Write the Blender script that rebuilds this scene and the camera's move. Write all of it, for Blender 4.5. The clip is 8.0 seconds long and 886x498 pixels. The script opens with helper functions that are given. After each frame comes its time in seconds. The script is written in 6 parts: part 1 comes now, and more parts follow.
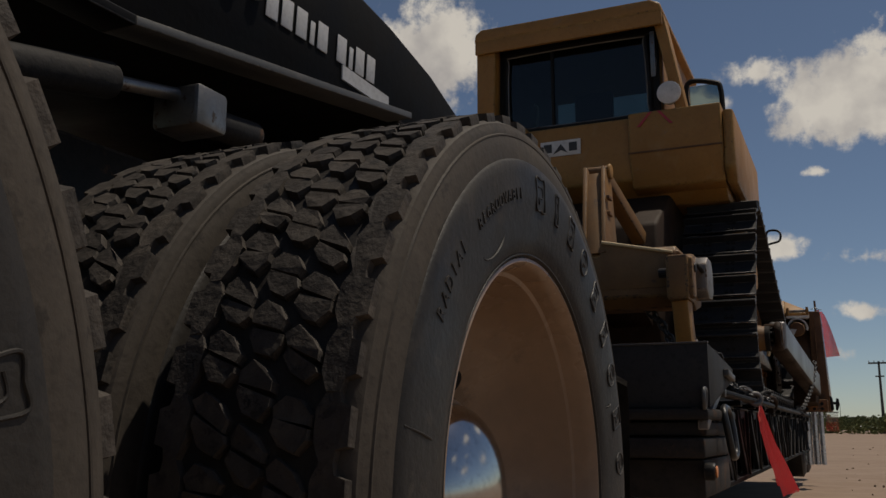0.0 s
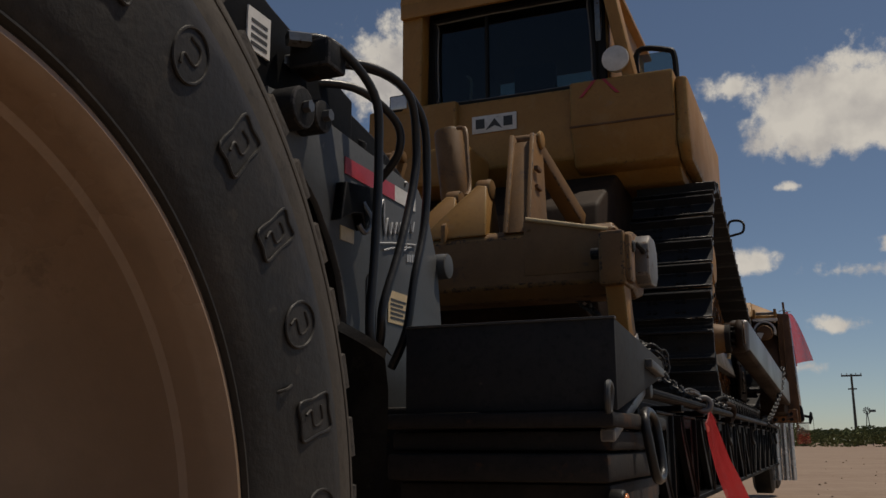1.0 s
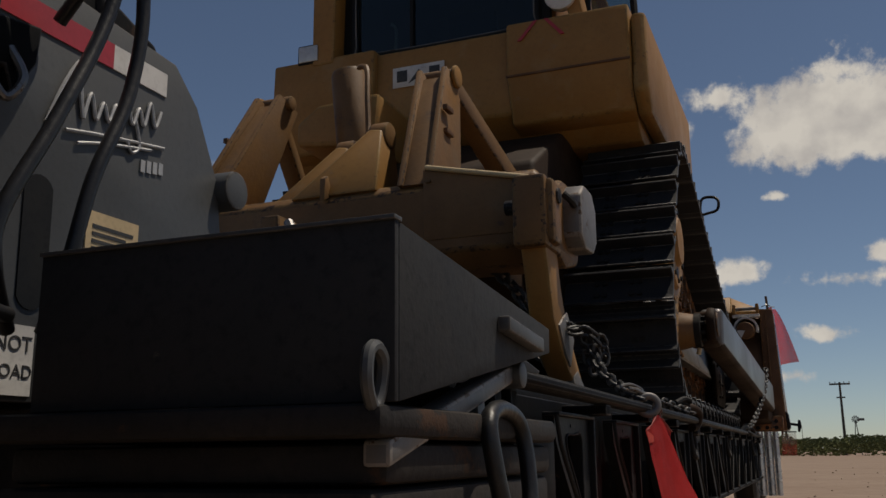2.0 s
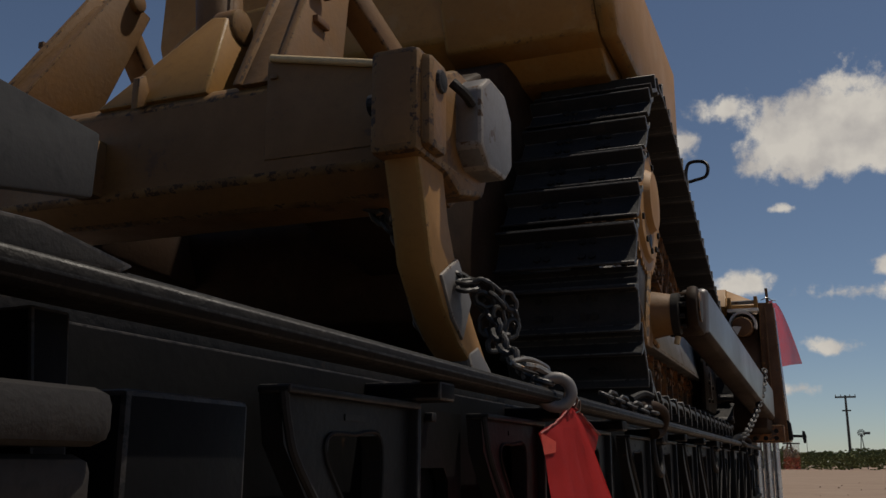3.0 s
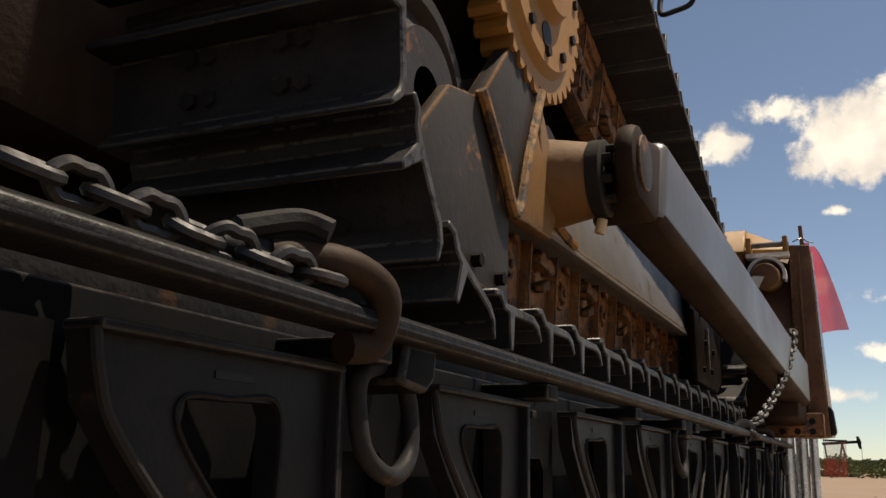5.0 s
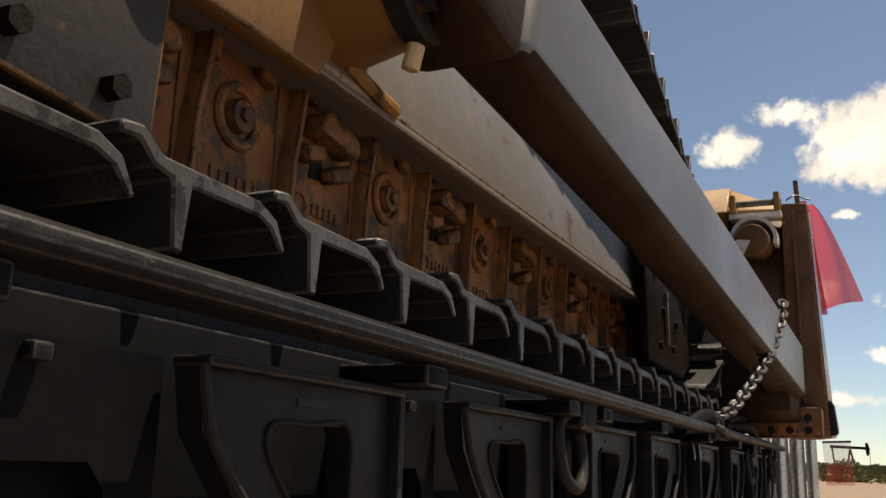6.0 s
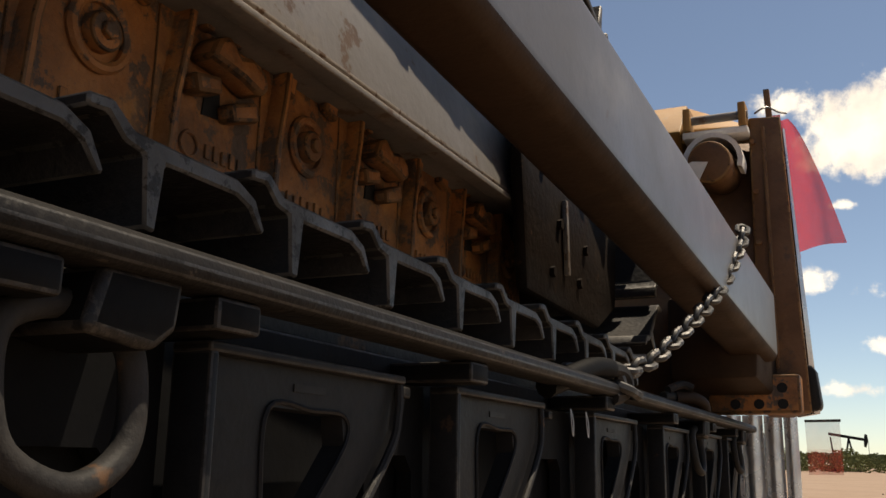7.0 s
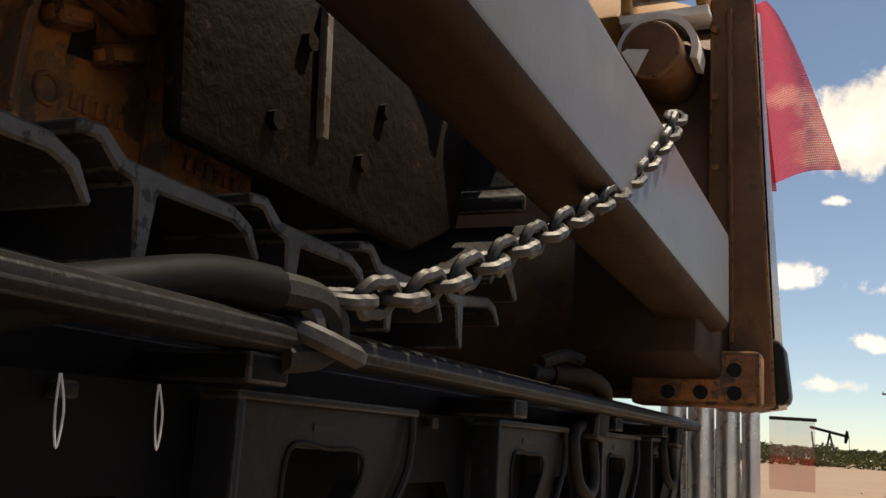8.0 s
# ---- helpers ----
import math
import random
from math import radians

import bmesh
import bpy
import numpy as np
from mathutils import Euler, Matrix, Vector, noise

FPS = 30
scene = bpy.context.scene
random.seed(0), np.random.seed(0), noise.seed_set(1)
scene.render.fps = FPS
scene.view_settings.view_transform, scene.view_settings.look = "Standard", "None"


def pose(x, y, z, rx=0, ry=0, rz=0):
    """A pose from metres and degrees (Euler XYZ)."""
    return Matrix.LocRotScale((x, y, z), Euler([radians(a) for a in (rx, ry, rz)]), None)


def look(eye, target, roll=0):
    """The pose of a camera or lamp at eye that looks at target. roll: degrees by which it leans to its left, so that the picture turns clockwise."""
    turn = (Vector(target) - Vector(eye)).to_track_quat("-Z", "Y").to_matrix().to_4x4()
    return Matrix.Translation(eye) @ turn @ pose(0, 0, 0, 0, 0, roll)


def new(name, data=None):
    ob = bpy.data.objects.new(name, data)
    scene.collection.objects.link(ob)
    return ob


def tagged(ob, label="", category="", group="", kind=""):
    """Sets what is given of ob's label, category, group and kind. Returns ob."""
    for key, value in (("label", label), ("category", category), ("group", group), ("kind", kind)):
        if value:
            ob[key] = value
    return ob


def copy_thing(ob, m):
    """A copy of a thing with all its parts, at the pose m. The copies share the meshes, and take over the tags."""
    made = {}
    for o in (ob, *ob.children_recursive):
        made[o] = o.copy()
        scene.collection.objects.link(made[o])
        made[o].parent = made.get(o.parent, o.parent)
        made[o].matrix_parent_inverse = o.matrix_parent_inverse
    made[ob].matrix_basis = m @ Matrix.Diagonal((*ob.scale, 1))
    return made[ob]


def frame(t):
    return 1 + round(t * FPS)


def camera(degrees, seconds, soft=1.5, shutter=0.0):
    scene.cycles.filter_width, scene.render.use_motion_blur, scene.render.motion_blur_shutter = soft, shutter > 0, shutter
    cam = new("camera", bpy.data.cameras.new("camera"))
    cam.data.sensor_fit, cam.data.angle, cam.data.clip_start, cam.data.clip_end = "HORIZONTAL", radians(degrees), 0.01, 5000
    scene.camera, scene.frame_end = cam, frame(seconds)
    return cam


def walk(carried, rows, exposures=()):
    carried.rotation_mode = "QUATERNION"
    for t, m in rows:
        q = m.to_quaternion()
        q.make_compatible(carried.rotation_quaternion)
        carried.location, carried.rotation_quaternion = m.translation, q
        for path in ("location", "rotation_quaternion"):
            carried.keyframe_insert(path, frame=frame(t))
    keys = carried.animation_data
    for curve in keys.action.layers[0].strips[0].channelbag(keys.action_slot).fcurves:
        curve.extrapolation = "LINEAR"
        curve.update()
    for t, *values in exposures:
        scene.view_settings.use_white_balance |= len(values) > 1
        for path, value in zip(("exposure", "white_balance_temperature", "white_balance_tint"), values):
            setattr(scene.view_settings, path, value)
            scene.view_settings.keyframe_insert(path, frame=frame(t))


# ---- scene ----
cam = camera(51.2, 8.0)
METRES, EYE, TILT, LEAN, TURN = 9.4, 0.6, 11.0, 0.0, 23.7
ROWS = [
    (0.0, 0.0, 0.0, 0.0, 0.0, 0.0, -0.0),
    (0.5, 0.0226, 0.0476, -0.0093, -0.71, 0.41, 0.28),
    (1.0, 0.047, 0.1019, -0.0203, -1.44, 0.85, -0.07),
    (1.5, 0.0731, 0.161, -0.0311, -2.09, 1.21, 0.33),
    (3.0, 0.1509, 0.3392, -0.0638, -1.8, 2.05, -0.48),
    (3.5, 0.1765, 0.3971, -0.0766, -0.81, 2.02, -0.31),
    (4.0, 0.2024, 0.4538, -0.0887, 0.01, 1.9, -0.41),
    (5.5, 0.2749, 0.6193, -0.1196, 1.49, 2.18, -1.15),
    (6.0, 0.2995, 0.6759, -0.1295, 1.61, 2.17, -1.32),
    (6.5, 0.3246, 0.7316, -0.1424, 1.65, 2.19, -0.43),
    (7.0, 0.3497, 0.788, -0.1524, 1.48, 1.85, -0.68),
    (7.5, 0.3735, 0.844, -0.1617, 1.3, 1.29, -0.59),
    (8.0, 0.397, 0.9013, -0.1673, 0.97, 0.55, -3.2),
]
walk(cam, [(t, pose(0, 0, EYE, TILT, LEAN, TURN) @ pose(METRES * x, METRES * y, METRES * z, 90 + pitch, roll, yaw)) for t, x, y, z, yaw, pitch, roll in ROWS],
     exposures=[(0.0, -0.72, 7250, 10), (1.5, -0.66, 7250, 10), (3.0, -0.66, 7100, 10), (4.0, -0.38, 7300, 10), (5.5, 0.48, 8250, 10), (8.0, 0.54, 8250, 10)])


# ---- world and sun ----
SUN_TO = Vector((0.30, 0.24, 0.92)).normalized()
world = bpy.data.worlds.new("sky")
scene.world = world
world.use_nodes = True
wn, wl = world.node_tree.nodes, world.node_tree.links
sky = wn.new("ShaderNodeTexSky")
sky.sky_type, sky.sun_disc = "NISHITA", False
sky.sun_elevation = math.asin(SUN_TO.z)
sky.sun_rotation = math.atan2(SUN_TO.x, SUN_TO.y)
sky.altitude, sky.air_density, sky.dust_density, sky.ozone_density = 1200, 0.80, 0.55, 2.2
wl.new(sky.outputs[0], wn["Background"].inputs[0])
wn["Background"].inputs[1].default_value = 0.098
sun = new("sun", bpy.data.lights.new("sun", "SUN"))
sun.data.energy, sun.data.angle, sun.data.color = 4.8, radians(0.5), (1.0, 0.95, 0.88)
sun.matrix_world = look((SUN_TO * 40)[:], (0, 0, 0))


# ---- materials ----
def mat(name, a, b, rough=(0.5, 0.8), metal=0.0, scale=5.0, fine=55.0, bump=0.15, wear=None, wear_at=0.56, wear_scale=9.0,
        dust=None, dust_at=0.55, spec=0.5):
    """Two tones of one surface in large patches, a fine grain with relief, and two kinds of wear with ragged edges."""
    m = bpy.data.materials.new(name)
    m.use_nodes = True
    n, l = m.node_tree.nodes, m.node_tree.links
    p = n["Principled BSDF"]
    tc, oi = n.new("ShaderNodeTexCoord"), n.new("ShaderNodeObjectInfo")
    add = n.new("ShaderNodeVectorMath")
    add.operation = "MULTIPLY_ADD"
    comb = n.new("ShaderNodeCombineXYZ")
    for k in range(3):
        l.new(oi.outputs["Random"], comb.inputs[k])
    l.new(comb.outputs[0], add.inputs[0])
    add.inputs[1].default_value = (7, 11, 5)
    l.new(tc.outputs["Object"], add.inputs[2])

    def noise_tex(sc, detail, rough_=0.6):
        t = n.new("ShaderNodeTexNoise")
        t.inputs["Scale"].default_value, t.inputs["Detail"].default_value, t.inputs["Roughness"].default_value = sc, detail, rough_
        l.new(add.outputs[0], t.inputs["Vector"])
        return t

    def ramp(src, lo, hi):
        r = n.new("ShaderNodeMapRange")
        r.inputs["From Min"].default_value, r.inputs["From Max"].default_value = lo, hi
        l.new(src, r.inputs["Value"])
        return r.outputs[0]

    def mix(f, c1, c2):
        x = n.new("ShaderNodeMix")
        x.data_type = "RGBA"
        l.new(f, x.inputs["Factor"])
        for s_, c in ((x.inputs["A"], c1), (x.inputs["B"], c2)):
            if isinstance(c, tuple):
                s_.default_value = (*c, 1)
            else:
                l.new(c, s_)
        return x.outputs["Result"]

    big, grain = noise_tex(scale, 5), noise_tex(fine, 4)
    col = mix(ramp(big.outputs["Fac"], 0.35, 0.65), a, b)
    dark = tuple(0.72 * v for v in a)
    col = mix(ramp(grain.outputs["Fac"], 0.5, 0.8), col, dark)
    height = grain.outputs["Fac"]
    rg = ramp(big.outputs["Fac"], 0.3, 0.7)
    r = n.new("ShaderNodeMapRange")
    r.inputs["To Min"].default_value, r.inputs["To Max"].default_value = rough
    l.new(rg, r.inputs["Value"])
    rough_out = r.outputs[0]
    if wear:
        w = noise_tex(wear_scale, 8, 0.7)
        f = ramp(w.outputs["Fac"], wear_at, wear_at + 0.04)
        col = mix(f, col, wear)
    if dust:
        w = noise_tex(wear_scale * 0.45 + 1.3, 7, 0.65)
        f = ramp(w.outputs["Fac"], dust_at - 0.1, dust_at + 0.25)
        col = mix(f, col, dust)
    l.new(col, p.inputs["Base Color"])
    l.new(rough_out, p.inputs["Roughness"])
    p.inputs["Metallic"].default_value = metal
    p.inputs["Specular IOR Level"].default_value = spec
    if bump:
        bn = n.new("ShaderNodeBump")
        bn.inputs["Strength"].default_value, bn.inputs["Distance"].default_value = bump, 0.01
        l.new(height, bn.inputs["Height"])
        l.new(bn.outputs[0], p.inputs["Normal"])
    return m


YELLOW = mat("dusty yellow paint", (0.297, 0.143, 0.0286), (0.242, 0.1155, 0.0253), (0.45, 0.7), 0, 2.2, 40, 0.06, wear=(0.242, 0.132, 0.0495), wear_at=0.63, wear_scale=5,
             dust=(0.308, 0.209, 0.11), dust_at=0.68)
YELLOW_WORN = mat("worn yellow paint on steel", (0.18, 0.085, 0.020), (0.125, 0.060, 0.018), (0.45, 0.75), 0, 3, 45, 0.15, wear=(0.09, 0.045, 0.021), wear_at=0.61,
                  wear_scale=6, dust=(0.15, 0.10, 0.055), dust_at=0.66)
STEEL_GREY = mat("scuffed grey steel", (0.17, 0.158, 0.150), (0.11, 0.102, 0.097), (0.4, 0.65), 0.25, 3, 60, 0.1, wear=(0.085, 0.050, 0.030), wear_at=0.60, wear_scale=11,
                 dust=(0.25, 0.20, 0.135), dust_at=0.68)
FRAME_DARK = mat("dark worn frame steel", (0.034, 0.029, 0.027), (0.024, 0.020, 0.018), (0.45, 0.7), 0.0, 4, 60, 0.15, wear=(0.15, 0.070, 0.026), wear_at=0.605, wear_scale=9,
                 dust=(0.046, 0.036, 0.029), dust_at=0.64, spec=0.22)
RAIL = mat("scuffed rail paint", (0.006825, 0.006615, 0.006825), (0.0105, 0.00945, 0.008925), (0.4, 0.6), 0.0, 6, 45, 0.25, wear=(0.0525, 0.042, 0.03465), wear_at=0.645, wear_scale=26,
           dust=(0.0147, 0.01208, 0.009975), dust_at=0.62, spec=0.08)
BRACKET = mat("worn bracket paint", (0.009945, 0.01058, 0.01211), (0.0153, 0.01504, 0.0153), (0.4, 0.6), 0, 4, 50, 0.12, wear=(0.03825, 0.02423, 0.01657), wear_at=0.65, wear_scale=16,
              dust=(0.01466, 0.01275, 0.01084), dust_at=0.62, spec=0.08)
CHAIN_STEEL = mat("dull chain steel", (0.022, 0.0205, 0.0195), (0.012, 0.0115, 0.011), (0.45, 0.6), 0.05, 14, 80, 0.15, wear=(0.022, 0.014, 0.009), wear_at=0.55, wear_scale=30)
ALU = mat("bright fender aluminium", (0.62, 0.62, 0.63), (0.50, 0.50, 0.51), (0.2, 0.35), 0.7, 6, 80, 0.03, dust=(0.42, 0.38, 0.33), dust_at=0.66)
ARM_GREY = mat("smooth scuffed arm steel", (0.14, 0.132, 0.128), (0.105, 0.098, 0.094), (0.28, 0.44), 0.35, 1.6, 60, 0.05, wear=(0.10, 0.065, 0.045), wear_at=0.66, wear_scale=7,
               dust=(0.20, 0.18, 0.16), dust_at=0.66)
BLACK = mat("black trailer paint", (0.003468, 0.003641, 0.004248), (0.005029, 0.005029, 0.005375), (0.5, 0.75), 0, 3, 50, 0.08, wear=(0.02601, 0.01474, 0.009537), wear_at=0.67, wear_scale=9,
            dust=(0.00737, 0.006502, 0.005635), dust_at=0.62, spec=0.06)
DARK_STEEL = mat("worn dark steel", (0.01523, 0.01494, 0.01523), (0.02393, 0.02204, 0.02073), (0.5, 0.75), 0.0, 5, 60, 0.2, wear=(0.06525, 0.0348, 0.01885), wear_at=0.6, wear_scale=8,
                 dust=(0.029, 0.02465, 0.0203), dust_at=0.64, spec=0.12)
TRACK = mat("track shoe steel", (0.01529, 0.01546, 0.01707), (0.02576, 0.02415, 0.02383), (0.45, 0.7), 0.0, 8, 70, 0.25, wear=(0.04508, 0.03542, 0.02737), wear_at=0.66, wear_scale=14,
            dust=(0.03864, 0.0322, 0.02737), dust_at=0.64, spec=0.2)
RUST_YELLOW = mat("peeling yellow paint over rust", (0.264, 0.126, 0.0264), (0.12, 0.054, 0.018), (0.5, 0.8), 0, 9, 60, 0.4, wear=(0.048, 0.0264, 0.0144), wear_at=0.52, wear_scale=18, dust=(0.312, 0.204, 0.084), dust_at=0.64)
RUST = mat("rusty cast steel", (0.2961, 0.1139, 0.03076), (0.1185, 0.0524, 0.02279), (0.55, 0.85), 0.1, 7, 75, 0.5, wear=(0.06379, 0.04101, 0.02961), wear_at=0.51, wear_scale=15,
           dust=(0.4329, 0.205, 0.06151), dust_at=0.62)
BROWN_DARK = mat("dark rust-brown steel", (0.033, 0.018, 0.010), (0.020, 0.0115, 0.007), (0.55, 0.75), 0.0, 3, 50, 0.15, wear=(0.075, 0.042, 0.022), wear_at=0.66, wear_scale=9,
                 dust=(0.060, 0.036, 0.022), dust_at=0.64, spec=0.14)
# oily brown, taken darker so the shade under the push arm is in it
OILY_SHADED = mat("oily steel darkened for shade", (0.0075, 0.0052, 0.0042), (0.012, 0.0075, 0.005), (0.5, 0.75), 0, 5, 50, 0.3, wear=(0.040, 0.022, 0.012), wear_at=0.64, wear_scale=14, spec=0.07)
BROWN = mat("brown rusted blade steel", (0.125, 0.053, 0.018), (0.075, 0.033, 0.013), (0.5, 0.8), 0.1, 4, 50, 0.2, wear=(0.07, 0.035, 0.018), wear_at=0.56, wear_scale=7,
            dust=(0.24, 0.13, 0.055), dust_at=0.63)
PLATE = mat("grey painted gooseneck plate", (0.06, 0.0612, 0.0612), (0.048, 0.0492, 0.0504), (0.45, 0.65), 0, 2.5, 70, 0.05, wear=(0.132, 0.12, 0.1056), wear_at=0.67, wear_scale=10,
            dust=(0.12, 0.1104, 0.0984), dust_at=0.7)
TRAY_GREY = mat("dull tray paint", (0.026, 0.027, 0.029), (0.036, 0.036, 0.037), (0.6, 0.8), 0, 3, 60, 0.08, wear=(0.07, 0.062, 0.055), wear_at=0.67, wear_scale=12, dust=(0.05, 0.046, 0.042), dust_at=0.66, spec=0.12)
BOLSTER = mat("stained bolster steel", (0.024, 0.022, 0.021), (0.034, 0.029, 0.026), (0.6, 0.8), 0, 4, 60, 0.2, wear=(0.060, 0.034, 0.022), wear_at=0.58, wear_scale=7, dust=(0.050, 0.042, 0.036), dust_at=0.62, spec=0.12)
RUBBER = mat("dusty tyre rubber", (0.01978, 0.01731, 0.01533), (0.02868, 0.02473, 0.02126), (0.42, 0.7), 0, 5, 90, 0.12, wear=(0.04154, 0.03461, 0.02868), wear_at=0.62, wear_scale=24, dust=(0.05736, 0.04648, 0.03659), dust_at=0.62, spec=0.25)
SHOULDER = mat("dust on tyre shoulder", (0.04576, 0.03784, 0.0308), (0.05984, 0.04928, 0.0396), (0.6, 0.85), 0, 6, 80, 0.12, wear=(0.03168, 0.0264, 0.022), wear_at=0.60, wear_scale=20, dust=(0.0836, 0.06864, 0.05456), dust_at=0.62, spec=0.2)
TREAD = mat("dirty tread rubber", (0.03872, 0.03291, 0.02807), (0.05808, 0.0484, 0.04066), (0.6, 0.85), 0, 14, 60, 0.35, wear=(0.02323, 0.02033, 0.01839), wear_at=0.57, wear_scale=40,
            dust=(0.1065, 0.08712, 0.06776), dust_at=0.62, spec=0.2)
RIM = mat("dusty tan wheel paint", (0.2735, 0.1798, 0.1156), (0.1953, 0.1281, 0.08438), (0.2, 0.38), 0, 3, 45, 0.05, wear=(0.1719, 0.1125, 0.07188), wear_at=0.60, wear_scale=5,
          dust=(0.4062, 0.2891, 0.1953), dust_at=0.60)
STEEL_DULL = mat("dull worn ring steel", (0.020, 0.019, 0.0185), (0.013, 0.0125, 0.012), (0.3, 0.5), 0.25, 12, 80, 0.15, wear=(0.020, 0.016, 0.014), wear_at=0.54, wear_scale=30)
CHROME = mat("polished chrome", (0.56, 0.55, 0.55), (0.46, 0.45, 0.44), (0.09, 0.2), 1.0, 3, 80, 0.0)
SHINY = mat("scuffed bright steel", (0.20, 0.195, 0.19), (0.13, 0.126, 0.12), (0.3, 0.5), 0.8, 12, 80, 0.15, wear=(0.09, 0.055, 0.035), wear_at=0.58, wear_scale=30)
HOSE = mat("black hydraulic hose", (0.012, 0.012, 0.013), (0.018, 0.017, 0.017), (0.3, 0.45), 0, 10, 90, 0.1, dust=(0.045, 0.04, 0.035), dust_at=0.68, spec=0.35)
WHITE = mat("weathered white paint", (0.62, 0.60, 0.57), (0.50, 0.48, 0.45), (0.5, 0.7), 0, 9, 60, 0.03, wear=(0.30, 0.27, 0.24), wear_at=0.62)
INK = mat("black lettering", (0.025, 0.025, 0.025), (0.04, 0.04, 0.04), (0.5, 0.7), 0, 9, 60, 0.0)
SILVER = mat("silver lettering", (0.42, 0.42, 0.42), (0.36, 0.36, 0.36), (0.4, 0.6), 0.2, 20, 80, 0.0)
RED = mat("red reflective tape", (0.42, 0.035, 0.045), (0.34, 0.03, 0.04), (0.3, 0.5), 0, 14, 80, 0.0, dust=(0.35, 0.12, 0.10), dust_at=0.66)
LABEL = mat("faded yellow sticker", (0.55, 0.40, 0.22), (0.48, 0.36, 0.20), (0.4, 0.6), 0, 14, 80, 0.0)
# also fills uncut holes, where black stands for the shade inside
CAB_BLACK = mat("black rubber, trim and hole fill", (0.0096, 0.0096, 0.0104), (0.0144, 0.0144, 0.0144), (0.45, 0.65), 0, 8, 80, 0.03, spec=0.15)
LAMP_ORANGE = mat("amber lens", (0.65, 0.20, 0.05), (0.55, 0.16, 0.04), (0.15, 0.25), 0, 20, 80, 0.0)
LENS = mat("clear lamp lens", (0.55, 0.56, 0.58), (0.48, 0.49, 0.50), (0.1, 0.2), 0.2, 20, 80, 0.0)
WOOD = mat("grey pole timber", (0.10, 0.085, 0.07), (0.08, 0.066, 0.055), (0.8, 0.95), 0, 2, 20, 0.1)
DIRT = mat("pale packed caliche dirt", (0.2542, 0.182, 0.1328), (0.2214, 0.1558, 0.1132), (0.85, 1.0), 0, 0.35, 9, 0.6, wear=(0.205, 0.1435, 0.1), wear_at=0.58, wear_scale=1.6,
           dust=(0.2788, 0.2091, 0.1599), dust_at=0.55, spec=0.2)
SCRUB = mat("scrub leaves", (0.13, 0.145, 0.055), (0.09, 0.105, 0.042), (0.7, 0.9), 0, 0.3, 3, 0.0, dust=(0.18, 0.16, 0.08), dust_at=0.6, spec=0.2)


def edge(name, a, b, wear, at=0.52, metal=0.2, rough=(0.35, 0.6)):
    return mat(name, a, b, rough, metal, 9, 70, 0.2, wear=wear, wear_at=at, wear_scale=34, spec=0.2)


# bare metal and rubbed paint along the edges of parts;
# for shoes, rail and brackets the pale tone also paints their lit edges
WORN_EDGE = {
    TRACK: edge("rubbed and lit shoe edge", (0.080, 0.075, 0.070), (0.045, 0.042, 0.039), (0.020, 0.018, 0.016), 0.53),
    RAIL: edge("rubbed and lit rail edge", (0.029, 0.028, 0.028), (0.016, 0.0155, 0.0155), (0.009, 0.0085, 0.0085), 0.49, 0.0),
    BRACKET: edge("rubbed and lit bracket edge", (0.030, 0.028, 0.027), (0.018, 0.017, 0.016), (0.010, 0.009, 0.009), 0.52, 0.0),
    BLACK: edge("rubbed black edge", (0.035, 0.031, 0.028), (0.018, 0.016, 0.015), (0.009, 0.008, 0.008), 0.50, 0.0),
    DARK_STEEL: edge("rubbed dark edge", (0.050, 0.044, 0.040), (0.026, 0.023, 0.021), (0.014, 0.012, 0.011), 0.50, 0.0),
    FRAME_DARK: edge("rusted frame edge", (0.17, 0.085, 0.028), (0.10, 0.05, 0.02), (0.035, 0.025, 0.02), 0.56, 0.0),
    YELLOW_WORN: edge("chipped yellow edge", (0.20, 0.115, 0.045), (0.11, 0.06, 0.028), (0.05, 0.03, 0.02), 0.53, 0.0),
    YELLOW: edge("rubbed yellow edge", (0.30, 0.175, 0.06), (0.23, 0.12, 0.035), (0.13, 0.075, 0.035), 0.58, 0.0),
    STEEL_GREY: edge("bright grey edge", (0.28, 0.25, 0.22), (0.20, 0.18, 0.16), (0.10, 0.06, 0.035), 0.55, 0.2),
    PLATE: edge("rubbed plate edge", (0.12, 0.11, 0.10), (0.07, 0.066, 0.062), (0.045, 0.043, 0.041), 0.53, 0.1),
    RUST: edge("rubbed rust edge", (0.15, 0.075, 0.030), (0.08, 0.038, 0.016), (0.03, 0.018, 0.012), 0.52, 0.1),
    # second slot of the push arm: brown underside with its shade painted in
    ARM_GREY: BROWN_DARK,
    BROWN: edge("rubbed brown edge", (0.20, 0.11, 0.045), (0.12, 0.06, 0.026), (0.06, 0.03, 0.016), 0.54, 0.0),
}


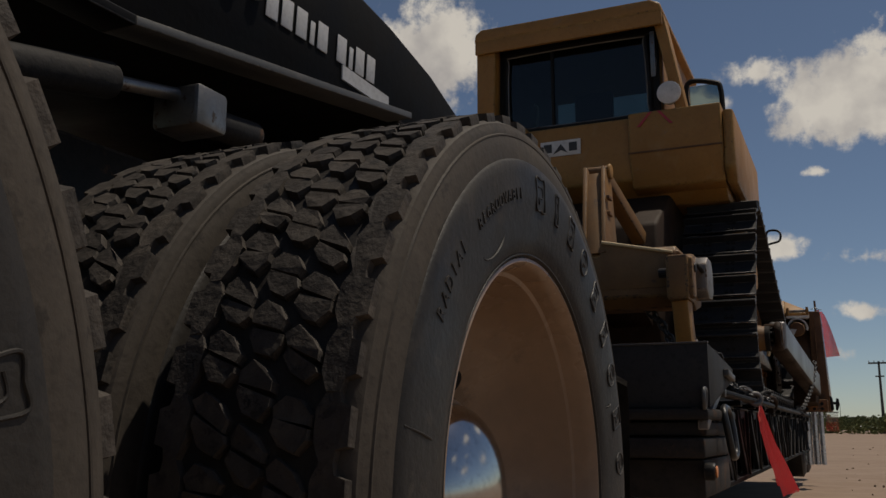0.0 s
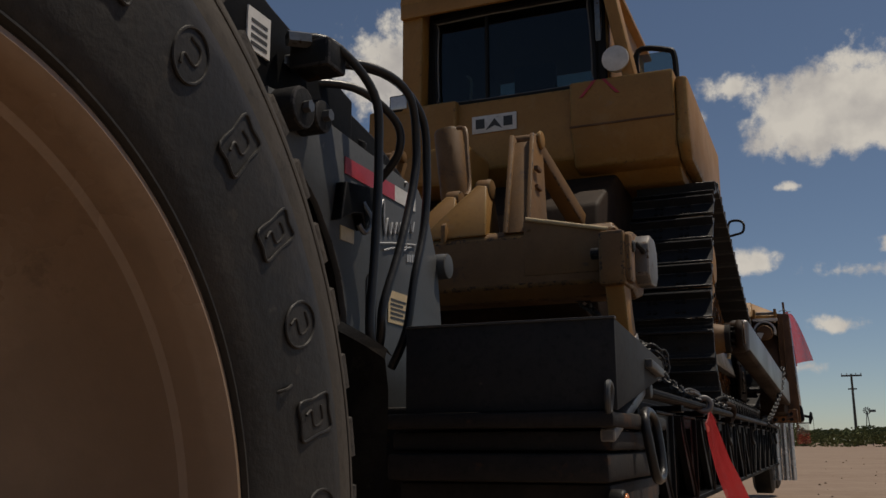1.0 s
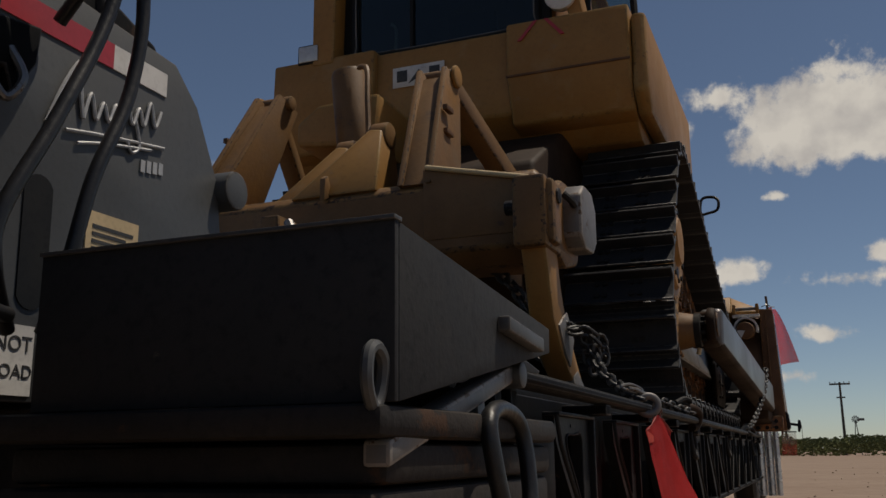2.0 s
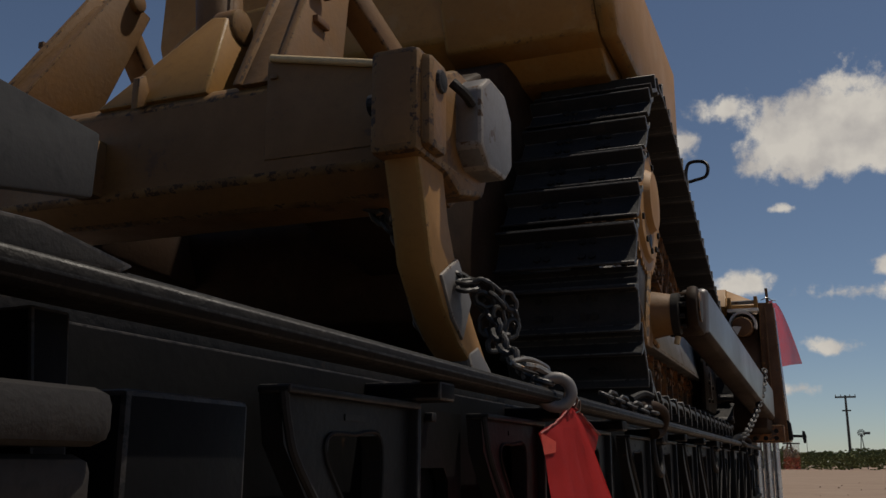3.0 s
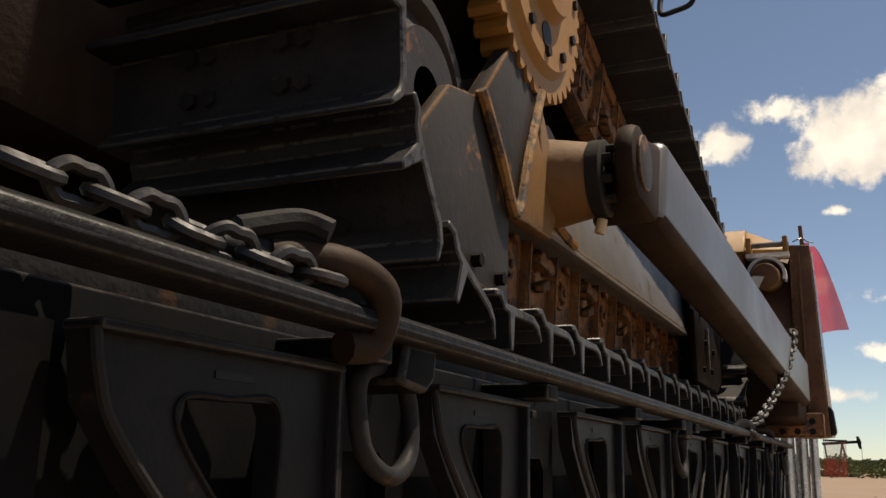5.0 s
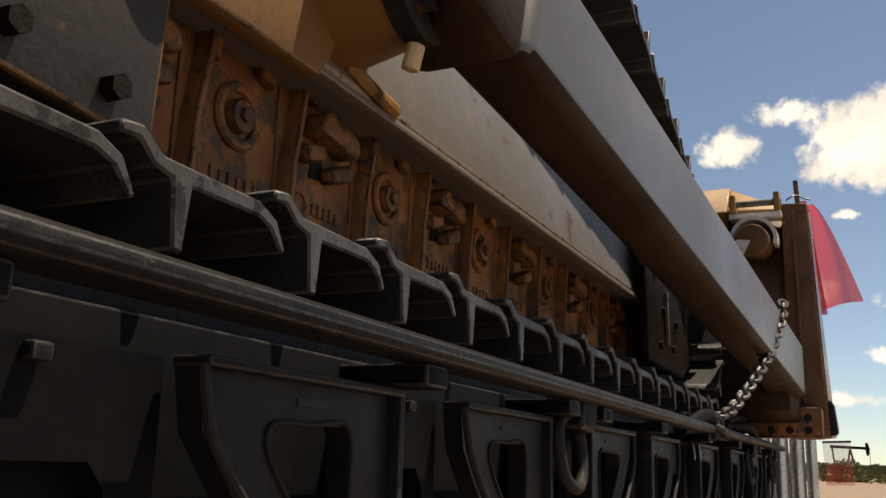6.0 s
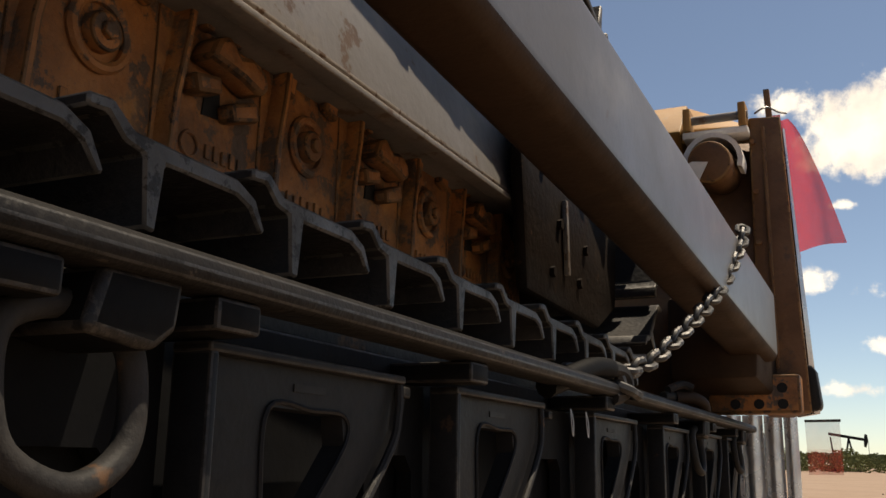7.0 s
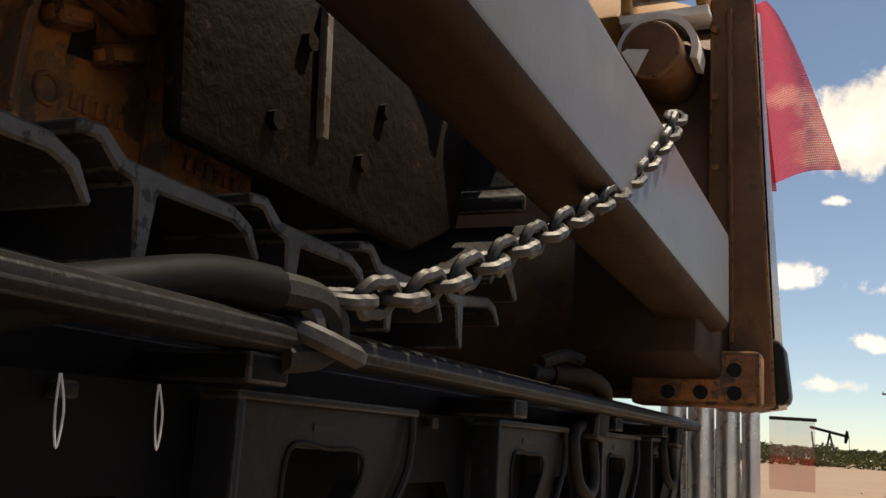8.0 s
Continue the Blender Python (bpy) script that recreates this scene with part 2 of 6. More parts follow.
def cloth(name, colour, thin):
    m = bpy.data.materials.new(name)
    m.use_nodes = True
    n, l = m.node_tree.nodes, m.node_tree.links
    p, out = n["Principled BSDF"], n["Material Output"]
    tc = n.new("ShaderNodeTexCoord")
    big = n.new("ShaderNodeTexNoise")
    big.inputs["Scale"].default_value, big.inputs["Detail"].default_value = 9, 6
    l.new(tc.outputs["UV"], big.inputs["Vector"])
    rp = n.new("ShaderNodeMix")
    rp.data_type = "RGBA"
    rp.inputs["A"].default_value, rp.inputs["B"].default_value = (*colour, 1), (*[v * 0.72 for v in colour], 1)
    l.new(big.outputs["Fac"], rp.inputs["Factor"])
    l.new(rp.outputs["Result"], p.inputs["Base Color"])
    p.inputs["Roughness"].default_value = 0.75
    p.inputs["Specular IOR Level"].default_value = 0.12
    tr = n.new("ShaderNodeBsdfTranslucent")
    l.new(rp.outputs["Result"], tr.inputs["Color"])
    mx = n.new("ShaderNodeMixShader")
    mx.inputs[0].default_value = 0.45
    l.new(p.outputs[0], mx.inputs[1]), l.new(tr.outputs[0], mx.inputs[2])
    # an open weave: threads both ways with small holes
    holes = []
    for ax in (0, 1):
        wv = n.new("ShaderNodeTexWave")
        wv.bands_direction = "XY"[ax]
        wv.inputs["Scale"].default_value = 24 if ax == 0 else 30
        wv.inputs["Distortion"].default_value, wv.inputs["Detail"].default_value, wv.inputs["Detail Scale"].default_value = 0.6, 2, 0.5
        l.new(tc.outputs["UV"], wv.inputs["Vector"])
        holes.append(wv.outputs["Fac"])
    mul = n.new("ShaderNodeMath")
    mul.operation = "MULTIPLY"
    l.new(holes[0], mul.inputs[0]), l.new(holes[1], mul.inputs[1])
    gt = n.new("ShaderNodeMapRange")
    gt.inputs["From Min"].default_value, gt.inputs["From Max"].default_value = 0.45, 0.7
    gt.inputs["To Min"].default_value, gt.inputs["To Max"].default_value = max(0.0, thin - 0.42), thin
    l.new(mul.outputs[0], gt.inputs["Value"])
    bn = n.new("ShaderNodeBump")
    bn.inputs["Strength"].default_value, bn.inputs["Distance"].default_value = 0.4, 0.002
    l.new(mul.outputs[0], bn.inputs["Height"])
    l.new(bn.outputs[0], p.inputs["Normal"])
    tp = n.new("ShaderNodeBsdfTransparent")
    m2 = n.new("ShaderNodeMixShader")
    l.new(gt.outputs[0], m2.inputs[0]), l.new(mx.outputs[0], m2.inputs[1]), l.new(tp.outputs[0], m2.inputs[2])
    l.new(m2.outputs[0], out.inputs["Surface"])
    return m


FLAG_RED = cloth("red mesh cloth", (0.52, 0.032, 0.032), 0.48)
# lit copy of the flag cloth: more orange and brighter
FLAG_LIT_FOLD = cloth("turned red cloth with light in its colour", (0.80, 0.13, 0.10), 0.2)
FLAG_SEAM = mat("frayed pale seam", (0.34, 0.10, 0.085), (0.24, 0.06, 0.055), (0.8, 0.95), 0, 40, 120, 0.2)
FLAG_FAR = cloth("thin red mesh cloth", (0.80, 0.06, 0.07), 0.52)
FLAG_PALE = cloth("sun-bleached mesh cloth", (0.38, 0.20, 0.20), 0.98)
FLAG_THIN = cloth("very thin red mesh cloth", (0.50, 0.06, 0.06), 0.9)


def glass(name, tint, rough=0.02):
    m = bpy.data.materials.new(name)
    m.use_nodes = True
    n, l = m.node_tree.nodes, m.node_tree.links
    g, t, mx = n.new("ShaderNodeBsdfGlossy"), n.new("ShaderNodeBsdfTransparent"), n.new("ShaderNodeMixShader")
    g.inputs["Roughness"].default_value = rough
    t.inputs["Color"].default_value = (*tint, 1)
    fr = n.new("ShaderNodeFresnel")
    fr.inputs["IOR"].default_value = 1.5
    l.new(fr.outputs[0], mx.inputs[0]), l.new(t.outputs[0], mx.inputs[1]), l.new(g.outputs[0], mx.inputs[2])
    l.new(mx.outputs[0], n["Material Output"].inputs["Surface"])
    return m


GLASS = glass("tinted cab glass", (0.50, 0.56, 0.55))


# ---- mesh helpers ----
ORIGIN = {}


def thing(name, at, label, category, group="", kind=""):
    ob = new(name)
    ob.location = at
    ORIGIN[ob] = Vector(at)
    return tagged(ob, label, category, group, kind)


def part(name, bm, material, parent=None, label="", smooth=True, at=None):
    """One mesh object from a bmesh in world coordinates, under a thing or a part. at: its own origin in the world."""
    base = ORIGIN[parent] if parent else Vector((0, 0, 0))
    org = Vector(at) if at is not None else base
    bmesh.ops.translate(bm, vec=-org, verts=bm.verts)
    me = bpy.data.meshes.new(name)
    bmesh.ops.recalc_face_normals(bm, faces=bm.faces)
    bm.to_mesh(me)
    bm.free()
    for f in me.polygons:
        f.use_smooth = smooth
    if smooth:
        me.set_sharp_from_angle(angle=radians(38))
    me.materials.append(material)
    if material in WORN_EDGE:
        me.materials.append(WORN_EDGE[material])
    ob = new(name, me)
    if parent:
        ob.parent = parent
        ob.location = org - base
    ORIGIN[ob] = org
    return tagged(ob, label) if label else ob


def lone(name, bm, material, at, label, category, group="", kind="", smooth=True):
    ob = part(name, bm, material, None, "", smooth, at)
    ob.location = at
    return tagged(ob, label, category, group, kind)


def twin(name, src, parent, m):
    """A piece that shares the mesh of another; m is its pose in the world."""
    ob = new(name, src.data)
    ob.parent = parent
    ob.matrix_local = Matrix.Translation(-ORIGIN[parent]) @ m
    return ob


def bevelled(bm, w, seg=2):
    if w:
        bmesh.ops.bevel(bm, geom=[e for e in bm.edges if e.calc_face_angle(0) > 0.5], offset=w, segments=seg, affect="EDGES", clamp_overlap=True, material=1, profile=0.5)
    return bm


def box(x0, x1, y0, y1, z0, z1, w=0.006, seg=2):
    bm = bmesh.new()
    bmesh.ops.create_cube(bm, size=1, matrix=Matrix.Translation(((x0 + x1) / 2, (y0 + y1) / 2, (z0 + z1) / 2)) @ Matrix.Diagonal((x1 - x0, y1 - y0, z1 - z0, 1)))
    return bevelled(bm, w, seg)


def prism(axis, poly, a0, a1, w=0.006, seg=2):
    """A polygon drawn in the two other axes, in their order, drawn out from a0 to a1."""
    bm = bmesh.new()

    def p(u, v, a):
        return {"x": (a, u, v), "y": (u, a, v), "z": (u, v, a)}[axis]
    lo, hi = [bm.verts.new(p(u, v, a0)) for u, v in poly], [bm.verts.new(p(u, v, a1)) for u, v in poly]
    bm.faces.new(lo), bm.faces.new(hi[::-1])
    for i in range(len(poly)):
        j = (i + 1) % len(poly)
        bm.faces.new((lo[i], hi[i], hi[j], lo[j]))
    bmesh.ops.recalc_face_normals(bm, faces=bm.faces)
    return bevelled(bm, w, seg)


def hull8(near, far, w=0.006):
    """A bar from one quad to another."""
    bm = bmesh.new()
    a, b = [bm.verts.new(v) for v in near], [bm.verts.new(v) for v in far]
    bm.faces.new(a), bm.faces.new(b[::-1])
    for i in range(4):
        j = (i + 1) % 4
        bm.faces.new((a[i], b[i], b[j], a[j]))
    bmesh.ops.recalc_face_normals(bm, faces=bm.faces)
    return bevelled(bm, w)


def join(*bms):
    out = bmesh.new()
    for b in bms:
        me = bpy.data.meshes.new("tmp")
        b.to_mesh(me)
        b.free()
        out.from_mesh(me)
        bpy.data.meshes.remove(me)
    return out


def rod(p0, p1, r, r1=None, seg=20, w=0.0):
    p0, p1 = Vector(p0), Vector(p1)
    bm = bmesh.new()
    bmesh.ops.create_cone(bm, cap_ends=True, segments=seg, radius1=r, radius2=r if r1 is None else r1, depth=(p1 - p0).length)
    bmesh.ops.transform(bm, matrix=Matrix.Translation((p0 + p1) / 2) @ (p1 - p0).to_track_quat("Z", "Y").to_matrix().to_4x4(), verts=bm.verts)
    return bevelled(bm, w)


def tube(points, r, seg=12, closed=False):
    """A round bar along a smooth line through points."""
    pts = [Vector(p) for p in points]
    if len(pts) > 2:
        fine = []
        n_ = len(pts)
        for i in range(n_ if closed else n_ - 1):
            g = lambda k: pts[k % n_] if closed else pts[min(max(k, 0), n_ - 1)]
            p0, p1, p2, p3 = g(i - 1), g(i), g(i + 1), g(i + 2)
            for k in range(6):
                t = k / 6
                fine.append(0.5 * (2 * p1 + (p2 - p0) * t + (2 * p0 - 5 * p1 + 4 * p2 - p3) * t * t + (3 * p1 - p0 - 3 * p2 + p3) * t ** 3))
        if not closed:
            fine.append(pts[-1])
        pts = fine
    bm = bmesh.new()
    rings, up = [], Vector((0.3, 0.2, 0.93)).normalized()
    n_ = len(pts)
    for i, p in enumerate(pts):
        d = (pts[(i + 1) % n_] - pts[i - 1]) if closed else (pts[min(i + 1, n_ - 1)] - pts[max(i - 1, 0)])
        d.normalize()
        up = (up - d * up.dot(d)).normalized()
        side = d.cross(up)
        rings.append([bm.verts.new(p + r * (math.cos(a) * up + math.sin(a) * side)) for a in (2 * math.pi * k / seg for k in range(seg))])
    for i in range(n_ if closed else n_ - 1):
        a, b = rings[i], rings[(i + 1) % n_]
        if closed and i == n_ - 1:
            off = min(range(seg), key=lambda o: (b[o].co - a[0].co).length)
            b = b[off:] + b[:off]
        for k in range(seg):
            bm.faces.new((a[k], a[(k + 1) % seg], b[(k + 1) % seg], b[k]))
    if not closed:
        bm.faces.new(rings[0][::-1]), bm.faces.new(rings[-1])
    return bm


def lathe(profile, c, seg=72, closed=False):
    """Turns (x, radius) pairs about the x axis through c."""
    bm = bmesh.new()
    rings = []
    for x, r in profile:
        rings.append([bm.verts.new((c[0] + x, c[1] + r * math.cos(2 * math.pi * k / seg), c[2] + r * math.sin(2 * math.pi * k / seg))) for k in range(seg)])
    pairs = list(zip(rings, rings[1:])) + ([(rings[-1], rings[0])] if closed else [])
    for a, b in pairs:
        for k in range(seg):
            bm.faces.new((a[k], a[(k + 1) % seg], b[(k + 1) % seg], b[k]))
    return bm


def solid_faces(verts, faces):
    bm = bmesh.new()
    v = [bm.verts.new(p) for p in verts]
    for f in faces:
        bm.faces.new([v[i] for i in f])
    return bm


def letters(text, size, depth=0.002):
    """Built-in letters as a mesh in the xy plane, centred."""
    cu = bpy.data.curves.new("letters", "FONT")
    cu.body, cu.size, cu.extrude, cu.align_x, cu.align_y, cu.resolution_u = text, size, depth, "CENTER", "CENTER", 3
    ob = bpy.data.objects.new("letters", cu)
    scene.collection.objects.link(ob)
    me = bpy.data.meshes.new_from_object(ob.evaluated_get(bpy.context.evaluated_depsgraph_get()))
    bpy.data.objects.remove(ob)
    bm = bmesh.new()
    bm.from_mesh(me)
    bpy.data.meshes.remove(me)
    return bm


def moved(bm, m):
    bmesh.ops.transform(bm, matrix=m, verts=bm.verts)
    return bm


# letters that stand on a face looking to +x, read along +y
FACE_X = Matrix(((0, 0, 1, 0), (1, 0, 0, 0), (0, 1, 0, 0), (0, 0, 0, 1)))
# letters that stand on a face looking to -y, read along +x
FACE_Y = Matrix(((1, 0, 0, 0), (0, 0, -1, 0), (0, 1, 0, 0), (0, 0, 0, 1)))
XC, GZ = -1.97, -0.093


# ---- ground and distance ----
def ground():
    bm = bmesh.new()
    ys = [-60, -20, -8, -3, 0, 3, 6, 9, 12, 16, 22, 30, 45, 70, 110, 170, 300, 800, 2500]
    xs = [-2500, -600, -200, -80, -40, -20, -10, -6, -3, -1.5, 0, 1.5, 3, 6, 10, 20, 40, 80, 200, 600, 2500]
    grid = [[bm.verts.new((x, y, 0.012 * noise.noise((x * 0.7, y * 0.7, 0)) + GZ if abs(x) < 30 and y < 60 else GZ)) for x in xs] for y in ys]
    for r0, r1 in zip(grid, grid[1:]):
        for i in range(len(xs) - 1):
            bm.faces.new((r0[i], r0[i + 1], r1[i + 1], r1[i]))
    return lone("ground", bm, DIRT, (0, 0, 0), "pale pinkish packed dirt yard", "ground", kind="structure")


ground()


def stones():
    """Loose stones and clods over the near ground."""
    rnd, bm = random.Random(4), bmesh.new()
    for _ in range(420):
        y = 4 + 40 * rnd.random() ** 1.6
        x = rnd.uniform(-0.2, 0.45 * y)
        s = rnd.uniform(0.006, 0.022) * (1 + y / 40)
        m = Matrix.Translation((x, y, GZ + s * 0.2)) @ Euler([rnd.uniform(0, 6) for _ in range(3)]).to_matrix().to_4x4() @ Matrix.Diagonal((s, s * rnd.uniform(0.6, 1), s * 0.6, 1))
        bmesh.ops.create_icosphere(bm, subdivisions=1, radius=1, matrix=m)
    return lone("stones", bm, DIRT, (0, 0, 0), "loose pale stones and clods on dirt", "stones", kind="stuff", smooth=False)


stones()


def scrub():
    """A belt of low bushes and grass: small leaf tufts by the thousand."""
    rnd = random.Random(7)
    verts, faces = [], []
    for _ in range(16000):
        x, y = rnd.uniform(-60, 45), rnd.triangular(128, 165, 131)
        top = 1.5 + 1.5 * max(0, noise.noise((x * 0.10, y * 0.05, 2))) + 1.0 * max(0, noise.noise((x * 0.6, y * 0.2, 5))) + (y - 128) * 0.03
        z = GZ + top * rnd.random() ** 0.6
        for _ in range(3):
            a, s = rnd.uniform(0, 6.28), rnd.uniform(0.10, 0.28)
            d, u = Vector((math.cos(a), math.sin(a), rnd.uniform(-0.3, 0.3))), Vector((rnd.uniform(-0.4, 0.4), rnd.uniform(-0.4, 0.4), 1))
            c = Vector((x + rnd.uniform(-0.4, 0.4), y, z))
            k = len(verts)
            verts += [c - d * s, c + u * s * 0.7, c + d * s, c - u * s * 0.4]
            faces.append((k, k + 1, k + 2, k + 3))
    me = bpy.data.meshes.new("scrub")
    me.from_pydata(verts, [], faces)
    me.materials.append(SCRUB)
    return tagged(new("scrub", me), "belt of low green scrub and grass on the horizon", "bushes", kind="stuff")


scrub()


def clouds():
    """A far sheet of sky on which white fair-weather clouds stand."""
    bm = bmesh.new()
    uv = bm.loops.layers.uv.new("UVMap")
    R, rows = 3500, []
    for j in range(25):
        el = -1 + j * 3.0
        rows.append([(bm.verts.new((R * math.sin(radians(az)) * math.cos(radians(el)), R * math.cos(radians(az)) * math.cos(radians(el)), R * math.sin(radians(el)))), az, el)
                     for az in range(-100, 101, 5)])
    for r0, r1 in zip(rows, rows[1:]):
        for i in range(len(r0) - 1):
            q = (r0[i], r0[i + 1], r1[i + 1], r1[i])
            f = bm.faces.new([v[0] for v in q])
            for lp, v in zip(f.loops, q):
                lp[uv].uv = (v[1] / 10, v[2] / 10)
    m = bpy.data.materials.new("white clouds in blue sky")
    m.use_nodes = True
    n, l = m.node_tree.nodes, m.node_tree.links
    n.remove(n["Principled BSDF"])
    tc = n.new("ShaderNodeTexCoord")

    def math_node(op, a, b=None):
        x = n.new("ShaderNodeMath")
        x.operation = op
        for k, v in enumerate((a, b)):
            if v is None:
                continue
            if isinstance(v, (int, float)):
                x.inputs[k].default_value = v
            else:
                l.new(v, x.inputs[k])
        return x.outputs[0]
    warp = n.new("ShaderNodeTexNoise")
    warp.inputs["Scale"].default_value, warp.inputs["Detail"].default_value, warp.inputs["Roughness"].default_value = 2.4, 9, 0.62
    l.new(tc.outputs["UV"], warp.inputs["Vector"])
    curl = n.new("ShaderNodeTexNoise")
    curl.inputs["Scale"].default_value, curl.inputs["Detail"].default_value, curl.inputs["Roughness"].default_value = 9.0, 7, 0.6
    l.new(tc.outputs["UV"], curl.inputs["Vector"])
    sep = n.new("ShaderNodeSeparateXYZ")
    l.new(tc.outputs["UV"], sep.inputs[0])
    field = None
    # azimuth, elevation, half width, height above and below its middle, density
    for az, el, w, up, down, dens in ((2.6, 18.0, 7.4, 4.4, 2.4, 1.35), (-7.3, 18.8, 2.4, 1.7, 1.2, 0.92), (-4.0, 20.6, 3.6, 0.9, 0.8, 0.62), (-24.8, 22.6, 5.6, 4.0, 3.6, 1.03),
                                      (-3.6, 10.2, 2.2, 1.2, 0.7, 0.82), (4.0, 9.6, 7.0, 0.6, 0.6, 0.36), (0.9, 6.5, 2.0, 0.7, 0.5, 0.62), (-1.6, 4.2, 2.4, 0.7, 0.5, 0.45),
                                      (4.4, 10.8, 1.4, 0.9, 0.6, 0.8), (-1.0, 14.6, 0.9, 0.3, 0.3, 0.5), (9.0, 6.0, 4.0, 1.0, 0.8, 0.6), (-38, 14.0, 6.0, 3.0, 2.0, 0.9),
                                      (22, 24.0, 7.0, 4.0, 2.4, 0.95), (38, 12.0, 6.0, 2.5, 1.6, 0.9), (50, 32.0, 8.0, 4.5, 3.0, 0.9), (-60, 30.0, 9.0, 4.5, 3.0, 0.9),
                                      (70, 14.0, 7.0, 3.0, 2.0, 0.9), (84, 27.0, 7.0, 3.5, 2.0, 0.9), (62, 22.0, 3.0, 1.5, 1.0, 0.85)):
        du = math_node("DIVIDE", math_node("SUBTRACT", sep.outputs[0], az / 10), w / 10)
        dv = math_node("SUBTRACT", sep.outputs[1], el / 10)
        dv = math_node("MAXIMUM", math_node("DIVIDE", dv, up / 10), math_node("DIVIDE", dv, -down / 10))
        d = math_node("SQRT", math_node("ADD", math_node("MULTIPLY", du, du), math_node("MULTIPLY", dv, dv)))
        c = math_node("MULTIPLY", math_node("SUBTRACT", 1.0, d), dens)
        field = c if field is None else math_node("MAXIMUM", field, c)
    f = math_node("ADD", field, math_node("MULTIPLY", math_node("SUBTRACT", warp.outputs["Fac"], 0.5), 1.5))
    f = math_node("ADD", f, math_node("MULTIPLY", math_node("SUBTRACT", curl.outputs["Fac"], 0.5), 1.1))
    al = n.new("ShaderNodeMapRange")
    al.interpolation_type = "SMOOTHSTEP"
    al.inputs["From Min"].default_value, al.inputs["From Max"].default_value, al.inputs["To Max"].default_value = 0.04, 0.50, 0.98
    l.new(f, al.inputs["Value"])
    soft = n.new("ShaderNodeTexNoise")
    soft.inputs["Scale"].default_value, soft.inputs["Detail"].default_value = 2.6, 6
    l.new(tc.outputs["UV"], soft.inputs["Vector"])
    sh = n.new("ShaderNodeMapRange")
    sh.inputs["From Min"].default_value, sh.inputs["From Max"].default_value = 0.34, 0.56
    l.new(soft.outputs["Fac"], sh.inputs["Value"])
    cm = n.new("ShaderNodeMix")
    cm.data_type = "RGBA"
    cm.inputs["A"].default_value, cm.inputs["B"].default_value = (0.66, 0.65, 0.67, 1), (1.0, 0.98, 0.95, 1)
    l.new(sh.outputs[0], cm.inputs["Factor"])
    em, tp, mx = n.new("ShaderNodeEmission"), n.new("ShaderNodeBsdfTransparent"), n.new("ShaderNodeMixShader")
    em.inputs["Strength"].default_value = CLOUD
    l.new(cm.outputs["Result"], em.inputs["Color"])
    l.new(al.outputs[0], mx.inputs[0]), l.new(tp.outputs[0], mx.inputs[1]), l.new(em.outputs[0], mx.inputs[2])
    l.new(mx.outputs[0], n["Material Output"].inputs["Surface"])
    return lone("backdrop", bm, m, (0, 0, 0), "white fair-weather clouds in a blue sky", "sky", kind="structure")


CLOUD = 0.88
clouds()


def utility_pole():
    t = thing("utility_pole", (3.7, 150, GZ), "dark timber utility pole with two crossarms", "pole")
    part("shaft", rod((3.7, 150, GZ), (3.7, 150, 10.3), 0.24, 0.15, 10), WOOD, t)
    part("crossarm", box(2.3, 5.1, 149.8, 149.9, 9.9, 10.15, 0), WOOD, t)
    part("crossarm", box(3.1, 4.3, 149.8, 149.9, 8.0, 8.2, 0), WOOD, t)
    for x in (2.4, 3.1, 4.3, 5.0):
        part("insulator", rod((x, 149.85, 10.15), (x, 149.85, 10.4), 0.07, seg=8), LENS, t)


utility_pole()


def windmill():
    x, y = 5.4, 152
    t = thing("windmill", (x, y, GZ), "small grey steel farm windmill on a lattice tower", "windmill")
    for sx, sy in ((-0.5, -0.5), (0.5, -0.5), (0.5, 0.5), (-0.5, 0.5)):
        part("tower_leg", rod((x + sx, y + sy, GZ), (x, y, 5.0), 0.06, seg=6), STEEL_GREY, t)
    for k in range(10):
        a = math.pi * k / 5
        part("vane", hull8([(x + 0.12 * math.cos(a + s), y - 0.3, 5.0 + 0.12 * math.sin(a + s)) for s in (-0.2, 0.2)] + [(x + 0.12 * math.cos(a + s), y - 0.26, 5.0 + 0.12 * math.sin(a + s)) for s in (0.2, -0.2)],
                           [(x + 0.55 * math.cos(a + s), y - 0.3, 5.0 + 0.55 * math.sin(a + s)) for s in (-0.2, 0.2)] + [(x + 0.55 * math.cos(a + s), y - 0.26, 5.0 + 0.55 * math.sin(a + s)) for s in (0.2, -0.2)], 0), STEEL_GREY, t)
    part("tail", box(x + 0.3, x + 1.2, y, y + 0.04, 4.8, 5.15, 0), STEEL_GREY, t)


windmill()


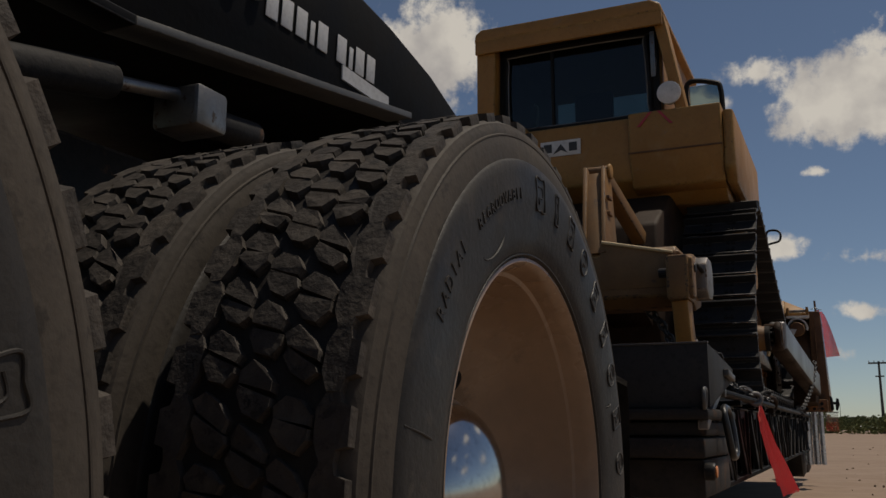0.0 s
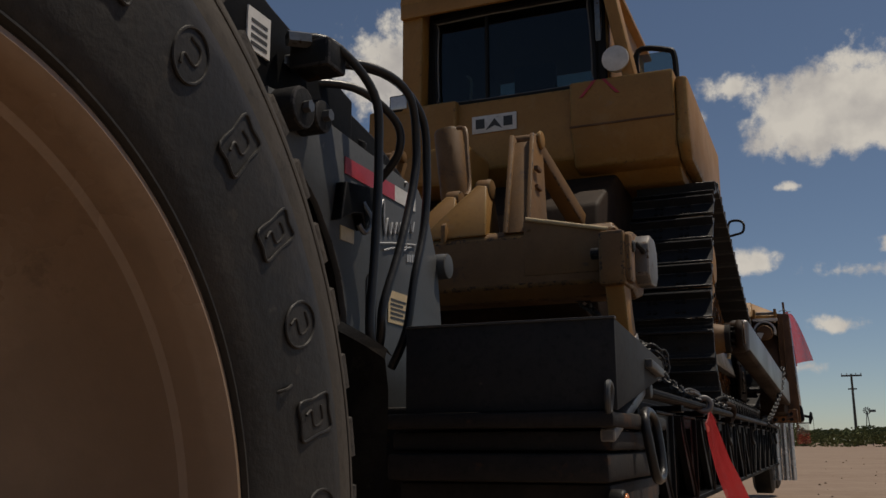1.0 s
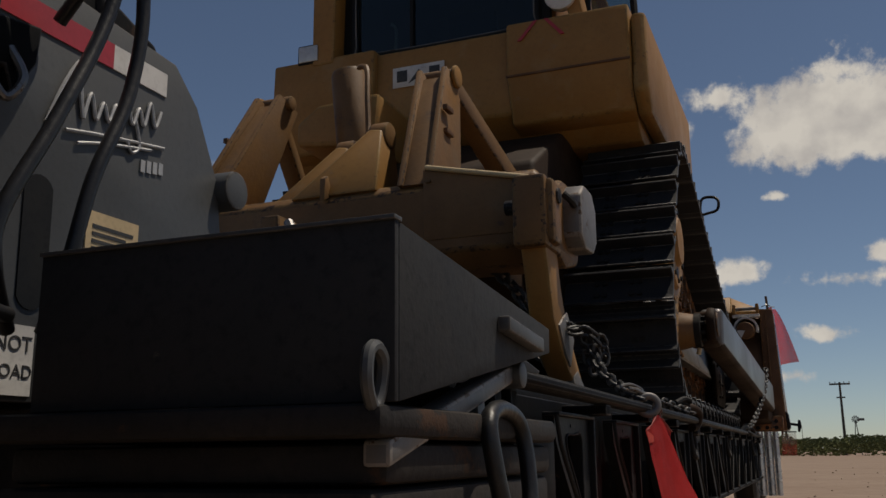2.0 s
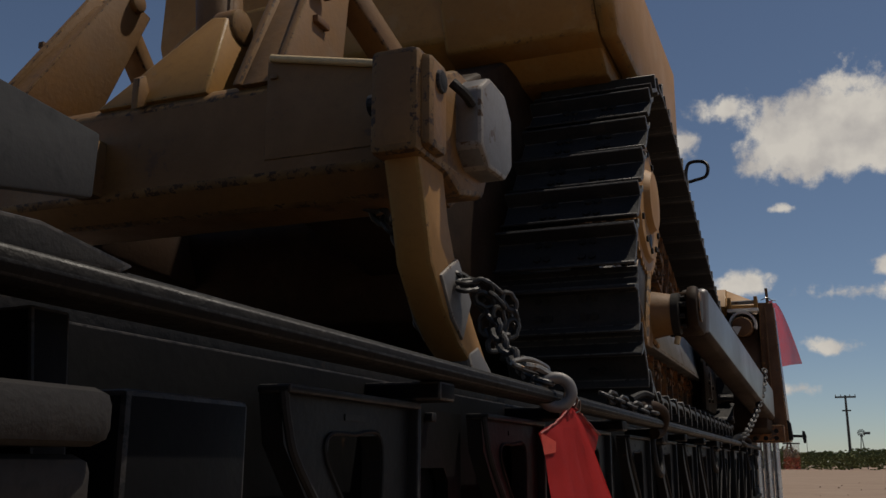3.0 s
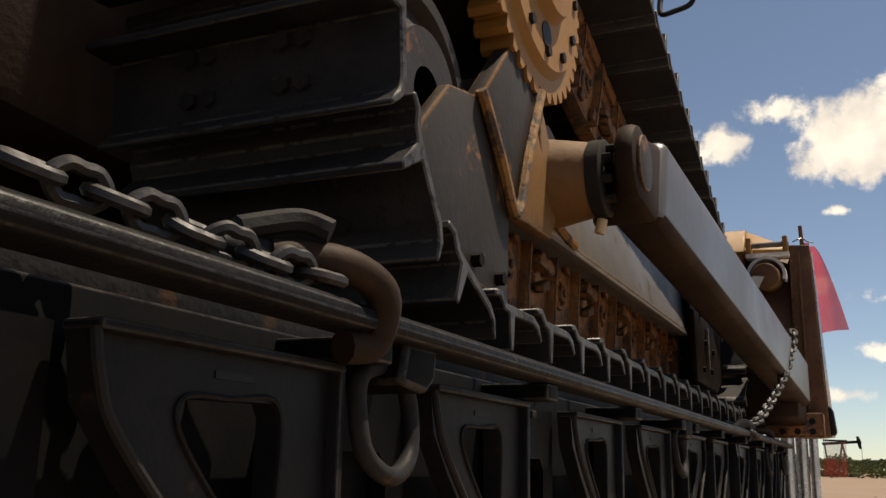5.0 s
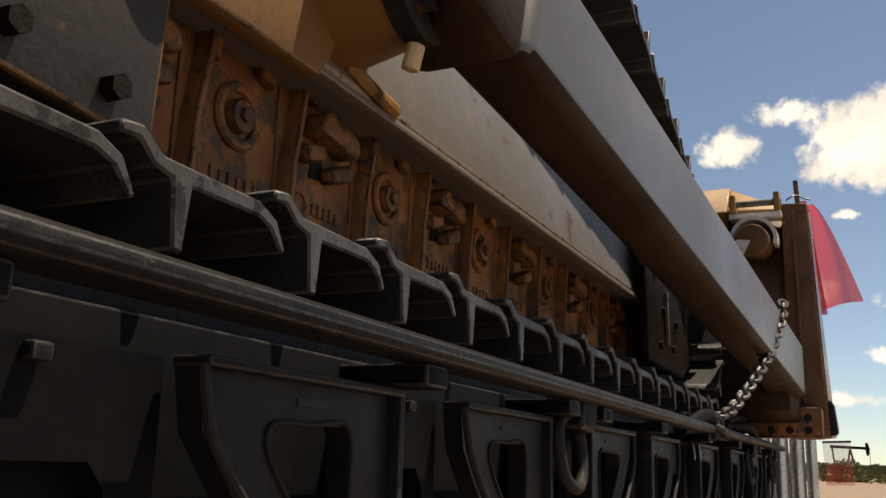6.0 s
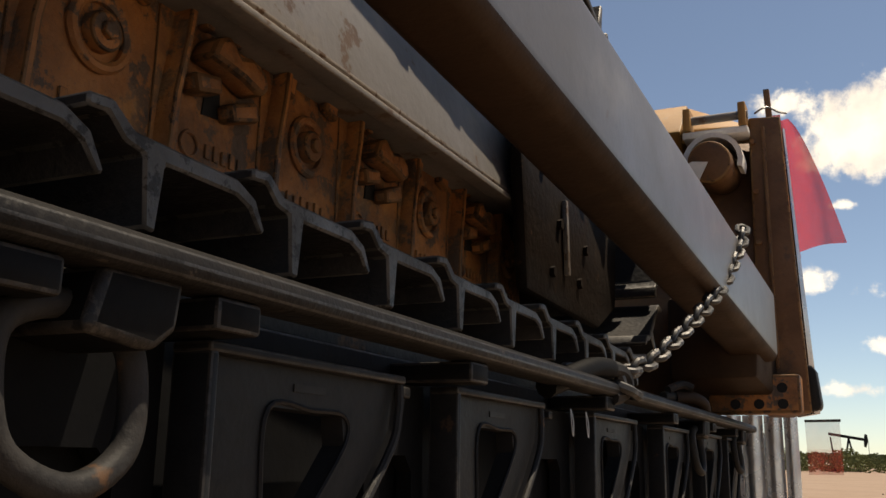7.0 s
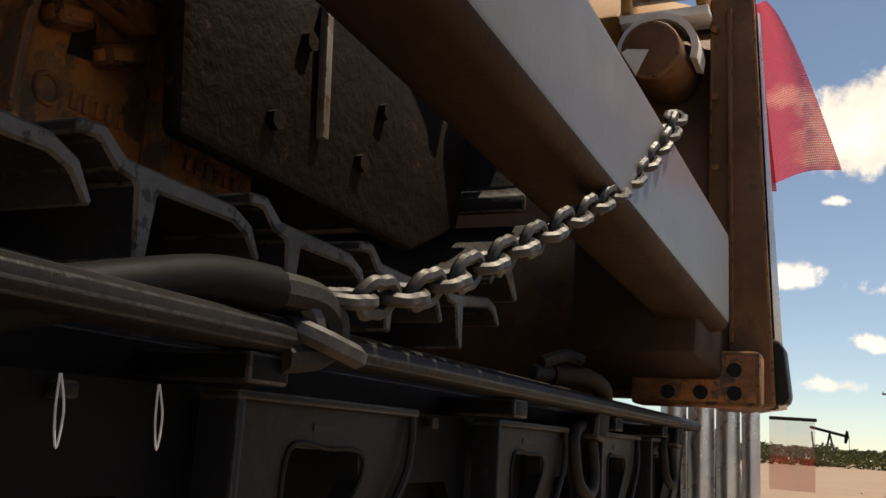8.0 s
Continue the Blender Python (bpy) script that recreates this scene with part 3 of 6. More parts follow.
def pump_jack():
    """Walking beam on a samson post; the beam is a part of its own that rocks."""
    x, y = -4.6, 155
    t = thing("pump_jack", (x, y, GZ), "dark steel oilfield pump jack beyond the scrub", "pump jack")
    for sx, sy in ((-0.9, -0.7), (0.9, -0.7), (0.9, 0.7), (-0.9, 0.7)):
        part("post_leg", rod((x + sx, y + sy, GZ), (x, y, 4.6), 0.13, seg=8), DARK_STEEL, t)
    part("gearbox", box(x - 2.6, x - 1.3, y - 0.6, y + 0.6, GZ, 1.9, 0.1), DARK_STEEL, t)
    part("base", box(x - 4, x + 1.4, y - 0.7, y + 0.7, GZ, 0.35, 0.03), DARK_STEEL, t)
    for s in (-0.5, 0.5):
        part("pitman_arm", rod((x - 2.1, y + s, 1.5), (x - 2.4, y + s, 4.7), 0.09, seg=8), DARK_STEEL, t)
    part("counterweight", prism("y", [(x - 2.9, 1.0), (x - 1.5, 1.4), (x - 1.3, 2.6), (x - 2.6, 2.5)], y - 0.9, y - 0.6, 0.1), DARK_STEEL, t)
    part("polished_rod", rod((x + 2.55, y, GZ), (x + 2.55, y, 4.2), 0.04, seg=6), DARK_STEEL, t)
    beam = part("walking_beam", box(x - 2.7, x + 2.2, y - 0.18, y + 0.18, 4.55, 4.95, 0.03), DARK_STEEL, t, at=(x, y, 4.7))
    part("horse_head", prism("y", [(x + 2.0, 5.55), (x + 2.35, 5.5), (x + 2.6, 4.7), (x + 2.45, 3.7), (x + 2.15, 3.75), (x + 2.0, 4.6)], y - 0.2, y + 0.2, 0.03), DARK_STEEL, beam)
    return beam


PUMP_BEAM = pump_jack()


# ---- tractor wheels ----
WR = 0.590
WHEEL_C = (-0.45, 1.392, 0.497)


def wheel_lettering(c, tyre):
    """Raised words on the sidewall, and plain raised outlines for the maker's name."""
    def spot(r, a, x=0.0145):
        return Matrix.Translation((c[0] + x, c[1] + r * math.cos(a), c[2] + r * math.sin(a))) @ Matrix.Rotation(a - math.pi / 2, 4, "X")

    def around(text, r, a0, step, size):
        return join(*[moved(letters(ch, size, 0.0022), spot(r, a0 - step * i) @ FACE_X) for i, ch in enumerate(text) if ch != " "])
    part("raised_lettering", around("REGROOVABLE", 0.463, radians(127), radians(2.35), 0.024), RUBBER, tyre)
    part("raised_lettering", around("RADIAL", 0.470, radians(150), radians(2.9), 0.028), RUBBER, tyre)
    # large outlined shapes where the maker's name stands
    for i, w in enumerate((0.020, 0.008, 0.015, 0.018, 0.016, 0.014, 0.018, 0.017, 0.018)):
        a = radians(91.5 - 10.9 * i)
        h = 0.026
        round_ = i in (3, 6, 8)
        line = [(0, w * 1.15 * math.cos(b), h * math.sin(b)) for b in (math.pi * k / 6 for k in range(12))] if round_ else [(0, -w, -h), (0, 0, -h), (0, w, -h), (0, w, 0), (0, w, h), (0, 0, h), (0, -w, h), (0, -w, 0)]
        part("raised_outline", moved(tube(line, 0.0016, 6, closed=True), spot(0.470, a, 0.0152)), RUBBER, tyre)
        part("raised_outline", moved(tube([(0, -0.5 * w, 0.012), (0, 0.35 * w, 0.012), (0, 0.45 * w, -0.004), (0, -0.4 * w, -0.006), (0, -0.3 * w, -0.016)], 0.0014, 6), spot(0.470, a, 0.0152)), RUBBER, tyre)
    # a plain oval panel and fine radial mould lines
    part("raised_panel", moved(tube([(0, 0.052 * math.cos(b), 0.020 * math.sin(b)) for b in (math.pi * k / 8 for k in range(16))], 0.0016, 6, closed=True), spot(0.418, radians(121), 0.0095)), RUBBER, tyre)
    for deg, r0, r1 in ((168, 0.40, 0.51), (205, 0.40, 0.51), (20, 0.41, 0.44)):
        a = radians(deg)
        part("mould_line", tube([(c[0] + x, c[1] + r * math.cos(a), c[2] + r * math.sin(a)) for r, x in ((r0, 0.0025), ((r0 + r1) / 2, 0.0152), (r1, 0.0125))], 0.0016, 6), RUBBER, tyre)
    for i in range(14):
        a = radians(-4 - 1.9 * i)
        part("raised_bar", moved(box(-0.004, 0.0022, -0.0045, 0.0045, -0.008, 0.008, 0.001), spot(0.478, a)), RUBBER, tyre)


def tread_blocks(c):
    """Three staggered columns of worn, chipped lugs with a cut across each, between two ribs with round bites out of both edges."""
    rnd = random.Random(11)
    verts, faces = [], []
    ring = 52
    step = 2 * math.pi / ring

    def block(plan, xm, am, r0, r1, top=0.90, rough=0.0015):
        k, n_ = len(verts), len(plan)
        for f, r in ((1.0, r0), (0.985 if top < 0.95 else 1.0, r1 - 0.005), (top, r1)):
            for x, a in plan:
                rr = r + (rnd.uniform(-rough, rough) if r > r0 else 0)
                aa = am + (a - am) * (f if top < 0.95 else 1)
                verts.append((c[0] + xm + (x - xm) * f, c[1] + rr * math.cos(aa), c[2] + rr * math.sin(aa)))
        for lv in (0, n_):
            for i in range(n_):
                j = (i + 1) % n_
                faces.append((k + lv + i, k + lv + j, k + lv + n_ + j, k + lv + n_ + i))
        faces.append(tuple(k + 2 * n_ + i for i in range(n_)))
    for j, (xa, xb) in enumerate(((-0.100, -0.055), (-0.151, -0.106), (-0.202, -0.157))):
        w, xm = xb - xa, (xa + xb) / 2
        for i in range(ring):
            a0 = step * (i + 0.5 * (j % 2)) + rnd.uniform(-0.004, 0.004)
            am, h = a0 + step * 0.45, step * rnd.uniform(0.40, 0.45)
            lean = rnd.uniform(0.10, 0.30) * step
            # eight-cornered lug in two halves with a narrow cut between them
            for sgn in (-1, 1):
                plan = [(xm - 0.50 * w, am + sgn * 0.05 * h - lean * 0.5), (xm - 0.56 * w, am + sgn * 0.45 * h - lean * 0.5), (xm - 0.26 * w, am + sgn * h - lean * 0.3), (xm + 0.24 * w, am + sgn * h * 0.95 + lean * 0.3),
                        (xm + 0.54 * w, am + sgn * 0.42 * h + lean * 0.5), (xm + 0.48 * w, am + sgn * 0.05 * h + lean * 0.5)]
                plan = [(x + rnd.uniform(-0.0025, 0.0025), a + rnd.uniform(-0.005, 0.005)) for x, a in plan]
                block(plan if sgn > 0 else plan[::-1], xm, am + sgn * 0.4 * h, WR - 0.022, WR - rnd.uniform(0, 0.003), 0.92)
    for xin, xout in ((-0.050, -0.008), (-0.207, -0.249)):
        d = xout - xin
        for i in range(ring):
            a0 = step * i
            a1, q = a0 + step, rnd.uniform(0.20, 0.26) * step
            plan = [(xin + 0.22 * d, a0), (xin, a0 + 0.25 * step), (xin, a1 - 0.3 * step), (xin + 0.22 * d, a1), (xin + 0.62 * d, a1), (xin + 0.68 * d, a1 - q * 0.75), (xout, a1 - q), (xout, a0 + q), (xin + 0.68 * d, a0 + q * 0.75), (xin + 0.62 * d, a0)]
            block(plan, (xin + xout) / 2, a0 + 0.5 * step, WR - 0.024, WR - 0.003, 0.97, 0.001)
    return solid_faces(verts, faces)


def wheel(c, lettered=False):
    t = thing("truck_wheel", c, "dusty truck wheel with lugged tyre and tan steel disc", "wheel", "drive wheels of the tractor")
    side = [(-0.060, 0.356), (-0.020, 0.359), (-0.006, 0.366), (0.003, 0.377), (0.009, 0.400), (0.013, 0.436), (0.0155, 0.468), (0.0145, 0.498), (0.0125, 0.513), (0.0085, 0.517)]
    far = [(-0.03, 0.576), (-0.13, 0.578), (-0.23, 0.576), (-0.248, 0.570), (-0.256, 0.555), (-0.264, 0.525), (-0.273, 0.48), (-0.276, 0.44), (-0.270, 0.40), (-0.24, 0.362)]
    shoulder = [(0.0085, 0.517), (0.0080, 0.530), (0.0045, 0.547), (0.0005, 0.556), (0.0008, 0.560), (-0.003, 0.566), (-0.0045, 0.571), (-0.012, 0.576), (-0.03, 0.576)]
    tyre = part("tyre", join(lathe(side, c, 128), lathe(far, c, 96)), RUBBER, t)
    part("shoulder", lathe(shoulder, c, 160), SHOULDER, tyre, "dust-covered tyre shoulder")
    part("tread", tread_blocks(c), TREAD, tyre, smooth=False)
    for r, x in ((0.372, 0.0005), (0.553, 0.0022)):
        part("bead_rib", lathe([(x - 0.003, r - 0.003), (x + 0.0014, r - 0.001), (x + 0.0014, r + 0.001), (x - 0.003, r + 0.003)], c, 128), RUBBER if r < 0.5 else SHOULDER, tyre)
    if lettered:
        wheel_lettering(c, tyre)
    rim = [(-0.030, 0.362), (-0.008, 0.362), (-0.002, 0.359), (-0.001, 0.354), (-0.006, 0.349), (-0.022, 0.345), (-0.042, 0.341), (-0.046, 0.335), (-0.075, 0.329), (-0.105, 0.320), (-0.134, 0.307), (-0.158, 0.291),
           (-0.178, 0.273), (-0.194, 0.255), (-0.208, 0.238), (-0.224, 0.221), (-0.244, 0.204), (-0.257, 0.187), (-0.262, 0.165), (-0.258, 0.150), (-0.180, 0.147), (-0.180, 0.02)]
    part("rim", lathe([(x, r * (1 + 0.02 * min(1, max(0, (r - 0.2) / 0.12)))) for x, r in rim], c, 128), RIM, t)
    for k in range(10):
        a = radians(k * 36 + 17)
        n_ = Vector((0.80, -0.60 * math.cos(a), -0.60 * math.sin(a))).normalized()
        p = Vector((c[0] - 0.209, c[1] + 0.234 * math.cos(a), c[2] + 0.234 * math.sin(a)))
        # black plug paints the dark inside of the hole; the rim is uncut
        part("hand_hole", rod(p - n_ * 0.03, p + n_ * 0.002, 0.024, seg=28), CAB_BLACK, t)
    part("hub", lathe([(-0.258, 0.160), (-0.165, 0.158), (-0.150, 0.152), (-0.146, 0.144)], c, 64), RIM, t)
    part("hub_cap", lathe([(-0.155, 0.144)] + [(-0.148 + 0.080 * math.sin(b), 0.143 * math.cos(b)) for b in (math.pi / 2 * i / 12 for i in range(12))] + [(-0.068, 0.0005)], c, 64), CHROME, t,
         "polished chrome dome hub cap")
    for k in range(10):
        a = radians(36 * k + 1)
        y, z = c[1] + 0.178 * math.cos(a), c[2] + 0.178 * math.sin(a)
        part("wheel_nut", rod((c[0] - 0.264, y, z), (c[0] - 0.235, y, z), 0.012, seg=6), RIM, t)
    return t


W1 = wheel(WHEEL_C, True)
for cx, cy in ((-0.45 - 0.335, 1.392), (-0.45, -0.085), (-0.45 - 0.335, -0.085), (-3.5 + 0.285, 1.37), (-3.5 + 0.285, -0.085)):
    copy_thing(W1, pose(cx, cy, 0.497))


def mud_flap():
    t = thing("mud_flap", (-0.5, 2.0, 0.3), "grey vinyl mud flap on a pipe bracket behind tyre", "mud flap")
    part("bracket", tube([(-1.2, 2.12, 0.86), (-0.80, 2.12, 0.83), (-0.62, 2.10, 0.80)], 0.014), DARK_STEEL, t)
    bm = bmesh.new()
    rows = []
    for j in range(14):
        row = []
        for i in range(13):
            u = i / 12
            top = 0.69 + 0.20 * u - 0.06 * u * u
            z = top - (top - 0.30) * max(0, j - 2) / 11 if j >= 2 else top + (0.012 if j == 1 else 0.004)
            y = 2.03 + 0.14 * u + 0.010 * math.sin(i * 0.9 + j * 0.5) + (0.02 if j == 0 else 0.0) - (0.008 if j == 2 else 0)
            row.append(bm.verts.new((-0.452 - 0.36 * u, y, z)))
        rows.append(row)
    for a, b in zip(rows, rows[1:]):
        for i in range(12):
            bm.faces.new((a[i], a[i + 1], b[i + 1], b[i]))
    bmesh.ops.solidify(bm, geom=bm.faces[:], thickness=0.006)
    part("flap", bm, RUBBER, t)


mud_flap()


def tractor_chassis():
    t = thing("tractor_frame", (-1.97, 0, 0.5), "dark tractor frame and axle under the gooseneck", "truck frame")
    for x in (-1.55, -2.4):
        part("frame_rail", box(x - 0.05, x + 0.05, -4, 2.6, 0.72, 0.98), DARK_STEEL, t)
    for y in (1.37, -0.085):
        part("axle", rod((-3.2, y, 0.497), (-0.6, y, 0.497), 0.09), DARK_STEEL, t)
        part("differential", rod((-2.2, y, 0.497), (-1.75, y, 0.497), 0.24, w=0.04), DARK_STEEL, t)
    part("crossmember", box(-2.4, -1.55, 2.3, 2.5, 0.7, 0.98), DARK_STEEL, t)
    part("fifth_wheel", prism("z", [(-2.5, -0.3), (-1.4, -0.3), (-1.3, 0.6), (-1.6, 0.95), (-2.3, 0.95), (-2.6, 0.6)], 1.0, 1.1, 0.02), DARK_STEEL, t)


tractor_chassis()


# ---- gooseneck of the trailer ----
def gooseneck():
    t = thing("gooseneck", (-1.97, 3.0, 0.7), "black and grey hydraulic gooseneck of a lowboy trailer", "trailer gooseneck")
    W = 0.77
    arc = [(3.33, 0.70), (3.335, 0.85), (3.325, 0.95), (3.29, 1.05), (3.24, 1.13), (3.16, 1.22), (3.05, 1.30), (2.92, 1.345)]
    outline = arc + [(2.90, 1.46), (3.05, 1.475), (3.82, 1.43), (3.90, 1.36), (3.985, 1.21), (4.02, 1.0), (4.02, 0.70)]
    for s, nm in ((1, "side_plate"), (-1, "side_plate")):
        part(nm, prism("x", outline, XC + s * W - 0.02, XC + s * W, 0.003), PLATE, t, "grey painted side plate with round cutout")
    x = XC + W
    # upper arm, black, falling towards the deck
    upper = [(-2.5, 1.22), (0.2, 1.25), (1.24, 1.35), (1.9, 1.45), (2.45, 1.54), (2.75, 1.50), (2.95, 1.40), (3.4, 1.40), (3.4, 1.60), (2.95, 1.70), (2.7, 1.775), (2.4, 1.825), (2.0, 1.86), (-2.5, 1.9)]
    beam = part("upper_beam", prism("x", upper, XC - W + 0.03, x - 0.03, 0.008), BLACK, t, "black upper beam")
    part("flange", hull8([(x - 0.05, -2.5, 1.215), (x + 0.035, -2.5, 1.215), (x + 0.035, -2.5, 1.235), (x - 0.05, -2.5, 1.235)], [(x - 0.05, 1.24, 1.335), (x + 0.035, 1.24, 1.335), (x + 0.035, 1.24, 1.355), (x - 0.05, 1.24, 1.355)], 0.003), BLACK, beam)
    part("flange", hull8([(x - 0.05, 1.24, 1.335), (x + 0.035, 1.24, 1.335), (x + 0.035, 1.24, 1.355), (x - 0.05, 1.24, 1.355)], [(x - 0.05, 2.42, 1.525), (x + 0.035, 2.42, 1.525), (x + 0.035, 2.42, 1.545), (x - 0.05, 2.42, 1.545)], 0.003), PLATE, beam, "scuffed grey flange")
    # maker's name: plain silver bars on the black side
    rnd = random.Random(2)
    d = Vector((0, 1.0, 0.035)).normalized()
    o = Vector((x - 0.028, 1.73, 1.578))
    pos = 0.0
    for i in range(9):
        if i == 5:
            pos += 0.035
        w, h = (0.050, 0.080) if i not in (3, 6) else (0.022, 0.066)
        a = o + d * pos
        part("lettering_bar", hull8([a, a + d * w, a + d * w + Vector((0, 0.006, h)), a + Vector((0, 0.006, h))], [p + Vector((0.003, 0, 0)) for p in (a, a + d * w, a + d * w + Vector((0, 0.006, h)), a + Vector((0, 0.006, h)))], 0.002), SILVER, beam)
        pos += w + 0.016
    part("data_plate", box(x - 0.03, x - 0.025, 2.10, 2.38, 1.548, 1.590, 0), SILVER, beam, "worn silver data plate")
    part("data_plate", box(x - 0.03, x - 0.025, 2.84, 2.94, 1.545, 1.655, 0), WHITE, beam, "white warning plate")
    for j in range(4):
        part("print_bar", box(x - 0.025, x - 0.0235, 2.855, 2.925, 1.558 + 0.02 * j, 1.567 + 0.02 * j, 0), INK, beam)
    for yy, zz in ((1.60, 1.615), (1.69, 1.62)):
        part("marker_lamp", rod((x - 0.03, yy, zz), (x - 0.005, yy, zz), 0.022, w=0.004), LENS, beam)
    # cylinders and pipes over the wheels
    part("hydraulic_cylinder", rod((-1.22, 0.62, 1.10), (-1.22, 1.24, 1.235), 0.035, w=0.004), DARK_STEEL, t, "dark hydraulic cylinder")
    part("cylinder_rod", rod((-1.22, 1.24, 1.235), (-1.22, 1.5, 1.285), 0.014), SHINY, t)
    part("clevis", box(-1.28, -1.16, 1.42, 1.52, 1.20, 1.29, 0.012), SHINY, t, "bright steel clevis")
    part("cylinder_body", rod((-1.24, 1.52, 1.25), (-1.24, 1.72, 1.27), 0.034, w=0.006), DARK_STEEL, t)
    part("lower_plate", prism("x", [(-2.5, 0.95), (2.6, 1.0), (2.6, 1.08), (1.9, 1.2), (-2.5, 1.15)], XC - 0.5, XC + 0.55, 0.01), DARK_STEEL, t)
    part("cross_tube", rod((XC - W, 3.5, 1.2), (x - 0.02, 3.5, 1.2), 0.2), DARK_STEEL, t)
    part("inner_body", box(XC - W + 0.02, x - 0.1, 2.5, 3.95, 0.72, 1.3, 0.01), DARK_STEEL, t)
    # pivot pins
    for yy, zz, r in ((2.96, 1.415, 0.055), (3.06, 1.425, 0.045)):
        pin = part("pivot_pin", rod((x - 0.02, yy, zz), (x + 0.07, yy, zz), r, w=0.008), DARK_STEEL, t)
        part("pin_bolt", rod((x + 0.07, yy, zz), (x + 0.09, yy, zz), 0.016, seg=6), SHINY, pin)
    # reflective tape, red then white
    def strip(y0, y1, z0, z1, mat_, label, nm="tape"):
        part(nm, hull8([(x, y0, z0), (x, y0, z0 + 0.05), (x + 0.003, y0, z0 + 0.05), (x + 0.003, y0, z0)], [(x, y1, z1), (x, y1, z1 + 0.05), (x + 0.003, y1, z1 + 0.05), (x + 0.003, y1, z1)], 0), mat_, t, label)
    strip(3.30, 3.63, 1.345, 1.345, RED, "red reflective tape")
    strip(3.63, 3.79, 1.345, 1.345, WHITE, "white reflective tape")
    # model script: a tall silver stroke, a running wavy line and a double underline
    part("script_stroke", tube([(x + 0.004, 3.475, 1.185), (x + 0.004, 3.51, 1.27), (x + 0.004, 3.545, 1.325), (x + 0.004, 3.55, 1.27), (x + 0.004, 3.56, 1.22)], 0.0045, 6), SILVER, t)
    part("script_wave", tube([(x + 0.004, 3.56 + 0.0165 * i, 1.228 + 0.004 * i + (0.026 if i % 2 else -0.008) * (1.6 if i in (1, 11) else 1)) for i in range(14)], 0.0042, 6), SILVER, t)
    part("script_tail", tube([(x + 0.004, 3.70, 1.265), (x + 0.004, 3.715, 1.215), (x + 0.004, 3.695, 1.195), (x + 0.004, 3.68, 1.215)], 0.0035, 6), SILVER, t)
    for k, dz in ((0, 0.0), (1, -0.016)):
        part("script_line", tube([(x + 0.004, 3.52 + 0.03 * k, 1.185 + dz), (x + 0.004, 3.62, 1.205 + dz), (x + 0.004, 3.79 - 0.04 * k, 1.232 + dz)], 0.0032, 6), SILVER, t, "silver underline")
    for i in range(4):
        part("script_bar", box(x, x + 0.003, 3.725 + 0.018 * i, 3.738 + 0.018 * i, 1.165 + 0.003 * i, 1.190 + 0.003 * i, 0), SILVER, t)
    # stickers
    st = part("sticker", box(x, x + 0.003, 3.59, 3.73, 0.955, 1.055, 0), LABEL, t, "faded yellow warning sticker")
    for j in range(5):
        part("print_bar", box(x + 0.003, x + 0.0042, 3.605, 3.715 - 0.02 * (j % 2), 0.968 + 0.014 * j, 0.975 + 0.014 * j, 0), INK, st)
    part("sticker", box(x, x + 0.003, 3.28, 3.36, 1.15, 1.19, 0), LABEL, t, "faded yellow sticker")
    sign = part("sign", box(x, x + 0.004, 3.335, 3.49, 0.71, 0.825, 0), WHITE, t, "white sign reading do not side load")
    for txt, zz in (("DO NOT", 0.793), ("SIDE LOAD", 0.748)):
        part("sign_lettering", moved(letters(txt, 0.036 if zz > 0.77 else 0.031, 0.0006), Matrix.Translation((x + 0.0048, 3.413, zz)) @ FACE_X), INK, sign)
    # raised black patch for the shade in the slot
    part("slot", prism("x", [(3.475 + 0.033 * math.cos(a), 0.955 + (0.10 if math.sin(a) > 0 else -0.07) + 0.033 * math.sin(a)) for a in (math.pi * i / 8 for i in range(16))], x, x + 0.003, 0), CAB_BLACK, t, "dark oval slot")
    part("bracket", prism("x", [(3.25, 1.305), (3.42, 1.330), (3.415, 1.26), (3.37, 1.19), (3.35, 1.235), (3.30, 1.225), (3.225, 1.19)], x, x + 0.035, 0.004), BLACK, t, "black hose bracket")
    part("bracket_hook", tube([(x + 0.03, 3.36, 1.27), (x + 0.05, 3.375, 1.22), (x + 0.04, 3.355, 1.18), (x + 0.03, 3.335, 1.20)], 0.008, 8), SHINY, t)
    part("rear_cover", prism("x", [(3.05, 1.40), (3.05, 1.60), (3.25, 1.615), (3.60, 1.56), (3.83, 1.485), (3.84, 1.40)], XC - 0.7, x - 0.06, 0.01), BLACK, t, "black cover over the valve bank")
    # hoses
    for pts in ([(-1.2, 2.98, 1.62), (-1.12, 3.07, 1.63), (-1.05, 3.18, 1.52), (-1.05, 3.215, 1.36), (-1.05, 3.20, 1.10), (-1.05, 3.175, 0.88), (-1.05, 3.22, 0.825), (-1.1, 3.34, 0.82)],
                [(-1.25, 3.02, 1.58), (-1.12, 3.25, 1.64), (-1.05, 3.40, 1.60), (-1.05, 3.465, 1.46), (-1.05, 3.44, 1.32), (-1.05, 3.35, 1.12), (-1.06, 3.275, 0.96), (-1.07, 3.28, 0.88), (-1.12, 3.36, 0.80)],
                [(-1.25, 3.05, 1.60), (-1.1, 3.32, 1.64), (-1.04, 3.47, 1.56), (-1.04, 3.52, 1.40), (-1.04, 3.50, 1.22), (-1.04, 3.43, 1.05), (-1.05, 3.40, 0.90), (-1.1, 3.41, 0.80)],
                [(-1.3, 3.1, 1.56), (-1.18, 3.3, 1.60), (-1.1, 3.42, 1.53), (-1.1, 3.45, 1.44), (-1.17, 3.46, 1.36)]):
        h = part("hose", tube(pts, 0.0125, 10), HOSE, t)
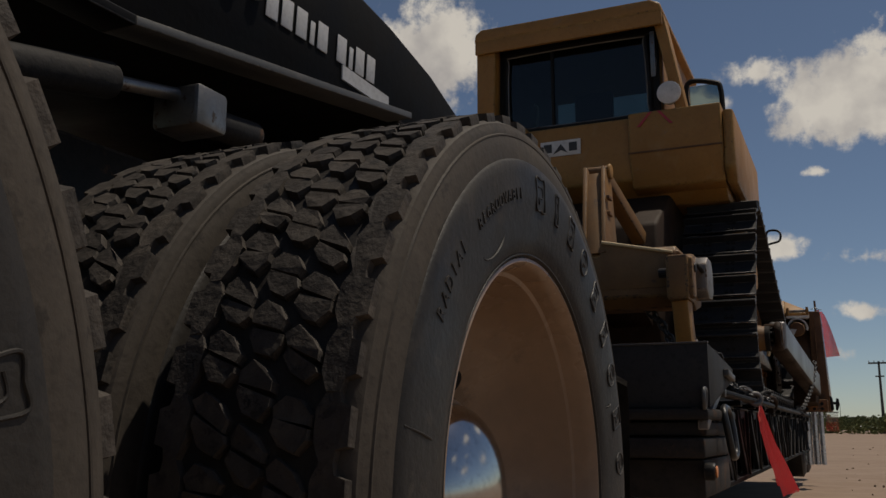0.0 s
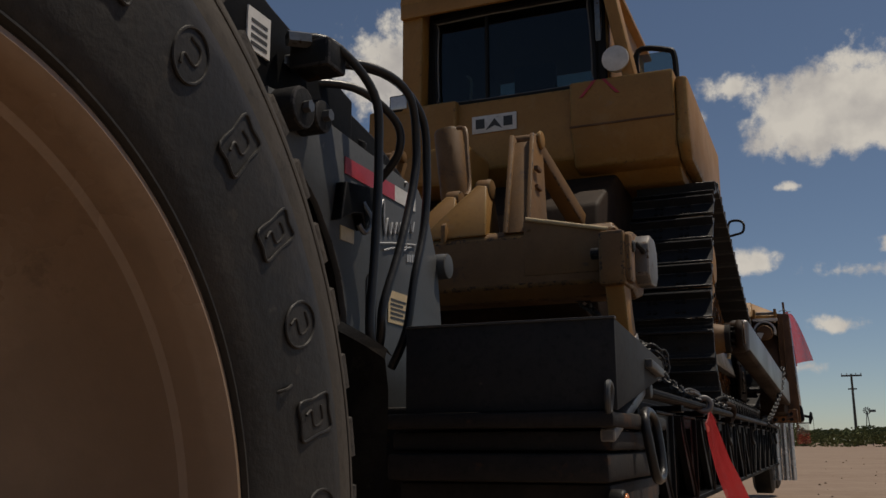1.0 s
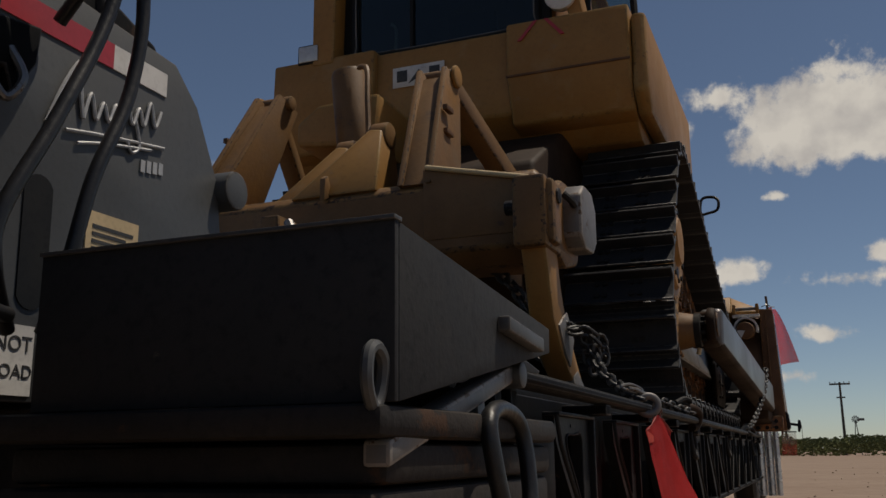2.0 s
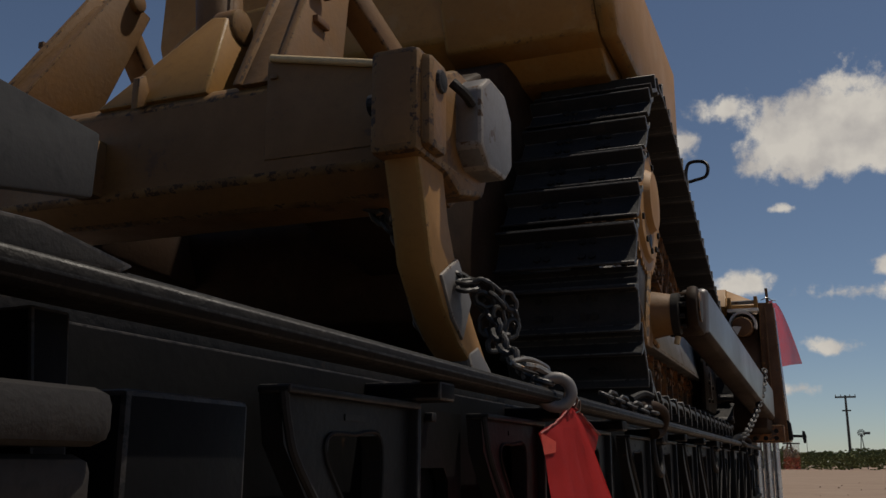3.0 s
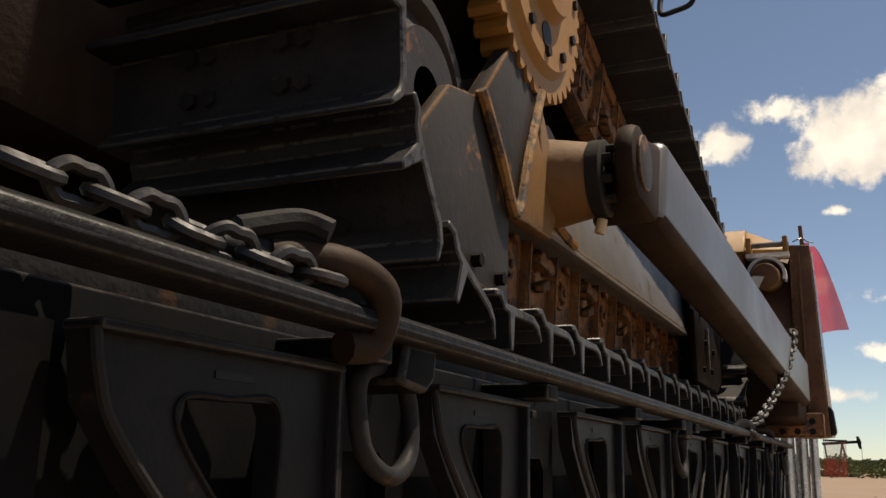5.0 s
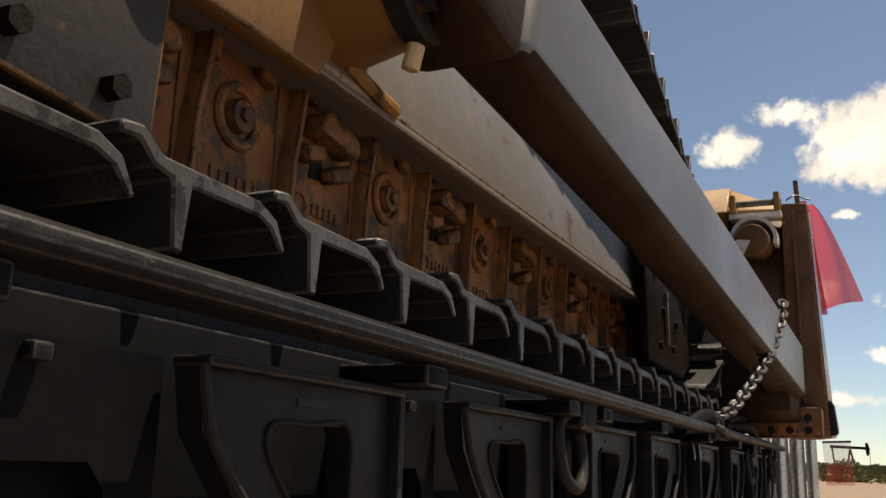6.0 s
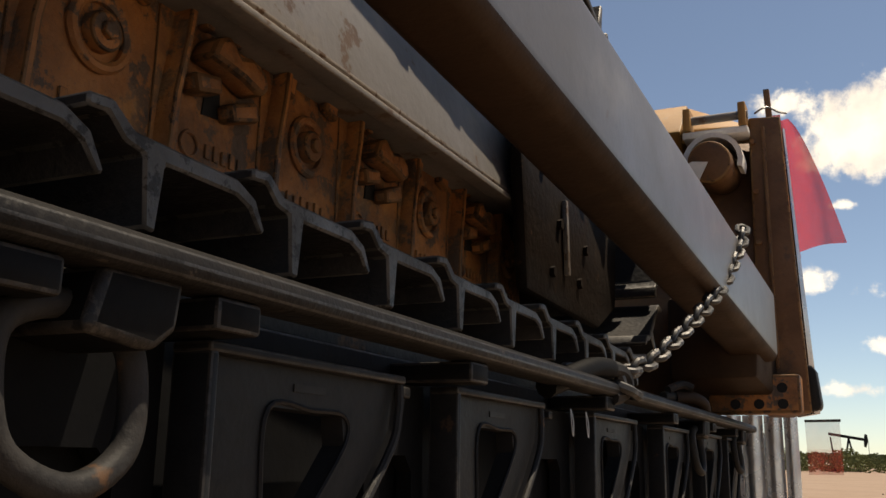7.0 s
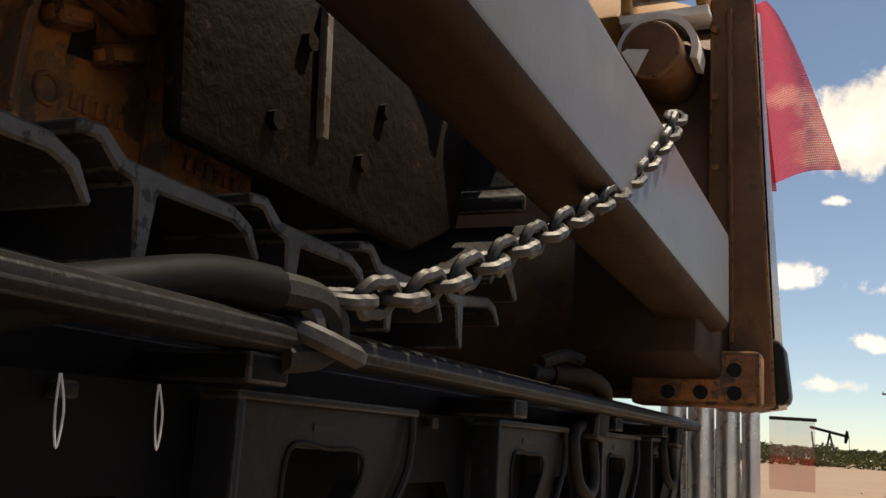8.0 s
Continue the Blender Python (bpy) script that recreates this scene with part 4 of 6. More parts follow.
        part("fitting", rod(pts[0], Vector(pts[0]) + (Vector(pts[1]) - Vector(pts[0])).normalized() * 0.06, 0.022, seg=6), SHINY, h)
    part("valve", box(-1.22, -1.10, 3.02, 3.12, 1.55, 1.63, 0.01), DARK_STEEL, t)
    for i, (yy, zz) in enumerate(((3.52, 1.50), (3.60, 1.46), (3.66, 1.5))):
        part("valve_knob", rod((-1.3, yy, zz - 0.06), (-1.27, yy, zz + 0.02), 0.028, w=0.006), SHINY if i == 1 else DARK_STEEL, t)
    part("guard_bar", rod((-1.2, 3.72, 1.42), (-1.5, 3.55, 1.52), 0.012), SHINY, t)
    part("end_boss", rod((x - 0.06, 4.02, 1.20), (x + 0.03, 4.02, 1.20), 0.045, w=0.006), PLATE, t)


gooseneck()


# ---- trailer deck ----
def trailer():
    t = thing("lowboy_trailer", (-1.97, 4, 0.4), "black lowboy trailer deck with folded outrigger brackets", "trailer")
    part("deck", box(XC - 1.30, XC + 1.30, 4.05, 13.4, 0.74, 0.803, 0.004), DARK_STEEL, t)
    part("side_beam", box(-0.66, -0.63, 4.05, 13.4, 0.36, 0.745, 0.003), BLACK, t)
    part("side_beam", box(-3.31, -3.28, 4.05, 13.4, 0.36, 0.745, 0.003), BLACK, t)
    part("belly", box(-3.2, -0.74, 4.2, 13.4, 0.36, 0.40, 0.003), BLACK, t)
    part("lower_flange", box(-0.67, -0.55, 4.05, 13.4, 0.335, 0.36, 0.003), BLACK, t)
    part("rail", prism("y", [(-0.545, 0.737), (-0.505, 0.737), (-0.497, 0.741), (-0.494, 0.750), (-0.497, 0.760), (-0.506, 0.767), (-0.545, 0.767)], 3.90, 12.3, 0.0015, 1), RAIL, t, "scuffed black side rail with rounded edge")
    part("rail_ramp", hull8([(-0.50, 3.32, 0.595), (-0.462, 3.32, 0.595), (-0.462, 3.32, 0.628), (-0.50, 3.32, 0.628)], [(-0.53, 3.90, 0.735), (-0.485, 3.90, 0.735), (-0.485, 3.90, 0.768), (-0.53, 3.90, 0.768)], 0.006), STEEL_GREY, t, "scuffed grey sloping end bar")
    part("rail_boss", rod((-0.51, 3.90, 0.747), (-0.47, 3.90, 0.747), 0.024, w=0.004), PLATE, t)
    # folded outrigger brackets with a three-cornered opening, each with a lug up to the rail; past the middle they slope the other way
    starts = (4.44, 5.11, 5.78, 6.43, 7.05, 7.70, 8.265, 8.875, 9.40, 10.07, 10.72, 11.335, 11.83)
    def bracket():
        """Web with rounded corners: outer line and opening, drawn through in x."""
        out = [(0.0, 0.700), (0.363, 0.700), (0.363, 0.36), (0.300, 0.36), (0.060, 0.585), (0.012, 0.640)]
        hole = [(0.118, 0.652), (0.252, 0.655), (0.262, 0.640), (0.262, 0.475), (0.248, 0.475), (0.112, 0.620)]
        bm = bmesh.new()
        sides = []
        for xx in (-0.590, -0.562):
            o_, h_ = [bm.verts.new((xx, u, v)) for u, v in out], [bm.verts.new((xx, u, v)) for u, v in hole]
            for i in range(6):
                j = (i + 1) % 6
                k, m_ = (i, j)
                bm.faces.new((o_[i], o_[j], h_[m_], h_[k]))
            sides.append((o_, h_))
        for q in (0, 1):
            for i in range(6):
                j = (i + 1) % 6
                bm.faces.new((sides[0][q][i], sides[0][q][j], sides[1][q][j], sides[1][q][i]))
        bmesh.ops.recalc_face_normals(bm, faces=bm.faces)
        return bm
    def flipped(me):
        me = me.copy()
        for v in me.vertices:
            v.co.y = 0.363 - v.co.y
        me.flip_normals()
        return me
    zero = (0, 0, 0)
    # curved flange is lighter than the web: its lit line is in the colour
    meshes = {"web": part("outrigger", bracket(), BRACKET, t, "dark steel outrigger bracket", at=zero),
              "top_flange": part("top_flange", join(box(-0.590, -0.546, -0.004, 0.367, 0.696, 0.706, 0.003), box(-0.590, -0.546, 0.354, 0.366, 0.36, 0.698, 0.003)), BRACKET, None, at=zero),
              "curved_flange": part("curved_flange", tube([(-0.555, -0.002, 0.698), (-0.552, 0.004, 0.66), (-0.550, 0.030, 0.612), (-0.548, 0.16, 0.488), (-0.546, 0.295, 0.36)], 0.0055, 8), DARK_STEEL, None, at=zero),
              "opening_lip": part("opening_lip", tube([(-0.561, u, v) for u, v in ((0.112, 0.620), (0.115, 0.652), (0.18, 0.655), (0.258, 0.653), (0.263, 0.56), (0.258, 0.478), (0.18, 0.55))], 0.003, 6, closed=True), BRACKET, None, at=zero),
              # slot: a black strip drawn as the dark of an opening
              "slot": part("slot", box(-0.5625, -0.5605, 0.155, 0.215, 0.672, 0.680, 0), CAB_BLACK, None, at=zero)}
    turned = {k: flipped(o.data) for k, o in meshes.items()}
    lug0 = part("lug", box(-0.64, -0.508, 0.345, 0.405, 0.708, 0.736, 0.004), BLACK, t, at=zero)
    for k, y0 in enumerate(starts):
        back = y0 > 8.6
        off = Vector((0, y0, 0))
        o = meshes["web"] if k == 0 else new("outrigger", meshes["web"].data)
        if k:
            o.parent = t
            tagged(o, "dark steel outrigger bracket")
        if back:
            o.data = turned["web"]
        o.location = off - ORIGIN[t]
        for nm in ("top_flange", "curved_flange", "opening_lip", "slot"):
            ch = meshes[nm] if k == 0 else new(nm, meshes[nm].data)
            ch.parent = o
            ch.location = (0, 0, 0)
            if back:
                ch.data = turned[nm]
        lg = lug0 if k == 0 else new("lug", lug0.data)
        lg.parent = t
        lg.location = off - ORIGIN[t] + Vector((0, -0.39 if back else 0, 0))
    # plates between the brackets, each with a dark rounded cutout
    def web_plate(w):
        bm = bmesh.new()
        rim = [(0, 0.36), (w, 0.36), (w, 0.705), (0, 0.705)]
        c0, c1 = 0.25 * w, 0.80 * w
        cut = [(c0, 0.40), (c1, 0.40), (c1, 0.59), (c1 - 0.02, 0.612), (c0 + 0.02, 0.612), (c0, 0.59)]
        fr, bk = [], []
        for lst, xx in ((fr, -0.60), (bk, -0.622)):
            lst.append([bm.verts.new((xx, u, v)) for u, v in rim])
            lst.append([bm.verts.new((xx, u, v)) for u, v in cut])
            r_, c_ = lst
            for q in ((r_[0], r_[1], c_[1], c_[0]), (r_[1], r_[2], c_[3], c_[2], c_[1]), (r_[2], r_[3], c_[4], c_[3]), (r_[3], r_[0], c_[0], c_[5], c_[4])):
                bm.faces.new(q)
        for q, n_ in ((0, 4), (1, 6)):
            for i in range(n_):
                bm.faces.new((fr[q][i], fr[q][(i + 1) % n_], bk[q][(i + 1) % n_], bk[q][i]))
        bmesh.ops.recalc_face_normals(bm, faces=bm.faces)
        return bm
    for y0, y1 in zip(starts, starts[1:]):
        a0, a1 = y0 + 0.365, y1 - 0.002
        if a1 - a0 > 0.08:
            part("web_plate", moved(web_plate(a1 - a0), Matrix.Translation((0, a0, 0))), BLACK, t)
            part("nub", box(-0.60, -0.585, a0 + 0.45 * (a1 - a0), a0 + 0.45 * (a1 - a0) + 0.02, 0.685, 0.70, 0.003), BRACKET, t)
    # hanging tie-down rings
    ring_y = (6.88, 8.71, 11.17, 12.02)
    r0 = None
    for y in ring_y:
        if r0 is None:
            pts = [(-0.545, y - 0.055, 0.695), (-0.54, y - 0.066, 0.65), (-0.535, y - 0.052, 0.605), (-0.53, y, 0.583), (-0.535, y + 0.052, 0.605), (-0.54, y + 0.066, 0.65), (-0.545, y + 0.055, 0.695), (-0.545, y, 0.712)]
            r0 = part("tie_ring", tube(pts, 0.0115, 12, closed=True), DARK_STEEL, t, "worn steel tie-down ring")
            c0 = part("ring_clip", bevelled(prism("x", [(y + 0.0, 0.742), (y + 0.085, 0.742), (y + 0.080, 0.700), (y + 0.055, 0.682), (y - 0.015, 0.690)], -0.60, -0.512, 0), 0.008, 3), BLACK, r0)
        else:
            r = twin("tie_ring", r0, t, Matrix.Translation(ORIGIN[t] + Vector((0, y - ring_y[0], 0))))
            tagged(r, "worn steel tie-down ring")
            c = new("ring_clip", c0.data)
            c.parent = r
    # rear bolster steps under the tray
    for i, (z0, z1, y0, x1) in enumerate(((0.63, 0.67, 3.28, -0.455), (0.575, 0.625, 3.33, -0.47), (0.50, 0.57, 3.30, -0.475), (0.36, 0.495, 3.38, -0.49))):
        part("bolster_step", box(-1.06, x1, y0, 4.06, z0, z1, 0.012), BOLSTER, t)
    part("bolster_plate", box(-3.3, -1.07, 3.6, 4.06, 0.36, 0.70, 0.01), DARK_STEEL, t)
    for yy in (3.72,):
        part("tie_ring", tube([(-0.45, yy - 0.075, 0.66), (-0.44, yy - 0.085, 0.60), (-0.43, yy - 0.06, 0.515), (-0.43, yy, 0.495), (-0.43, yy + 0.06, 0.515), (-0.44, yy + 0.085, 0.60), (-0.45, yy + 0.075, 0.66), (-0.455, yy, 0.68)], 0.014, 10, closed=True), STEEL_DULL, t, "large worn steel tie-down ring")
    part("lifting_eye", tube([(-0.47, 3.29, 0.665), (-0.465, 3.262, 0.69), (-0.465, 3.265, 0.725), (-0.465, 3.285, 0.735), (-0.465, 3.305, 0.72), (-0.468, 3.305, 0.685)], 0.008, 8, closed=True), PLATE, t)
    for yy in (9.845, 9.94):
        part("cable_tie", tube([(-0.526, yy, 0.70), (-0.522, yy + 0.0025, 0.676), (-0.522, yy, 0.652), (-0.524, yy - 0.0025, 0.674), (-0.526, yy - 0.001, 0.70)], 0.0009, 6), SILVER, t)
    lamp = part("marker_lamp", rod((-0.49, 3.36, 0.455), (-0.452, 3.36, 0.455), 0.030, w=0.006), DARK_STEEL, t)
    part("lens", rod((-0.452, 3.36, 0.455), (-0.446, 3.36, 0.455), 0.021, w=0.003), LAMP_ORANGE, lamp, "amber round lens")
    for i in range(3):
        part("stake", prism("x", [(3.90 + 0.1 * i, 0.40), (3.93 + 0.1 * i, 0.40), (3.90 + 0.1 * i, 0.735), (3.86 + 0.1 * i, 0.735)], -0.585, -0.545, 0.003), STEEL_GREY if i == 0 else BLACK, t)
    part("side_box", box(-0.60, -0.535, 4.16, 4.34, 0.42, 0.68, 0.006), BLACK, t)
    part("step_plate", prism("x", [(3.86, 0.752), (4.10, 0.762), (4.12, 0.772), (4.02, 0.786), (3.86, 0.778)], -0.60, -0.50, 0.004), DARK_STEEL, t)
    # far wheels of the trailer, under the deck's end
    for y in (12.85, 14.1):
        for x in (-0.62,):
            c = (x, y, 0.40)
            tyre = part("tyre", lathe([(-0.22, 0.24), (-0.23, 0.34), (-0.2, 0.395), (-0.03, 0.395), (0.0, 0.34), (-0.01, 0.24), (-0.05, 0.23), (-0.06, 0.02)], c, 48), RUBBER, t)


trailer()


def tray():
    t = thing("steel_tray", (-0.8, 3.6, 0.67), "open black and grey welded steel chain tray on deck", "tray")
    part("rear_wall", box(-1.01, -0.452, 3.31, 3.322, 0.672, 0.895, 0.002), TRAY_GREY, t, "dark rear wall")
    part("side_wall", prism("x", [(3.323, 0.672), (3.323, 0.893), (4.016, 0.842), (4.014, 0.795), (3.90, 0.775)], -0.462, -0.452, 0.002), TRAY_GREY, t, "dark grey tapered side wall")
    part("side_wall", prism("x", [(3.323, 0.672), (3.323, 0.893), (4.016, 0.842), (4.014, 0.795), (3.90, 0.775)], -1.01, -1.00, 0.002), TRAY_GREY, t)
    part("floor_plate", hull8([(-1.0, 3.323, 0.672), (-0.462, 3.323, 0.672), (-0.462, 3.323, 0.682), (-1.0, 3.323, 0.682)], [(-1.0, 3.9, 0.775), (-0.462, 3.9, 0.775), (-0.462, 3.9, 0.785), (-1.0, 3.9, 0.785)], 0), DARK_STEEL, t)
    part("handle", hull8([(-0.452, 3.70, 0.80), (-0.43, 3.70, 0.80), (-0.43, 3.70, 0.825), (-0.452, 3.70, 0.825)], [(-0.452, 3.90, 0.785), (-0.43, 3.90, 0.785), (-0.43, 3.90, 0.81), (-0.452, 3.90, 0.81)], 0.004), PLATE, t)
    part("lip", box(-1.01, -0.45, 3.304, 3.327, 0.893, 0.899, 0.001), PLATE, t)
    return t


tray()


# ---- bulldozer ----
def hull_path(circles):
    """The belt round three wheels (y, z, radius), rear, top, front: points and outward normals at even steps."""
    pts = []
    segs = []
    n_ = len(circles)
    for i in range(n_):
        (y0, z0, r0), (y1, z1, r1) = circles[i], circles[(i + 1) % n_]
        d = Vector((y1 - y0, z1 - z0))
        base, off = math.atan2(d.y, d.x), math.asin((r1 - r0) / d.length)
        segs.append(base + math.pi / 2 + off)      # angle of the outward normal, belt going clockwise
    for i in range(n_):
        y, z, r = circles[i]
        a_in, a_out = segs[i - 1], segs[i]
        while a_out > a_in:
            a_out -= 2 * math.pi
        while a_in - a_out > 2 * math.pi:
            a_out += 2 * math.pi
        steps = max(4, int((a_in - a_out) * 40))
        for k in range(steps + 1):
            a = a_in + (a_out - a_in) * k / steps
            pts.append((Vector((y + r * math.cos(a), z + r * math.sin(a))), a))
    return pts


def belt(circles, pitch, offset=0.0):
    pts = hull_path(circles)
    pts.append(pts[0])
    lens = [0.0]
    for a, b in zip(pts, pts[1:]):
        lens.append(lens[-1] + (b[0] - a[0]).length)
    total = lens[-1]
    count = round(total / pitch)
    out = []
    for k in range(count):
        s = (k * total / count + offset) % total
        i = max(j for j in range(len(lens) - 1) if lens[j] <= s)
        f = (s - lens[i]) / max(1e-9, lens[i + 1] - lens[i])
        p = pts[i][0].lerp(pts[i + 1][0], f)
        da = (pts[i + 1][1] - pts[i][1] + math.pi) % (2 * math.pi) - math.pi
        out.append((p, pts[i][1] + da * f))
    return out


TRACK_CIRCLES = [(7.44, 1.311, 0.44), (7.97, 1.87, 0.54), (10.62, 1.241, 0.37)]
PITCH, BELT_START, LINK_U = 0.2255, 0.193, -0.030


def shoe_mesh():
    """One shoe: plate, tall grouser and curled overlap; u along the belt, v outward, drawn across x."""
    prof = [(0.086, -0.020), (0.062, -0.022), (0.040, -0.003), (0.016, 0.002), (0.009, 0.068), (-0.006, 0.070), (-0.013, 0.004), (-0.118, 0.004), (-0.140, 0.012), (-0.160, 0.036), (-0.169, 0.032), (-0.150, 0.000), (-0.120, -0.013), (0.028, -0.016), (0.056, -0.036), (0.086, -0.033)]
    bm = bevelled(prism("x", prof, -0.56, 0.0, 0.0), 0.003, 1)
    for f in bm.faces:          # sawn ends: rubbed steel, lightened to hold the light that falls on them
        f.normal_update()
        if abs(f.normal.x) > 0.9:
            f.material_index = 1
    return bm


def link_mesh(kind):
    """One pitch of the chain seen from outside, behind a raised curved rib: a cheek with a sunk bolt, or one with a cast snout over a window."""
    rib = prism("x", [(0.0, -0.06), (0.006, -0.12), (0.002, -0.20), (-0.012, -0.28), (-0.020, -0.36), (-0.034, -0.36), (-0.026, -0.28), (-0.012, -0.20), (-0.008, -0.12), (-0.016, -0.06)], -0.03, 0.030, 0.004)
    cheek = prism("x", [(-0.214, -0.03), (0.0125, -0.03), (0.0125, -0.36), (-0.214, -0.36)], -0.06, 0.0, 0.002)
    foot = prism("x", [(-0.20, -0.02), (0.01, -0.02), (0.004, -0.085), (-0.05, -0.10), (-0.12, -0.092), (-0.19, -0.075)], -0.02, 0.016, 0.010)
    bms = [rib, cheek, foot]
    if kind == "bolt":
        c = (-0.115, -0.235)
        bms += [tube([(0.004, c[0] + 0.044 * math.cos(b), c[1] + 0.044 * math.sin(b)) for b in (math.pi * i / 8 for i in range(16))], 0.008, 8, closed=True),
                rod((-0.01, *c), (0.018, *c), 0.026, seg=20, w=0.004), rod((0.016, *c), (0.026, *c), 0.013, seg=6, w=0.002),
                prism("x", [(-0.06, -0.345), (-0.02, -0.345), (-0.015, -0.30), (-0.05, -0.29)], 0.0, 0.022, 0.006),
                prism("x", [(-0.19, -0.345), (-0.15, -0.345), (-0.145, -0.31), (-0.185, -0.30)], 0.0, 0.018, 0.006)]
        for i in range(6):
            bms.append(box(0.0, 0.004, -0.178 + 0.020 * i, -0.166 + 0.020 * i, -0.145 - 0.003 * (i % 2), -0.125, 0.001))
    else:
        bms += [prism("x", [(-0.045, -0.265), (-0.060, -0.300), (-0.085, -0.312), (-0.110, -0.292), (-0.135, -0.300), (-0.172, -0.288), (-0.180, -0.262), (-0.160, -0.248), (-0.120, -0.258), (-0.085, -0.262)], 0.0, 0.046, 0.009),
                prism("x", [(-0.030, -0.240), (-0.085, -0.252), (-0.090, -0.226), (-0.040, -0.212)], 0.0, 0.034, 0.007),
                prism("x", [(-0.110, -0.222), (-0.170, -0.246), (-0.180, -0.216), (-0.118, -0.196)], 0.0, 0.032, 0.007),
                prism("x", [(-0.055, -0.350), (-0.085, -0.350), (-0.078, -0.318), (-0.060, -0.318)], 0.0, 0.020, 0.005),
                prism("x", [(-0.120, -0.350), (-0.150, -0.350), (-0.145, -0.318), (-0.125, -0.318)], 0.0, 0.016, 0.005),
                tube([(0.002, -0.062 + 0.017 * math.cos(b), -0.150 + 0.017 * math.sin(b)) for b in (math.pi * i / 6 for i in range(12))], 0.003, 6, closed=True)]
        for i in range(5):
            bms.append(box(0.0, 0.004, -0.178 + 0.018 * i, -0.167 + 0.018 * i, -0.160 - 0.003 * (i % 2), -0.140, 0.001))
    return join(*bms)


def window_mesh():
    # black patch on the cheek paints the window's shade, nothing is cut
    return prism("x", [(-0.088, -0.248), (-0.116, -0.252), (-0.122, -0.205), (-0.082, -0.200)], -0.002, 0.0025, 0)


def build_track(dozer, x_out, mirror):
    """Shoes as pieces on one mesh, links inside them."""
    tr = part("track", join(box(x_out - 0.45, x_out - 0.34, 7.5, 10.5, 1.0, 1.04, 0.004)), DARK_STEEL, dozer)
    shoe = link = snout = hole = bolt = None
    half = Matrix.Translation(-ORIGIN[tr])
    shoes = belt(TRACK_CIRCLES, PITCH, BELT_START)
    count = len(shoes)
    for i, (p, a) in enumerate(shoes):
        # u follows the belt, v points outward
        ca, sa = math.cos(a), math.sin(a)
        m = Matrix(((1, 0, 0, x_out), (0, sa, ca, p.x), (0, -ca, sa, p.y), (0, 0, 0, 1)))
        ml = m @ Matrix.Translation((-0.25, LINK_U, 0))
        if shoe is None:
            shoe = part("track_shoe", shoe_mesh(), TRACK, tr, at=(0, 0, 0))
            bolt = part("shoe_bolt", rod((0, 0, 0), (0, 0, 0.014), 0.016, seg=6), DARK_STEEL, tr, at=(0, 0, 0))
            shoe.matrix_local = half @ m
            bolt.matrix_local = half @ m @ Matrix.Translation((-0.2, -0.05, 0))
        else:
            twin("track_shoe", shoe, tr, m)
            if p.x < 7.9:
                for dx in (-0.17, -0.21, -0.35, -0.39):
                    for du in (-0.03, -0.10):
                        twin("shoe_bolt", bolt, tr, m @ Matrix.Translation((dx, du, 0)))
        # links show on the straight runs; round the idlers the covers hide them
        if max(abs((shoes[(i + k) % count][1] - a + math.pi) % (2 * math.pi) - math.pi) for k in (-1, 1)) > 0.12:
            continue
        if i % 2:
            if snout is None:
                snout = part("track_link", link_mesh("snout"), RUST, tr, at=(0, 0, 0))
                hole = part("link_window", window_mesh(), CAB_BLACK, tr, at=(0, 0, 0))
                snout.matrix_local, hole.matrix_local = half @ ml, half @ ml
            else:
                twin("track_link", snout, tr, ml)
                twin("link_window", hole, tr, ml)
        elif link is None:
            link = part("track_link", link_mesh("bolt"), RUST, tr, at=(0, 0, 0))
            link.matrix_local = half @ ml
        else:
            twin("track_link", link, tr, ml)
    return tr


